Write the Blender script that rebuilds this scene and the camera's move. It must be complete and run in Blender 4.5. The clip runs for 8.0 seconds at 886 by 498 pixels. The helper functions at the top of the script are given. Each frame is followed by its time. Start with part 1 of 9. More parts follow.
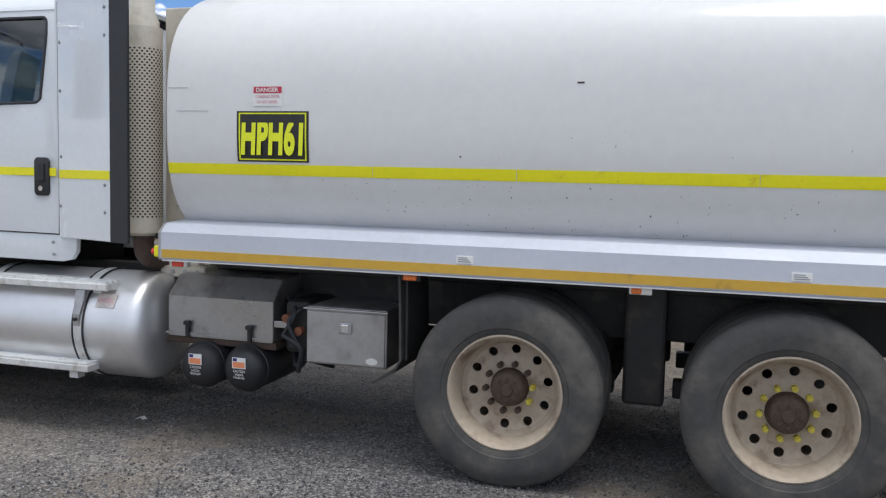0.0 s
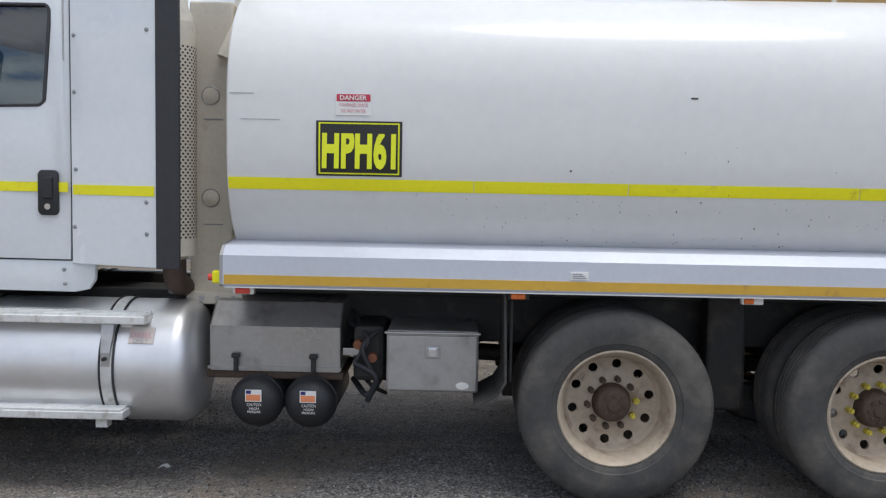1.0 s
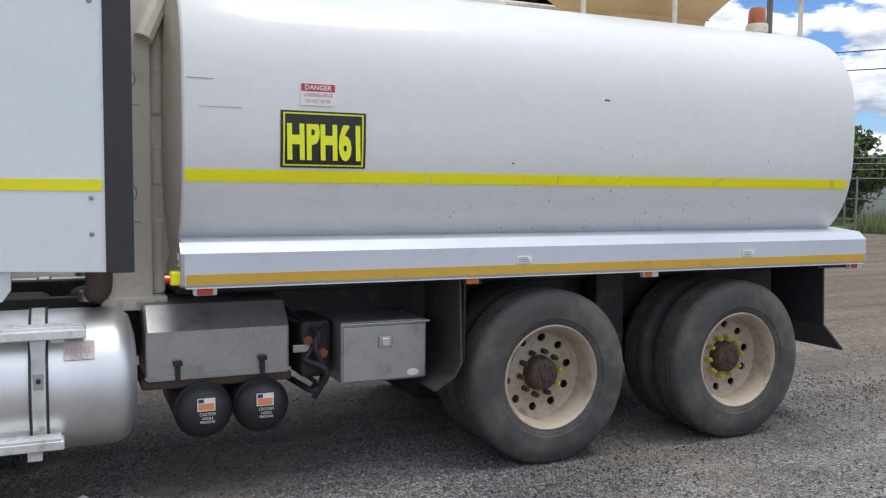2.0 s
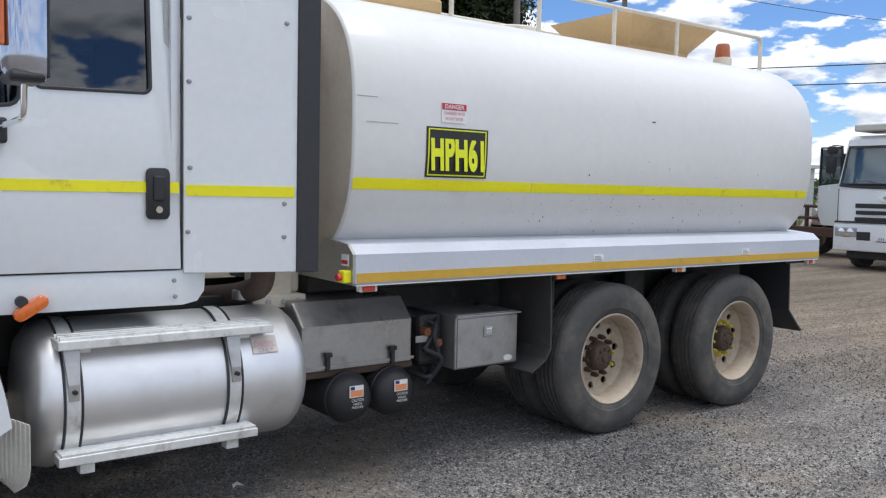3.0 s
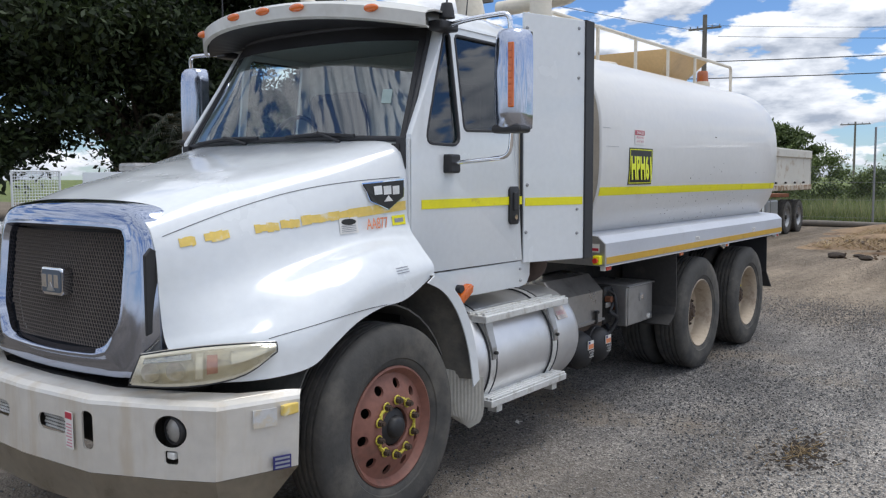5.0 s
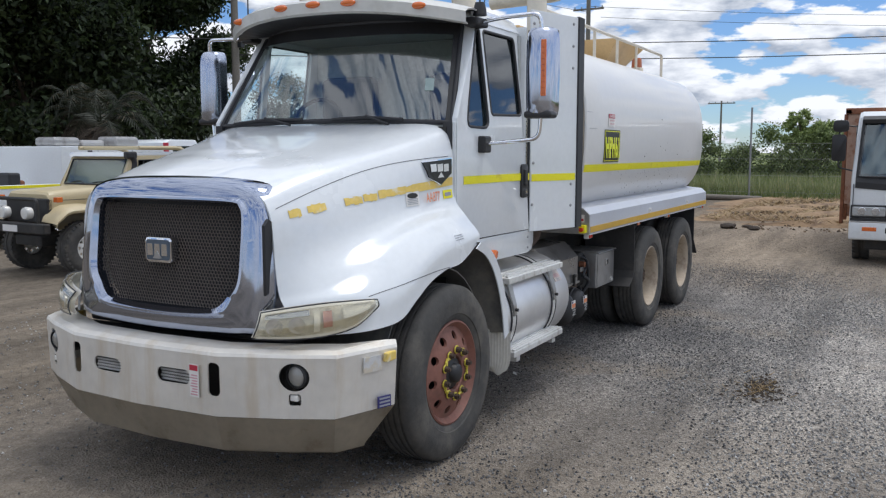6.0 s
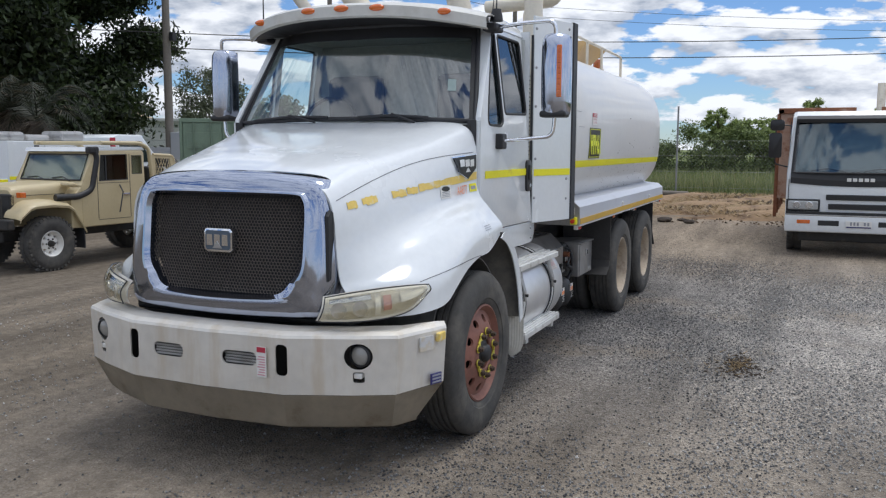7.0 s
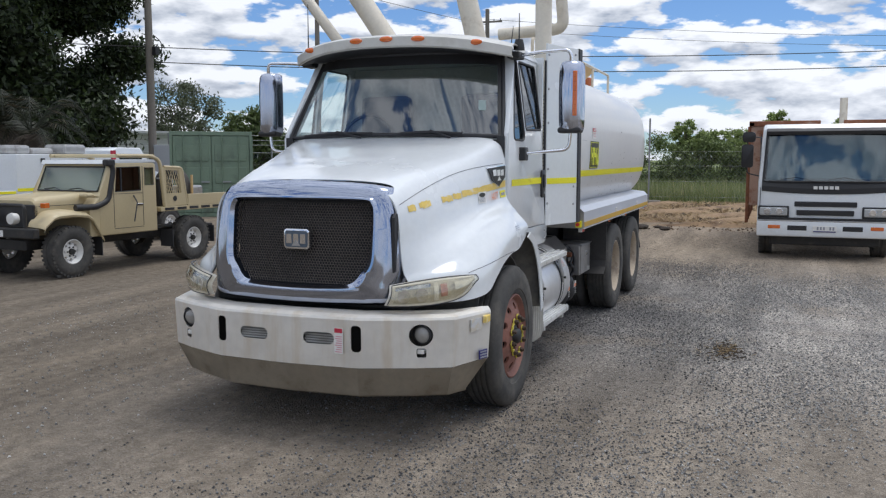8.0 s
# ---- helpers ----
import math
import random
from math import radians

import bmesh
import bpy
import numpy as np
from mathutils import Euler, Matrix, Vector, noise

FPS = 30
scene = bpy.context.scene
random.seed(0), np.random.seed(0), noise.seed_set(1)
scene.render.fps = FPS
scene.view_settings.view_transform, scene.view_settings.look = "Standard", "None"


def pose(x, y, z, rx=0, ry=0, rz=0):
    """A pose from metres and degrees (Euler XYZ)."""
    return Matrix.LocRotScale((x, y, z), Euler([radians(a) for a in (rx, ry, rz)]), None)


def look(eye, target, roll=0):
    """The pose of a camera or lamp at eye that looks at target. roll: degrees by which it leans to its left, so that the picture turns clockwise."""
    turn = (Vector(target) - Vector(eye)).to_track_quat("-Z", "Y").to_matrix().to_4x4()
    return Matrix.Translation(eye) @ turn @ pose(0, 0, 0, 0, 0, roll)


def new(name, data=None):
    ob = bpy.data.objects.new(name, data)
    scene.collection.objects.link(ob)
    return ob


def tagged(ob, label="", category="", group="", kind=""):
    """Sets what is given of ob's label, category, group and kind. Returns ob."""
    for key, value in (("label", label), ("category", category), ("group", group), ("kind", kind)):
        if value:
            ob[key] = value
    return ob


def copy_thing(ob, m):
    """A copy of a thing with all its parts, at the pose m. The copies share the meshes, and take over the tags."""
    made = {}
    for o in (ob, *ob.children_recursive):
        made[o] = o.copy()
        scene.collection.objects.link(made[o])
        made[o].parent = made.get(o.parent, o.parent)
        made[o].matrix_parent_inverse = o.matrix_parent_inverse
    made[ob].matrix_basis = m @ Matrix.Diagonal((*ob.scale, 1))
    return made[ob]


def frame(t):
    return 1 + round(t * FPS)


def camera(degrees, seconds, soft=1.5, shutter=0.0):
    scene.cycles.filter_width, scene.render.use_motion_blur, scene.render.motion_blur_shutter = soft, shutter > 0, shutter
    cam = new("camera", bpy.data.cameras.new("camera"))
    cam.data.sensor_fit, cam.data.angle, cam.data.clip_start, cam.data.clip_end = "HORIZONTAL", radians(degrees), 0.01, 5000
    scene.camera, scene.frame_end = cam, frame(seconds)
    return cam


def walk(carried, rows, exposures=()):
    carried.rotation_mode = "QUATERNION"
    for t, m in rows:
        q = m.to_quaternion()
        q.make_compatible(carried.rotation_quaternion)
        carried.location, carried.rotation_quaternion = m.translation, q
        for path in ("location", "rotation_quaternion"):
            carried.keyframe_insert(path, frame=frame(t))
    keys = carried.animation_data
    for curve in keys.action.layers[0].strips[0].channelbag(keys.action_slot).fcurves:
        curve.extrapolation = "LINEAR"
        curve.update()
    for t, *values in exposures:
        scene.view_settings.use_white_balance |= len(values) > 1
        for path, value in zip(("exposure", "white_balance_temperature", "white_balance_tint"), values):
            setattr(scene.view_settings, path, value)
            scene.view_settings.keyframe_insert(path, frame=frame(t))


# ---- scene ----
cam = camera(54.9, 8.0, soft=1.25)
PATH = [
    (0, (5.237, -5.328, 1.588), (4.674, -3.415, 1.426), 1.4),
    (0.5, (4.407, -5.347, 1.52), (4.049, -3.383, 1.409), 1.9),
    (1, (3.495, -5.398, 1.618), (3.466, -3.403, 1.472), 1.1),
    (1.5, (2.735, -5.244, 1.628), (3.108, -3.288, 1.448), 1.0),
    (1.7, (2.365, -5.229, 1.613), (2.943, -3.322, 1.44), 1.0),
    (2.8, (0.405, -4.966, 1.533), (1.543, -3.326, 1.407), 0.5),
    (3, (0.063, -4.878, 1.588), (1.262, -3.283, 1.452), 1.2),
    (3.5, (-0.774, -4.691, 1.572), (0.569, -3.213, 1.462), 1.1),
    (4, (-1.629, -4.533, 1.583), (-0.203, -3.138, 1.44), 0.8),
    (4.5, (-2.406, -4.221, 1.606), (-0.913, -2.901, 1.441), -0.5),
    (4.7, (-2.726, -4.014, 1.663), (-1.189, -2.743, 1.503), -0.6),
    (5.8, (-4.028, -3.439, 1.757), (-2.303, -2.45, 1.537), 0.5),
    (6, (-4.204, -3.345, 1.75), (-2.459, -2.396, 1.524), -0.0),
    (6.5, (-4.493, -3.111, 1.727), (-2.706, -2.248, 1.478), -0.2),
    (7, (-4.828, -2.92, 1.751), (-3.002, -2.138, 1.516), 0.2),
    (7.5, (-5.185, -2.866, 1.75), (-3.343, -2.114, 1.542), 1.0),
    (8, (-5.791, -2.805, 1.755), (-3.935, -2.09, 1.546), -0.0),
]
walk(cam, [(t, look(eye, target, roll)) for t, eye, target, roll in PATH], exposures=[(0.0, 0.18), (1.0, 0.18), (3.0, 0.27), (3.5, 0.20), (4.0, 0.04), (4.5, 0.08), (6.0, 0.03), (8.0, 0.0)])

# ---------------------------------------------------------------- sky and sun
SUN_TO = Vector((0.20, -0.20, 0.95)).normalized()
world = bpy.data.worlds.new("sky_world")
scene.world = world
world.use_nodes = True
wn, wl = world.node_tree.nodes, world.node_tree.links
wn.clear()


def wnode(kind, **sets):
    n = wn.new(kind)
    for key, value in sets.items():
        n.inputs[key].default_value = value
    return n


w_out = wn.new("ShaderNodeOutputWorld")
sky = wn.new("ShaderNodeTexSky")
sky.sky_type = "NISHITA"
sky.sun_disc = False
sky.sun_elevation = math.asin(SUN_TO.z)
sky.sun_rotation = math.atan2(SUN_TO.x, SUN_TO.y)
sky.air_density, sky.dust_density, sky.ozone_density = 1.0, 0.15, 4.0
bg_sky = wnode("ShaderNodeBackground", Strength=0.10)
deep = wn.new("ShaderNodeVectorMath"); deep.operation = "MULTIPLY"; deep.inputs[1].default_value = (0.74, 0.92, 1.2)
wl.new(sky.outputs["Color"], deep.inputs[0])
wl.new(deep.outputs[0], bg_sky.inputs["Color"])
# cumulus: billowing noise over the directions of the sky, flattened towards the horizon
tc = wn.new("ShaderNodeTexCoord")
sep = wn.new("ShaderNodeSeparateXYZ")
wl.new(tc.outputs["Generated"], sep.inputs[0])


def density(dz, scale, detail, rough):
    """Cloud density where the view is lifted by dz."""
    up = wn.new("ShaderNodeVectorMath"); up.operation = "MULTIPLY_ADD"
    up.inputs[1].default_value, up.inputs[2].default_value = (1.0, 1.0, 2.9), (4.3, 2.4, 0.7 + dz)
    wl.new(tc.outputs["Generated"], up.inputs[0])
    n = wnode("ShaderNodeTexNoise", Scale=scale, Detail=detail, Roughness=rough, Distortion=0.0)
    wl.new(up.outputs[0], n.inputs["Vector"])
    return n.outputs["Fac"]


here, higher = density(0.0, 8.6, 10.0, 0.56), density(0.04, 8.6, 6.0, 0.52)
cover = wn.new("ShaderNodeValToRGB")
cover.color_ramp.elements[0].position, cover.color_ramp.elements[1].position = 0.465, 0.505
# more and smaller banks low over the horizon
low = wn.new("ShaderNodeMapRange")
low.inputs["From Min"].default_value, low.inputs["From Max"].default_value = 0.04, 0.30
low.inputs["To Min"].default_value, low.inputs["To Max"].default_value = 0.025, 0.0
wl.new(sep.outputs["Z"], low.inputs["Value"])
banks = wn.new("ShaderNodeMath"); banks.operation = "ADD"
high = wn.new("ShaderNodeMapRange")
high.inputs["From Min"].default_value, high.inputs["From Max"].default_value = 0.30, 0.62
high.inputs["To Min"].default_value, high.inputs["To Max"].default_value = 0.0, 0.08
wl.new(sep.outputs["Z"], high.inputs["Value"])
both = wn.new("ShaderNodeMath"); both.operation = "ADD"
wl.new(low.outputs[0], both.inputs[0]); wl.new(high.outputs[0], both.inputs[1])
wl.new(here, banks.inputs[0]); wl.new(both.outputs[0], banks.inputs[1])
wl.new(banks.outputs[0], cover.inputs["Fac"])
# tops catch the light, bases are grey: compare the density with that a little higher up
diff = wn.new("ShaderNodeMath"); diff.operation = "SUBTRACT"
wl.new(here, diff.inputs[0]); wl.new(higher, diff.inputs[1])
tone = wn.new("ShaderNodeMapRange"); tone.data_type = "FLOAT_VECTOR"
tone.inputs[7].default_value, tone.inputs[8].default_value = (-0.13,) * 3, (0.07,) * 3
tone.inputs[9].default_value, tone.inputs[10].default_value = (0.30, 0.345, 0.43), (0.74, 0.77, 0.83)
wl.new(diff.outputs[0], tone.inputs[6])
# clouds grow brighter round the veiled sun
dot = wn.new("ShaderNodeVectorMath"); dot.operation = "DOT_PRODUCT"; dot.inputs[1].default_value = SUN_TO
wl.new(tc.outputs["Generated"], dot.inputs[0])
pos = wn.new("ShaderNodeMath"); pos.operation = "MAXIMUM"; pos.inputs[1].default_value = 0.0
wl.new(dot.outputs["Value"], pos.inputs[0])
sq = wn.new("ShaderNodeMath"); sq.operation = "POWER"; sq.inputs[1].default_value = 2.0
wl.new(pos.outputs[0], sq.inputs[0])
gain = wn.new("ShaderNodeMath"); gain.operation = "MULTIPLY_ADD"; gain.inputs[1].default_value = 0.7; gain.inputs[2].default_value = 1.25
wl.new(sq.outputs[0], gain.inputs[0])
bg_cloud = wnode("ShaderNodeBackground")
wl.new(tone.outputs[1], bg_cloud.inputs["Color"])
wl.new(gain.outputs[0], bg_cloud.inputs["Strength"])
w_mix = wn.new("ShaderNodeMixShader")
wl.new(cover.outputs["Color"], w_mix.inputs["Fac"])
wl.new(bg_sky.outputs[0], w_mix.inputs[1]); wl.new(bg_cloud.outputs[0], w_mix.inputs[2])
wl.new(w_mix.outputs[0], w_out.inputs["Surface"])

sun_data = bpy.data.lights.new("sun", "SUN")
sun_data.energy, sun_data.angle, sun_data.color = 1.35, radians(24), (1.0, 0.985, 0.96)
sun = new("sun", sun_data)
sun.matrix_world = look((12, 14, 30), Vector((12, 14, 30)) - SUN_TO)


# ---------------------------------------------------------------- materials
def surface(name, base, rough=0.5, metal=0.0, vary=0.12, fine=40.0, coarse=2.0, bump=0.0, bump_scale=None, dirt=None, dirt_at=(0.55, 0.75), dirt_scale=1.5,
            coat=0.0, spec=None, rough_vary=0.1, per_piece=0.0):
    """A painted, metal or mineral surface: colour varied at two scales, dirt in patches, fine relief."""
    m = bpy.data.materials.new(name)
    m.use_nodes = True
    nt = m.node_tree
    n, l = nt.nodes, nt.links
    b = n["Principled BSDF"]
    tex = n.new("ShaderNodeTexCoord")
    a = n.new("ShaderNodeTexNoise"); a.inputs["Scale"].default_value = coarse; a.inputs["Detail"].default_value = 5
    f = n.new("ShaderNodeTexNoise"); f.inputs["Scale"].default_value = fine; f.inputs["Detail"].default_value = 3
    for t in (a, f):
        l.new(tex.outputs["Object"], t.inputs["Vector"])
    add = n.new("ShaderNodeMath"); add.operation = "ADD"
    l.new(a.outputs["Fac"], add.inputs[0]); l.new(f.outputs["Fac"], add.inputs[1])
    mr = n.new("ShaderNodeMapRange")
    mr.inputs["From Min"].default_value, mr.inputs["From Max"].default_value = 0.6, 1.4
    mr.inputs["To Min"].default_value, mr.inputs["To Max"].default_value = 1 - vary, 1 + vary * 0.6
    l.new(add.outputs[0], mr.inputs["Value"])
    val = mr.outputs[0]
    if per_piece:
        info = n.new("ShaderNodeObjectInfo")
        pm = n.new("ShaderNodeMapRange")
        pm.inputs["To Min"].default_value, pm.inputs["To Max"].default_value = 1 - per_piece, 1 + per_piece
        l.new(info.outputs["Random"], pm.inputs["Value"])
        mul = n.new("ShaderNodeMath"); mul.operation = "MULTIPLY"
        l.new(val, mul.inputs[0]); l.new(pm.outputs[0], mul.inputs[1])
        val = mul.outputs[0]
    mix = n.new("ShaderNodeVectorMath"); mix.operation = "SCALE"
    mix.inputs[0].default_value = base
    l.new(val, mix.inputs["Scale"])
    colour = mix.outputs[0]
    if dirt:
        d = n.new("ShaderNodeTexNoise"); d.inputs["Scale"].default_value = dirt_scale; d.inputs["Detail"].default_value = 8; d.inputs["Roughness"].default_value = 0.65
        l.new(tex.outputs["Object"], d.inputs["Vector"])
        dm = n.new("ShaderNodeMapRange"); dm.interpolation_type = "SMOOTHSTEP"
        dm.inputs["From Min"].default_value, dm.inputs["From Max"].default_value = dirt_at
        l.new(d.outputs["Fac"], dm.inputs["Value"])
        mx = n.new("ShaderNodeMix"); mx.data_type = "RGBA"
        l.new(dm.outputs[0], mx.inputs["Factor"]); l.new(colour, mx.inputs[6])
        mx.inputs[7].default_value = (*dirt, 1)
        colour = mx.outputs[2]
    l.new(colour, b.inputs["Base Color"])
    rm = n.new("ShaderNodeMapRange")
    rm.inputs["From Min"].default_value, rm.inputs["From Max"].default_value = 0.3, 0.7
    rm.inputs["To Min"].default_value, rm.inputs["To Max"].default_value = max(0.02, rough - rough_vary), min(1, rough + rough_vary)
    l.new(a.outputs["Fac"], rm.inputs["Value"]); l.new(rm.outputs[0], b.inputs["Roughness"])
    b.inputs["Metallic"].default_value = metal
    b.inputs["Coat Weight"].default_value = coat
    if spec is not None:
        b.inputs["Specular IOR Level"].default_value = spec
    if bump:
        bn = n.new("ShaderNodeTexNoise"); bn.inputs["Scale"].default_value = bump_scale or fine; bn.inputs["Detail"].default_value = 4
        l.new(tex.outputs["Object"], bn.inputs["Vector"])
        bp = n.new("ShaderNodeBump"); bp.inputs["Strength"].default_value = bump; bp.inputs["Distance"].default_value = 0.02
        l.new(bn.outputs["Fac"], bp.inputs["Height"]); l.new(bp.outputs[0], b.inputs["Normal"])
    return m


def glass(name, tint, rough=0.02, clear=0.5):
    """A tinted pane: part mirror-like coat, part see-through."""
    m = bpy.data.materials.new(name)
    m.use_nodes = True
    n, l = m.node_tree.nodes, m.node_tree.links
    n.remove(n["Principled BSDF"])
    tr = n.new("ShaderNodeBsdfTransparent"); tr.inputs[0].default_value = (*tint, 1)
    gl = n.new("ShaderNodeBsdfGlossy"); gl.inputs["Roughness"].default_value = rough
    gl.inputs["Color"].default_value = (0.95, 0.97, 1, 1)
    straight = (clear / (2.0 + clear)) ** 2
    lw = n.new("ShaderNodeLayerWeight"); lw.inputs["Blend"].default_value = 0.5
    pw = n.new("ShaderNodeMath"); pw.operation = "POWER"; pw.inputs[1].default_value = 5.0
    fr = n.new("ShaderNodeMath"); fr.operation = "MULTIPLY_ADD"; fr.inputs[1].default_value, fr.inputs[2].default_value = 1.0 - straight, straight
    l.new(lw.outputs["Facing"], pw.inputs[0]); l.new(pw.outputs[0], fr.inputs[0])
    mx = n.new("ShaderNodeMixShader")
    l.new(fr.outputs[0], mx.inputs["Fac"]); l.new(tr.outputs[0], mx.inputs[1]); l.new(gl.outputs[0], mx.inputs[2])
    l.new(mx.outputs[0], n["Material Output"].inputs["Surface"])
    return m


WHITE = surface("white_truck_paint", (0.735, 0.765, 0.785), 0.21, vary=0.05, fine=25, coarse=1.2, coat=0.6, dirt=(0.55, 0.53, 0.49), dirt_at=(0.60, 0.95), dirt_scale=1.7)
DUSTYWHITE = surface("dusty_white_visor_paint", (0.60, 0.595, 0.56), 0.35, vary=0.08, fine=30, coarse=2, coat=0.3, dirt=(0.42, 0.40, 0.35), dirt_at=(0.5, 0.8), dirt_scale=3)
TANKW = surface("white_tank_paint", (0.70, 0.695, 0.68), 0.42, vary=0.05, fine=18, coarse=0.8, coat=0.25, dirt=(0.56, 0.53, 0.49), dirt_at=(0.56, 0.82), dirt_scale=1.1, bump=0.02, bump_scale=2.0)
TANKEND = surface("cream_tank_end_paint", (0.56, 0.50, 0.42), 0.45, vary=0.1, dirt=(0.38, 0.32, 0.25), dirt_at=(0.5, 0.75))
CREAM = surface("cream_steel_paint", (0.70, 0.645, 0.54), 0.42, vary=0.1, dirt=(0.40, 0.33, 0.25), dirt_at=(0.52, 0.8), dirt_scale=4)
TANPAINT = surface("tan_hopper_paint", (0.62, 0.42, 0.20), 0.5, vary=0.12, dirt=(0.4, 0.27, 0.14), dirt_at=(0.55, 0.8))
CHROME = surface("chrome", (0.80, 0.82, 0.86), 0.07, 1.0, vary=0.04, rough_vary=0.03)
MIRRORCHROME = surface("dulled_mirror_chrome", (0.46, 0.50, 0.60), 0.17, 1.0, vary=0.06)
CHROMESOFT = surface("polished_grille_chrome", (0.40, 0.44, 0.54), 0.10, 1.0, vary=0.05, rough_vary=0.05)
ALU = surface("brushed_aluminium_tank", (0.76, 0.76, 0.765), 0.40, 0.8, vary=0.12, fine=7, coarse=1.6, rough_vary=0.05, dirt=(0.50, 0.46, 0.41), dirt_at=(0.5, 0.85), dirt_scale=2.0)
ALUSTEP = surface("aluminium_tread", (0.80, 0.80, 0.78), 0.42, 0.45, vary=0.15, dirt=(0.4, 0.37, 0.32), dirt_at=(0.5, 0.75), dirt_scale=9)
GREYSTEEL = surface("stainless_box_steel", (0.44, 0.43, 0.42), 0.36, 0.75, vary=0.15, dirt=(0.2, 0.18, 0.16), dirt_at=(0.5, 0.78), dirt_scale=5)


def streaked(name, base, stain, rough, metal):
    """Dull sheet metal with stains that have run down it."""
    m = surface(name, base, rough, metal, vary=0.12, fine=14, coarse=3)
    n, l = m.node_tree.nodes, m.node_tree.links
    b = n["Principled BSDF"]
    was = b.inputs["Base Color"].links[0].from_socket
    tex, mp = n.new("ShaderNodeTexCoord"), n.new("ShaderNodeMapping")
    mp.inputs["Scale"].default_value = (3.2, 3.2, 0.55)
    l.new(tex.outputs["Object"], mp.inputs["Vector"])
    t = n.new("ShaderNodeTexNoise"); t.inputs["Scale"].default_value = 2.6; t.inputs["Detail"].default_value = 7; t.inputs["Roughness"].default_value = 0.6
    l.new(mp.outputs[0], t.inputs["Vector"])
    r = n.new("ShaderNodeMapRange"); r.interpolation_type = "SMOOTHSTEP"
    r.inputs["From Min"].default_value, r.inputs["From Max"].default_value, r.inputs["To Max"].default_value = 0.46, 0.72, 0.7
    l.new(t.outputs["Fac"], r.inputs["Value"])
    x = n.new("ShaderNodeMix"); x.data_type = "RGBA"
    l.new(r.outputs[0], x.inputs["Factor"]); l.new(was, x.inputs[6]); x.inputs[7].default_value = (*stain, 1)
    l.new(x.outputs[2], b.inputs["Base Color"])
    return m


DIRTYALU = streaked("dull_aluminium_bumper", (0.73, 0.70, 0.645), (0.60, 0.52, 0.41), 0.38, 0.30)
BUMPLOW = surface("dusty_aluminium_lower_bumper", (0.50, 0.44, 0.345), 0.5, 0.15, vary=0.2, fine=20, coarse=4, dirt=(0.28, 0.22, 0.15), dirt_at=(0.5, 0.75), dirt_scale=5)
GUTTER = surface("pale_blue_grey_gutter_paint", (0.55, 0.575, 0.63), 0.4, 0.15, vary=0.07, fine=30, dirt=(0.42, 0.42, 0.44), dirt_at=(0.55, 0.8), dirt_scale=2.5)
CHASSIS = surface("black_chassis_paint", (0.022, 0.021, 0.02), 0.6, vary=0.3, dirt=(0.06, 0.05, 0.04), dirt_at=(0.5, 0.75), dirt_scale=6)
PLASTIC = surface("black_plastic", (0.022, 0.022, 0.024), 0.5, vary=0.2, fine=60)
RUBBER = surface("charcoal_rubber_seal", (0.03, 0.031, 0.035), 0.6, vary=0.2)
TYRE = surface("dusty_tyre_rubber", (0.062, 0.060, 0.057), 0.85, vary=0.3, fine=25, coarse=3, dirt=(0.12, 0.11, 0.095), dirt_at=(0.42, 0.75), dirt_scale=5, bump=0.1, bump_scale=60)
RIM = surface("dusty_tan_rim", (0.46, 0.38, 0.29), 0.6, 0.1, vary=0.2, fine=30, coarse=6, dirt=(0.24, 0.17, 0.12), dirt_at=(0.5, 0.72), dirt_scale=8)
HUB = surface("rusty_hub", (0.085, 0.058, 0.042), 0.75, 0.2, vary=0.35, fine=40, coarse=8, bump=0.3, bump_scale=50)
REDRIM = surface("rust_red_rim", (0.25, 0.11, 0.082), 0.62, 0.1, vary=0.25, fine=30, coarse=5, dirt=(0.15, 0.09, 0.07), dirt_at=(0.5, 0.74), dirt_scale=7, bump=0.1)
NUTYEL = surface("yellow_wheel_nut_pointer", (0.60, 0.50, 0.06), 0.5, vary=0.2, dirt=(0.2, 0.15, 0.05), dirt_at=(0.52, 0.7), dirt_scale=25)
YELLOW = surface("yellow_reflective_tape", (0.87, 0.80, 0.010), 0.4, vary=0.06, dirt=(0.55, 0.42, 0.05), dirt_at=(0.58, 0.72), dirt_scale=6)
FADEYEL = surface("faded_amber_tape", (0.80, 0.58, 0.14), 0.5, vary=0.15, dirt=(0.75, 0.68, 0.5), dirt_at=(0.52, 0.68), dirt_scale=14)
GOLD = surface("ochre_reflective_tape", (0.60, 0.36, 0.045), 0.42, vary=0.1, fine=20, dirt=(0.4, 0.24, 0.05), dirt_at=(0.55, 0.75), dirt_scale=7)
LEMON = surface("lemon_reflective_vinyl", (0.74, 0.78, 0.012), 0.35, vary=0.06)
BLACKINK = surface("black_vinyl", (0.02, 0.02, 0.018), 0.4, vary=0.2)
REDINK = surface("red_vinyl", (0.50, 0.03, 0.06), 0.4, vary=0.1)
ORANGEINK = surface("orange_vinyl", (0.78, 0.27, 0.12), 0.4, vary=0.1)
WHITEINK = surface("white_vinyl", (0.78, 0.77, 0.74), 0.4, vary=0.06)
PINKINK = surface("faded_red_print", (0.62, 0.30, 0.34), 0.5, vary=0.1)
BLUEINK = surface("blue_vinyl", (0.03, 0.03, 0.16), 0.4, vary=0.1)
GREYINK = surface("grey_print", (0.30, 0.31, 0.34), 0.5, vary=0.1)
AMBER = surface("amber_lens", (0.68, 0.14, 0.015), 0.2, vary=0.1, coat=0.6)
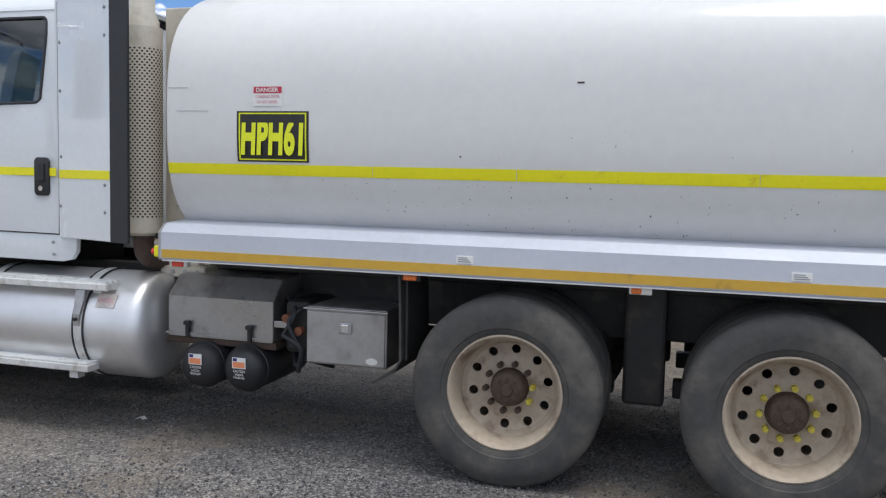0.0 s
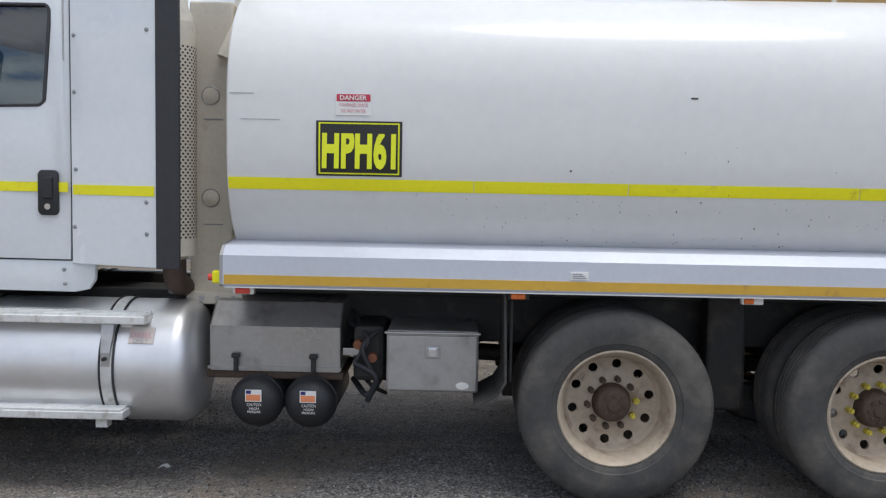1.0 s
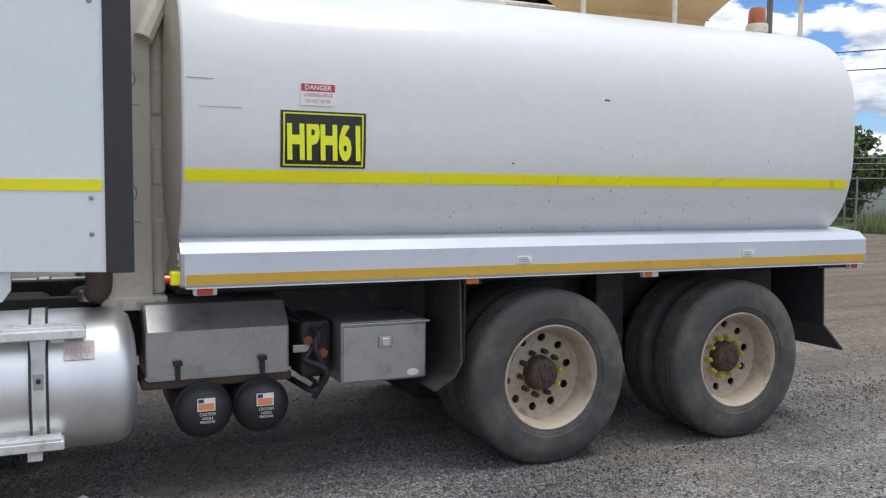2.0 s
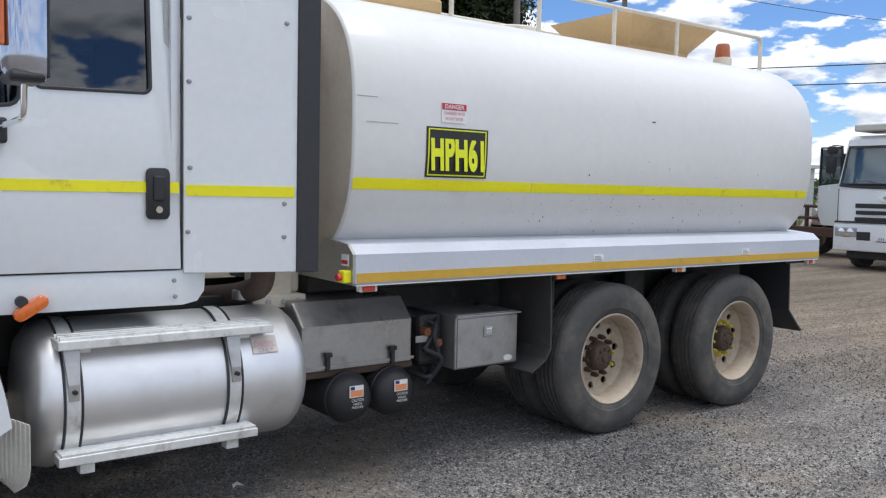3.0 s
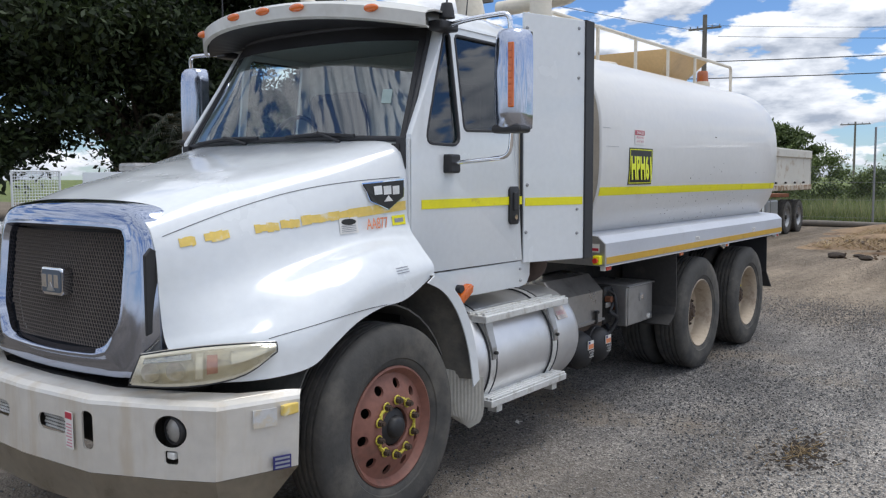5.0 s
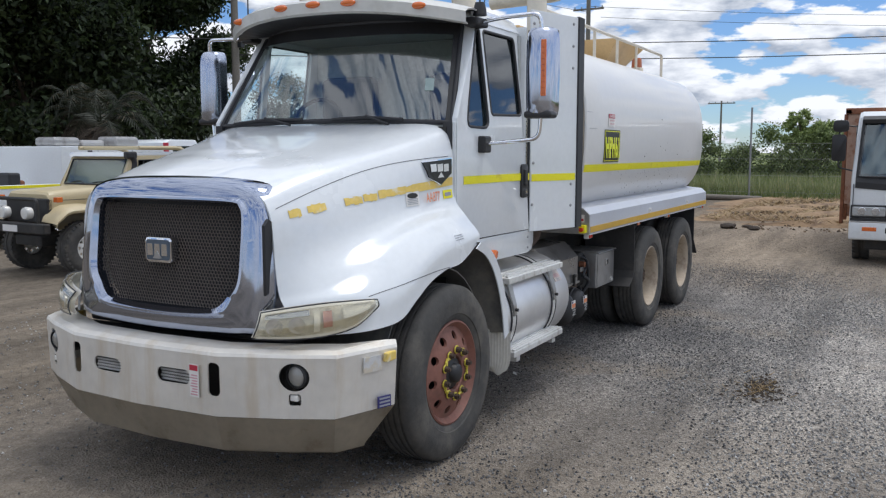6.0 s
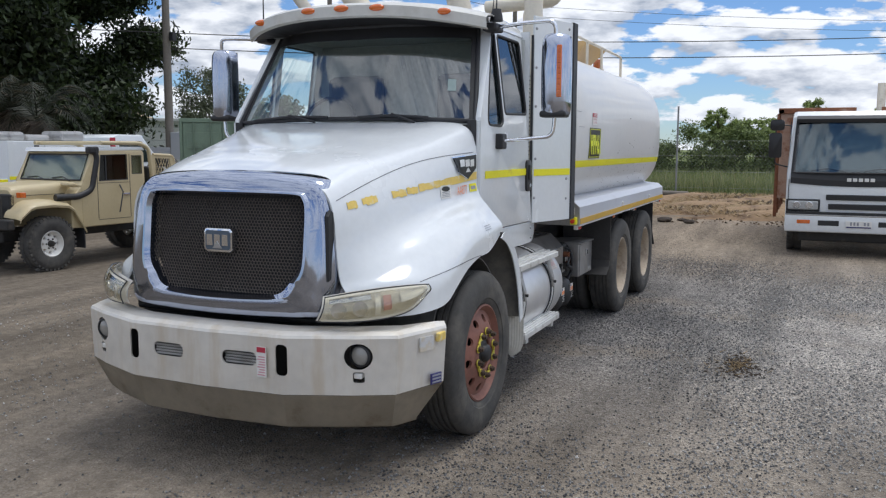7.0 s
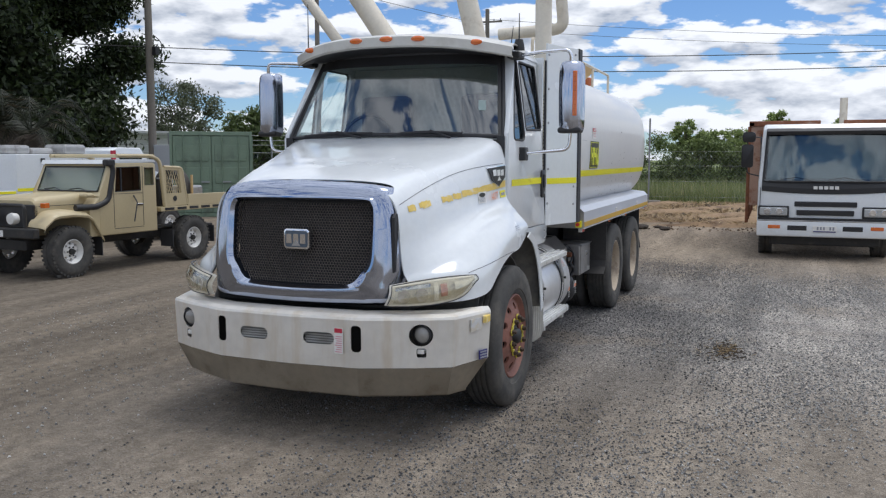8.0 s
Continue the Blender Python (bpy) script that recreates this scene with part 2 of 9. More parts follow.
BEACON = surface("dusty_amber_beacon", (0.42, 0.11, 0.03), 0.3, vary=0.2, coat=0.5)
REDLENS = surface("red_lens", (0.65, 0.05, 0.03), 0.2, vary=0.1, coat=0.6)
CLEARLENS = surface("clear_lens", (0.75, 0.74, 0.70), 0.12, vary=0.06, coat=1.0)
LAMPLENS = surface("hazy_headlamp_bowl", (0.68, 0.66, 0.60), 0.12, vary=0.3, coarse=7, coat=1.0, dirt=(0.60, 0.56, 0.46), dirt_at=(0.42, 0.66), dirt_scale=6)
YELLOWEDGLASS = glass("yellowed_lamp_glass", (0.95, 0.93, 0.86), rough=0.06, clear=0.7)
CREAMLENS = surface("yellowed_lens_border", (0.64, 0.60, 0.48), 0.15, vary=0.15, coarse=8, coat=1.0)
GLASS = glass("windscreen_glass", (0.86, 0.97, 0.97), clear=1.3)
TINTSCREEN = glass("tinted_lorry_windscreen", (0.55, 0.63, 0.65), clear=0.8)
CLEARGLASS = glass("clear_side_glass", (0.86, 0.90, 0.90), clear=0.5)
DARKGLASS = glass("tinted_side_glass", (0.24, 0.27, 0.28), clear=0.8)
BLINDGLASS = surface("dark_far_window_glass", (0.020, 0.030, 0.032), 0.04, vary=0.3, spec=0.6, coat=0.35)
LINING = surface("grey_cab_lining", (0.50, 0.52, 0.51), 0.85, vary=0.2)
SEAT = surface("dark_grey_seat_fabric", (0.10, 0.10, 0.105), 0.9, vary=0.2)
DASH = surface("grey_dashboard_plastic", (0.30, 0.30, 0.30), 0.7, vary=0.15)
RUST = surface("rusty_steel", (0.26, 0.10, 0.05), 0.8, 0.1, vary=0.4, fine=20, coarse=3, dirt=(0.45, 0.33, 0.26), dirt_at=(0.55, 0.7), dirt_scale=3, bump=0.2)
BEIGE = surface("sand_beige_paint", (0.52, 0.43, 0.26), 0.45, vary=0.08, coat=0.2, dirt=(0.36, 0.29, 0.18), dirt_at=(0.55, 0.8))
GREENCON = surface("green_container_paint", (0.17, 0.24, 0.17), 0.55, vary=0.2, dirt=(0.09, 0.12, 0.09), dirt_at=(0.5, 0.75), dirt_scale=1.5)
WALLCREAM = surface("cream_wall_cladding", (0.62, 0.58, 0.48), 0.7, vary=0.08)
WALLWHITE = surface("white_wall_cladding", (0.68, 0.69, 0.69), 0.7, vary=0.08)
ROOFTAN = surface("tan_roof", (0.44, 0.34, 0.22), 0.7, vary=0.12)
GALV = surface("galvanised_steel", (0.33, 0.34, 0.35), 0.5, 0.6, vary=0.15)
TIMBER = surface("weathered_grey_timber", (0.20, 0.18, 0.155), 0.85, vary=0.25, fine=20, coarse=3, bump=0.3)
BARK = surface("dark_bark", (0.09, 0.07, 0.055), 0.9, vary=0.35, bump=0.5, bump_scale=20)
WIREBLACK = surface("black_cable", (0.02, 0.02, 0.02), 0.6, vary=0.1)


# ---------------------------------------------------------------- builders
def part(name, bm, material, parent=None, label="", smooth=None):
    """Links a bmesh as one mesh object; smooth: the largest angle in degrees that is shaded round."""
    me = bpy.data.meshes.new(name)
    bmesh.ops.recalc_face_normals(bm, faces=bm.faces)
    if smooth:
        for f in bm.faces:
            f.smooth = True
        for e in bm.edges:
            e.smooth = len(e.link_faces) == 2 and e.calc_face_angle(0) < radians(smooth)
    bm.to_mesh(me)
    bm.free()
    me.materials.append(material)
    ob = new(name, me)
    if parent is not None:
        ob.parent = parent
    if label:
        ob["label"] = label
    return ob


def thing(name, label, category, at=None, group="", kind=""):
    ob = new(name)
    ob.empty_display_size = 0.2
    if at is not None:
        ob.matrix_world = at
    return tagged(ob, label, category, group, kind)


def box(bm, x0, x1, y0, y1, z0, z1, bevel=0.0, seg=2, m=None):
    r = bmesh.ops.create_cube(bm, size=1.0)
    vs = r["verts"]
    for v in vs:
        v.co = Vector(((x0 + x1) / 2 + v.co.x * (x1 - x0), (y0 + y1) / 2 + v.co.y * (y1 - y0), (z0 + z1) / 2 + v.co.z * (z1 - z0)))
    if m is not None:
        bmesh.ops.transform(bm, matrix=m, verts=vs)
    if bevel:
        es = {e for v in vs for e in v.link_edges}
        bmesh.ops.bevel(bm, geom=list(es), offset=bevel, segments=seg, affect="EDGES", profile=0.5)
    return bm


def boxed(*a, **k):
    return box(bmesh.new(), *a, **k)


def prism(bm, outline, lo, hi, axis="y", bevel=0.0, seg=2):
    """A flat outline, given in the two other axes in their order, drawn out from lo to hi along axis."""
    def put(p, h):
        u, v = p
        return (h, u, v) if axis == "x" else (u, h, v) if axis == "y" else (u, v, h)
    a = [bm.verts.new(put(p, lo)) for p in outline]
    b = [bm.verts.new(put(p, hi)) for p in outline]
    n = len(a)
    made = [bm.faces.new(a), bm.faces.new(b[::-1])]
    for i in range(n):
        made.append(bm.faces.new((a[i], b[i], b[(i + 1) % n], a[(i + 1) % n])))
    if bevel:
        es = {e for f in made[:2] for e in f.edges}
        bmesh.ops.bevel(bm, geom=list(es), offset=bevel, segments=seg, affect="EDGES", profile=0.5)
    return bm


def prismed(*a, **k):
    return prism(bmesh.new(), *a, **k)


def rounded(u0, u1, v0, v1, r, seg=5):
    """The outline of a rectangle with round corners."""
    out = []
    for cu, cv, a0 in ((u1 - r, v0 + r, -90), (u1 - r, v1 - r, 0), (u0 + r, v1 - r, 90), (u0 + r, v0 + r, 180)):
        for i in range(seg + 1):
            a = radians(a0 + 90 * i / seg)
            out.append((cu + r * math.cos(a), cv + r * math.sin(a)))
    return out


def ring(cu, cv, r, n=24, squash=1.0):
    return [(cu + r * math.cos(2 * math.pi * i / n), cv + squash * r * math.sin(2 * math.pi * i / n)) for i in range(n)]


def rod(bm, a, b, r, n=10, r2=None):
    a, b = Vector(a), Vector(b)
    d = b - a
    m = Matrix.Translation((a + b) / 2) @ d.to_track_quat("Z", "Y").to_matrix().to_4x4()
    bmesh.ops.create_cone(bm, cap_ends=True, segments=n, radius1=r, radius2=r if r2 is None else r2, depth=d.length, matrix=m)
    return bm


def rodded(*a, **k):
    return rod(bmesh.new(), *a, **k)


def tube(bm, pts, r, n=8, closed=False):
    """A round bar along points; r may be one radius or one for each point."""
    pts = [Vector(p) for p in pts]
    k = len(pts)
    rings, side = [], None
    for i, p in enumerate(pts):
        before = pts[i - 1] if i or closed else p
        after = pts[(i + 1) % k] if i < k - 1 or closed else p
        d = (after - before).normalized()
        if side is None:
            side = d.orthogonal().normalized()
        side = (side - d * side.dot(d)).normalized()
        up = d.cross(side)
        rr = r[i] if isinstance(r, (list, tuple)) else r
        rings.append([bm.verts.new(p + rr * (math.cos(2 * math.pi * j / n) * side + math.sin(2 * math.pi * j / n) * up)) for j in range(n)])
    for i in range(k if closed else k - 1):
        a, b = rings[i], rings[(i + 1) % k]
        for j in range(n):
            bm.faces.new((a[j], a[(j + 1) % n], b[(j + 1) % n], b[j]))
    if not closed:
        bm.faces.new(rings[0][::-1]); bm.faces.new(rings[-1])
    return bm


def tubed(*a, **k):
    return tube(bmesh.new(), *a, **k)


def bent(pts, radius, seg=5):
    """Points of a line with its corners rounded."""
    pts = [Vector(p) for p in pts]
    out = [pts[0]]
    for a, b, c in zip(pts, pts[1:], pts[2:]):
        r = min(radius, (a - b).length * 0.45, (c - b).length * 0.45)
        s, e = b + (a - b).normalized() * r, b + (c - b).normalized() * r
        for i in range(seg + 1):
            t = i / seg
            out.append(s * (1 - t) ** 2 + b * 2 * t * (1 - t) + e * t * t)
    return out + [pts[-1]]


def lathe(bm, profile, axis="y", n=40, closed=True, centre=(0, 0, 0)):
    """Turns (radius, along) points round the axis; closed: the profile is a loop."""
    c = Vector(centre)
    rings = []
    for i in range(n):
        a = 2 * math.pi * i / n
        s, t = math.cos(a), math.sin(a)
        row = []
        for r, h in profile:
            row.append(bm.verts.new(c + Vector((r * s, h, r * t) if axis == "y" else (h, r * s, r * t) if axis == "x" else (r * s, r * t, h))))
        rings.append(row)
    k = len(profile)
    for i in range(n):
        a, b = rings[i], rings[(i + 1) % n]
        for j in range(k if closed else k - 1):
            bm.faces.new((a[j], a[(j + 1) % k], b[(j + 1) % k], b[j]))
    if not closed:
        bmesh.ops.remove_doubles(bm, verts=bm.verts, dist=1e-5)
    return bm


def lathed(*a, **k):
    return lathe(bmesh.new(), *a, **k)


def loft(bm, loops, close_loop=False, caps=False):
    """Skins rows of points of equal count."""
    rows = [[bm.verts.new(p) for p in loop] for loop in loops]
    n = len(rows[0])
    for a, b in zip(rows, rows[1:]):
        for j in range(n if close_loop else n - 1):
            bm.faces.new((a[j], a[(j + 1) % n], b[(j + 1) % n], b[j]))
    if caps:
        bm.faces.new(rows[0][::-1]); bm.faces.new(rows[-1])
    return bm


def lofted(*a, **k):
    return loft(bmesh.new(), *a, **k)


def thicken(bm, d):
    """Gives a skin a thickness."""
    bmesh.ops.recalc_face_normals(bm, faces=bm.faces)
    bmesh.ops.solidify(bm, geom=bm.faces[:], thickness=d)
    return bm


def smoothed(keys, x):
    """Catmull-Rom through keyed rows: (x, values...)."""
    ks = sorted(keys)
    x = min(max(x, ks[0][0]), ks[-1][0])
    i = max(0, min(len(ks) - 2, sum(1 for k in ks if k[0] <= x) - 1))
    p0, p1, p2, p3 = ks[max(0, i - 1)], ks[i], ks[i + 1], ks[min(len(ks) - 1, i + 2)]
    h = p2[0] - p1[0]
    t = (x - p1[0]) / h
    out = []
    for j in range(1, len(p1)):
        m1 = (p2[j] - p0[j]) / (p2[0] - p0[0]) * h
        m2 = (p3[j] - p1[j]) / (p3[0] - p1[0]) * h
        out.append((2 * t ** 3 - 3 * t * t + 1) * p1[j] + (t ** 3 - 2 * t * t + t) * m1 + (-2 * t ** 3 + 3 * t * t) * p2[j] + (t ** 3 - t * t) * m2)
    return out


def carve(bm, cutters):
    """Cuts closed meshes out of a closed mesh. Returns a new bmesh."""
    def temp(b):
        me = bpy.data.meshes.new("temp")
        bmesh.ops.recalc_face_normals(b, faces=b.faces)
        b.to_mesh(me)
        b.free()
        return new("temp", me)
    body, knife = temp(bm), temp(cutters)
    mod = body.modifiers.new("cut", "BOOLEAN")
    mod.operation, mod.solver, mod.object = "DIFFERENCE", "EXACT", knife
    out = bmesh.new()
    out.from_mesh(body.evaluated_get(bpy.context.evaluated_depsgraph_get()).to_mesh())
    for ob in (body, knife):
        me = ob.data
        bpy.data.objects.remove(ob)
        bpy.data.meshes.remove(me)
    return out


def words(text, width, height, m, material, name, parent, label="", depth=0.0012, bold=0.0, spacing=1.0):
    """Lettering in the built-in font as a mesh of that width and height, centred on m, which maps x to the reading direction."""
    cu = bpy.data.curves.new("temp", "FONT")
    cu.body, cu.size, cu.align_x, cu.align_y, cu.offset = text, 1.0, "CENTER", "CENTER", bold
    cu.resolution_u = 3
    cu.space_character = spacing
    ob = new("temp", cu)
    me = bpy.data.meshes.new_from_object(ob.evaluated_get(bpy.context.evaluated_depsgraph_get()))
    bpy.data.objects.remove(ob)
    co = np.array([v.co for v in me.vertices])
    lo, hi = co.min(0), co.max(0)
    me.transform(m @ Matrix.Diagonal((width / (hi[0] - lo[0]), height / (hi[1] - lo[1]), 1, 1)) @ Matrix.Translation((-(lo[0] + hi[0]) / 2, -(lo[1] + hi[1]) / 2, depth)))
    me.materials.clear()
    me.materials.append(material)
    out = new(name, me)
    out.parent = parent
    if label:
        out["label"] = label
    return out


# lettering on a face that looks to -y: reads along +x, up is +z
def facing_minus_y(x, y, z, lean=0.0):
    return pose(x, y, z, 90 + lean, 0, 0)


# ================================================================ the water truck
# nose towards -x, front axle at x = 0, middle line at y = 0, ground at z = 0
def wheel_tyre(parent, y, r=0.503, w=0.135, name="tyre"):
    """A worn truck tyre with ribs and shoulder lugs, its outer side towards -y."""
    prof = [(0.292, -w * 0.74), (0.315, -w * 0.90), (0.335, -w * 0.93), (0.34, -w * 0.98), (0.40, -w * 1.02), (0.45, -w * 0.99), (0.457, -w * 0.95), (0.475, -w * 0.93),
            (r - 0.016, -w * 0.84), (r - 0.003, -w * 0.74)]
    for g in (-0.42, -0.14, 0.14, 0.42):
        prof += [(r, w * (g - 0.06)), (r - 0.012, w * (g - 0.05)), (r - 0.012, w * (g + 0.05)), (r, w * (g + 0.06))]
    prof += [(r - 0.003, w * 0.74), (r - 0.016, w * 0.84), (0.475, w * 0.93), (0.40, w * 1.02), (0.34, w * 0.98), (0.292, w * 0.74)]
    bm = lathed([(a, y + h) for a, h in prof], n=72)
    return part(name, bm, TYRE, parent, smooth=40)


def hole_ring(n, r, hole, y0, y1, turn=0.0, squash=1.0):
    bm = bmesh.new()
    for k in range(n):
        a = 2 * math.pi * (k + turn) / n
        m = Matrix.Rotation(-a, 4, "Y")
        b2 = prismed(ring(r, 0, hole, 14, squash), y0, y1, "y")
        bmesh.ops.transform(b2, matrix=m, verts=b2.verts)
        me = bpy.data.meshes.new("temp"); b2.to_mesh(me); b2.free()
        bm.from_mesh(me); bpy.data.meshes.remove(me)
    return bm


def drive_wheel(name, parent, x, side):
    """Dual drive wheels at one end of an axle; the outer rim is dished deep inwards."""
    w = new(name)
    w.parent = parent
    wheel_tyre(w, -0.98); wheel_tyre(w, -0.665)
    lip = -1.095
    prof = [(0.305, lip + 0.02), (0.304, lip), (0.296, lip - 0.004), (0.285, lip + 0.006), (0.276, lip + 0.03), (0.262, lip + 0.07), (0.258, lip + 0.135), (0.235, lip + 0.162), (0.19, lip + 0.172),
            (0.15, lip + 0.158), (0.075, lip + 0.152), (0.075, lip + 0.166), (0.15, lip + 0.172), (0.19, lip + 0.186), (0.245, lip + 0.176), (0.272, lip + 0.14), (0.29, lip + 0.05)]
    rim = part("rim", carve(lathed(prof, n=64), hole_ring(10, 0.205, 0.025, lip + 0.1, lip + 0.25, 0.3)), RIM, w, smooth=35)
    part("rim", lathed([(0.30, -0.57), (0.29, -0.57), (0.25, -0.60), (0.25, -0.72), (0.29, -0.78), (0.30, -0.78)], n=40), RIM, w, "dark inner rim of the twin wheel", smooth=35)
    hub = part("hub", lathed([(0.0, lip + 0.060), (0.03, lip + 0.061), (0.036, lip + 0.072), (0.074, lip + 0.076), (0.090, lip + 0.09), (0.097, lip + 0.12), (0.105, lip + 0.16), (0.0, lip + 0.16)], n=28, closed=False), HUB, rim, "rusty protruding axle hub", smooth=40)
    for k in range(8):
        a = 2 * math.pi * k / 8
        part("hub_bolt", rodded((0.055 * math.cos(a), lip + 0.066, 0.055 * math.sin(a)), (0.055 * math.cos(a), lip + 0.082, 0.055 * math.sin(a)), 0.009, 6), HUB, rim)
    for k in range(10):
        a = 2 * math.pi * (k + 0.15) / 10
        c = (0.128 * math.cos(a), 0.128 * math.sin(a))
        bm = rodded((c[0], lip + 0.115, c[1]), (c[0], lip + 0.165, c[1]), 0.017, 6)
        rod(bm, (c[0], lip + 0.10, c[1]), (c[0], lip + 0.12, c[1]), 0.010, 8)
        part("wheel_nut", bm, NUTYEL if (x > 5 or k in (0, 9)) else HUB, rim)
    m = Matrix.Translation((x, 0, 0.5))
    w.matrix_basis = m if side < 0 else m @ Matrix.Rotation(math.pi, 4, "Z")
    return w


def steer_wheel(name, parent, side):
    w = new(name)
    w.parent = parent
    lip = -1.12
    wheel_tyre(w, -1.005)
    prof = [(0.302, lip + 0.02), (0.30, lip), (0.290, lip - 0.004), (0.278, lip + 0.012), (0.262, lip + 0.030), (0.245, lip + 0.026), (0.20, lip + 0.004), (0.168, lip - 0.010), (0.105, lip - 0.016), (0.096, lip - 0.01),
            (0.096, lip + 0.01), (0.168, lip + 0.008), (0.2, lip + 0.02), (0.245, lip + 0.05), (0.285, lip + 0.05)]
    rim = part("rim", carve(lathed(prof, n=64), hole_ring(10, 0.212, 0.026, lip - 0.08, lip + 0.12, 0.2)), REDRIM, w, "rust-red steel disc rim with round holes", smooth=35)
    part("hub", lathed([(0.0, lip - 0.045), (0.04, lip - 0.044), (0.052, lip - 0.034), (0.058, lip - 0.01), (0.088, lip + 0.0), (0.094, lip + 0.02), (0.0, lip + 0.03)], n=28, closed=False), PLASTIC, rim, "black greasy hub cap", smooth=40)
    part("rim", lathed([(0.285, lip + 0.04), (0.26, lip + 0.12), (0.26, lip + 0.2), (0.0, lip + 0.2), (0.0, lip + 0.21), (0.29, lip + 0.21)], n=32, closed=False), CHASSIS, w, "dark inside of the rim", smooth=35)
    for k in range(10):
        a = 2 * math.pi * (k + 0.4) / 10
        c = Vector((0.135 * math.cos(a), 0, 0.135 * math.sin(a)))
        bm = rodded(c + Vector((0, lip - 0.045, 0)), c + Vector((0, lip - 0.008, 0)), 0.017, 6)
        rod(bm, c + Vector((0, lip - 0.055, 0)), c + Vector((0, lip - 0.04, 0)), 0.011, 8)
        nut = part("wheel_nut", bm, HUB, rim)
        # a loose-nut pointer: collar and tongue
        b2 = tubed([c + Vector((0.021 * math.cos(t), lip - 0.022, 0.021 * math.sin(t))) for t in [i * math.pi / 6 for i in range(12)]], 0.0045, 6, closed=True)
        other = 2 * math.pi * (k + (1.15 if k % 2 else -0.35)) / 10
        d = Vector((0.15 * math.cos(other), 0, 0.15 * math.sin(other))) - c
        tube(b2, [c + d.normalized() * 0.02 + Vector((0, lip - 0.022, 0)), c + d.normalized() * 0.058 + Vector((0, lip - 0.02, 0))], [0.010, 0.005], 6)
        part("nut_pointer", b2, NUTYEL, rim, "yellow wheel nut pointer")
    m = Matrix.Translation((0, 0, 0.5))
    w.matrix_basis = m if side < 0 else m @ Matrix.Rotation(math.pi, 4, "Z")
    return w


truck = thing("water_truck", "white six-wheel water truck with elliptical tank on gravel", "truck")
for sd in (-1, 1):
    steer_wheel("front_wheel", truck, sd)
    drive_wheel("drive_wheel", truck, 4.335, sd)
    drive_wheel("drive_wheel", truck, 5.71, sd)

# ---- chassis and running gear
for sd in (-1, 1):
    part("chassis_rail", boxed(-0.85, 6.7, sd * 0.43 - 0.04, sd * 0.43 + 0.04, 0.72, 0.99, 0.008), CHASSIS, truck)
for x in (0.9, 2.2, 3.2, 3.9, 5.0, 6.5):
    part("crossmember", boxed(x - 0.05, x + 0.05, -0.4, 0.4, 0.76, 0.94, 0.006), CHASSIS, truck)
for x in (0.0, 4.335, 5.71):
    part("axle", rodded((x, -0.85, 0.5), (x, 0.85, 0.5), 0.07 if x else 0.055, 14), CHASSIS, truck, smooth=40)
    if x:
        part("differential", lathed([(0.0, -0.2), (0.12, -0.18), (0.2, -0.06), (0.2, 0.06), (0.12, 0.18), (0.0, 0.2)], n=24, closed=False, centre=(x, 0, 0.5)), CHASSIS, truck, smooth=50)
        for sd in (-1, 1):
            part("suspension_bag", lathed([(0.0, 0.50), (0.1, 0.50), (0.13, 0.56), (0.11, 0.62), (0.13, 0.68), (0.1, 0.76), (0.0, 0.76)], "z", 20, False, (x + 0.36, sd * 0.42, 0)), CHASSIS, truck, smooth=50)
            part("trailing_arm", boxed(x - 0.55, x + 0.5, sd * 0.42 - 0.05, sd * 0.42 + 0.05, 0.40, 0.5, 0.01), CHASSIS, truck)
            part("brake_chamber", rodded((x - 0.18, sd * 0.3, 0.72), (x - 0.36, sd * 0.3, 0.78), 0.085, 16), CHASSIS, truck, smooth=40)
    else:
        for sd in (-1, 1):
            part("leaf_spring", boxed(-0.75, 0.75, sd * 0.43 - 0.045, sd * 0.43 + 0.045, 0.57, 0.63, 0.006), CHASSIS, truck)
for sd in (-1, 1):
    part("suspension_hanger", boxed(4.90, 5.12, sd * 0.62 - 0.07, sd * 0.62 + 0.07, 0.40, 1.05, 0.02), CHASSIS, truck)
part("drive_shaft", rodded((1.5, 0, 0.66), (4.2, 0, 0.55), 0.055, 14), CHASSIS, truck, smooth=40)
part("engine_block", boxed(-0.75, 1.0, -0.33, 0.33, 0.55, 1.25, 0.05), CHASSIS, truck)
part("transmission", boxed(1.0, 1.75, -0.24, 0.24, 0.5, 0.95, 0.06), CHASSIS, truck)
part("pump_housing", boxed(2.95, 3.12, -0.82, -0.3, 0.55, 0.86, 0.03), CHASSIS, truck)
part("subframe", boxed(2.35, 6.72, -0.56, 0.56, 0.99, 1.13, 0.01), CHASSIS, truck)

# ---- tank
TZ, TH, TW, TN = 1.917, 0.80, 1.088, 2.95


def tank_loop(x, k=1.0, n=72):
    out = []
    for i in range(n):
        a = 2 * math.pi * i / n
        c, s = math.cos(a), math.sin(a)
        out.append((x, k * TW * math.copysign(abs(c) ** (2 / TN), c), TZ + k * TH * math.copysign(abs(s) ** (2 / TN), s)))
    return out


def tank_y(z, k=1.0):
    return -k * TW * (1 - abs((z - TZ) / TH) ** TN) ** (1 / TN)


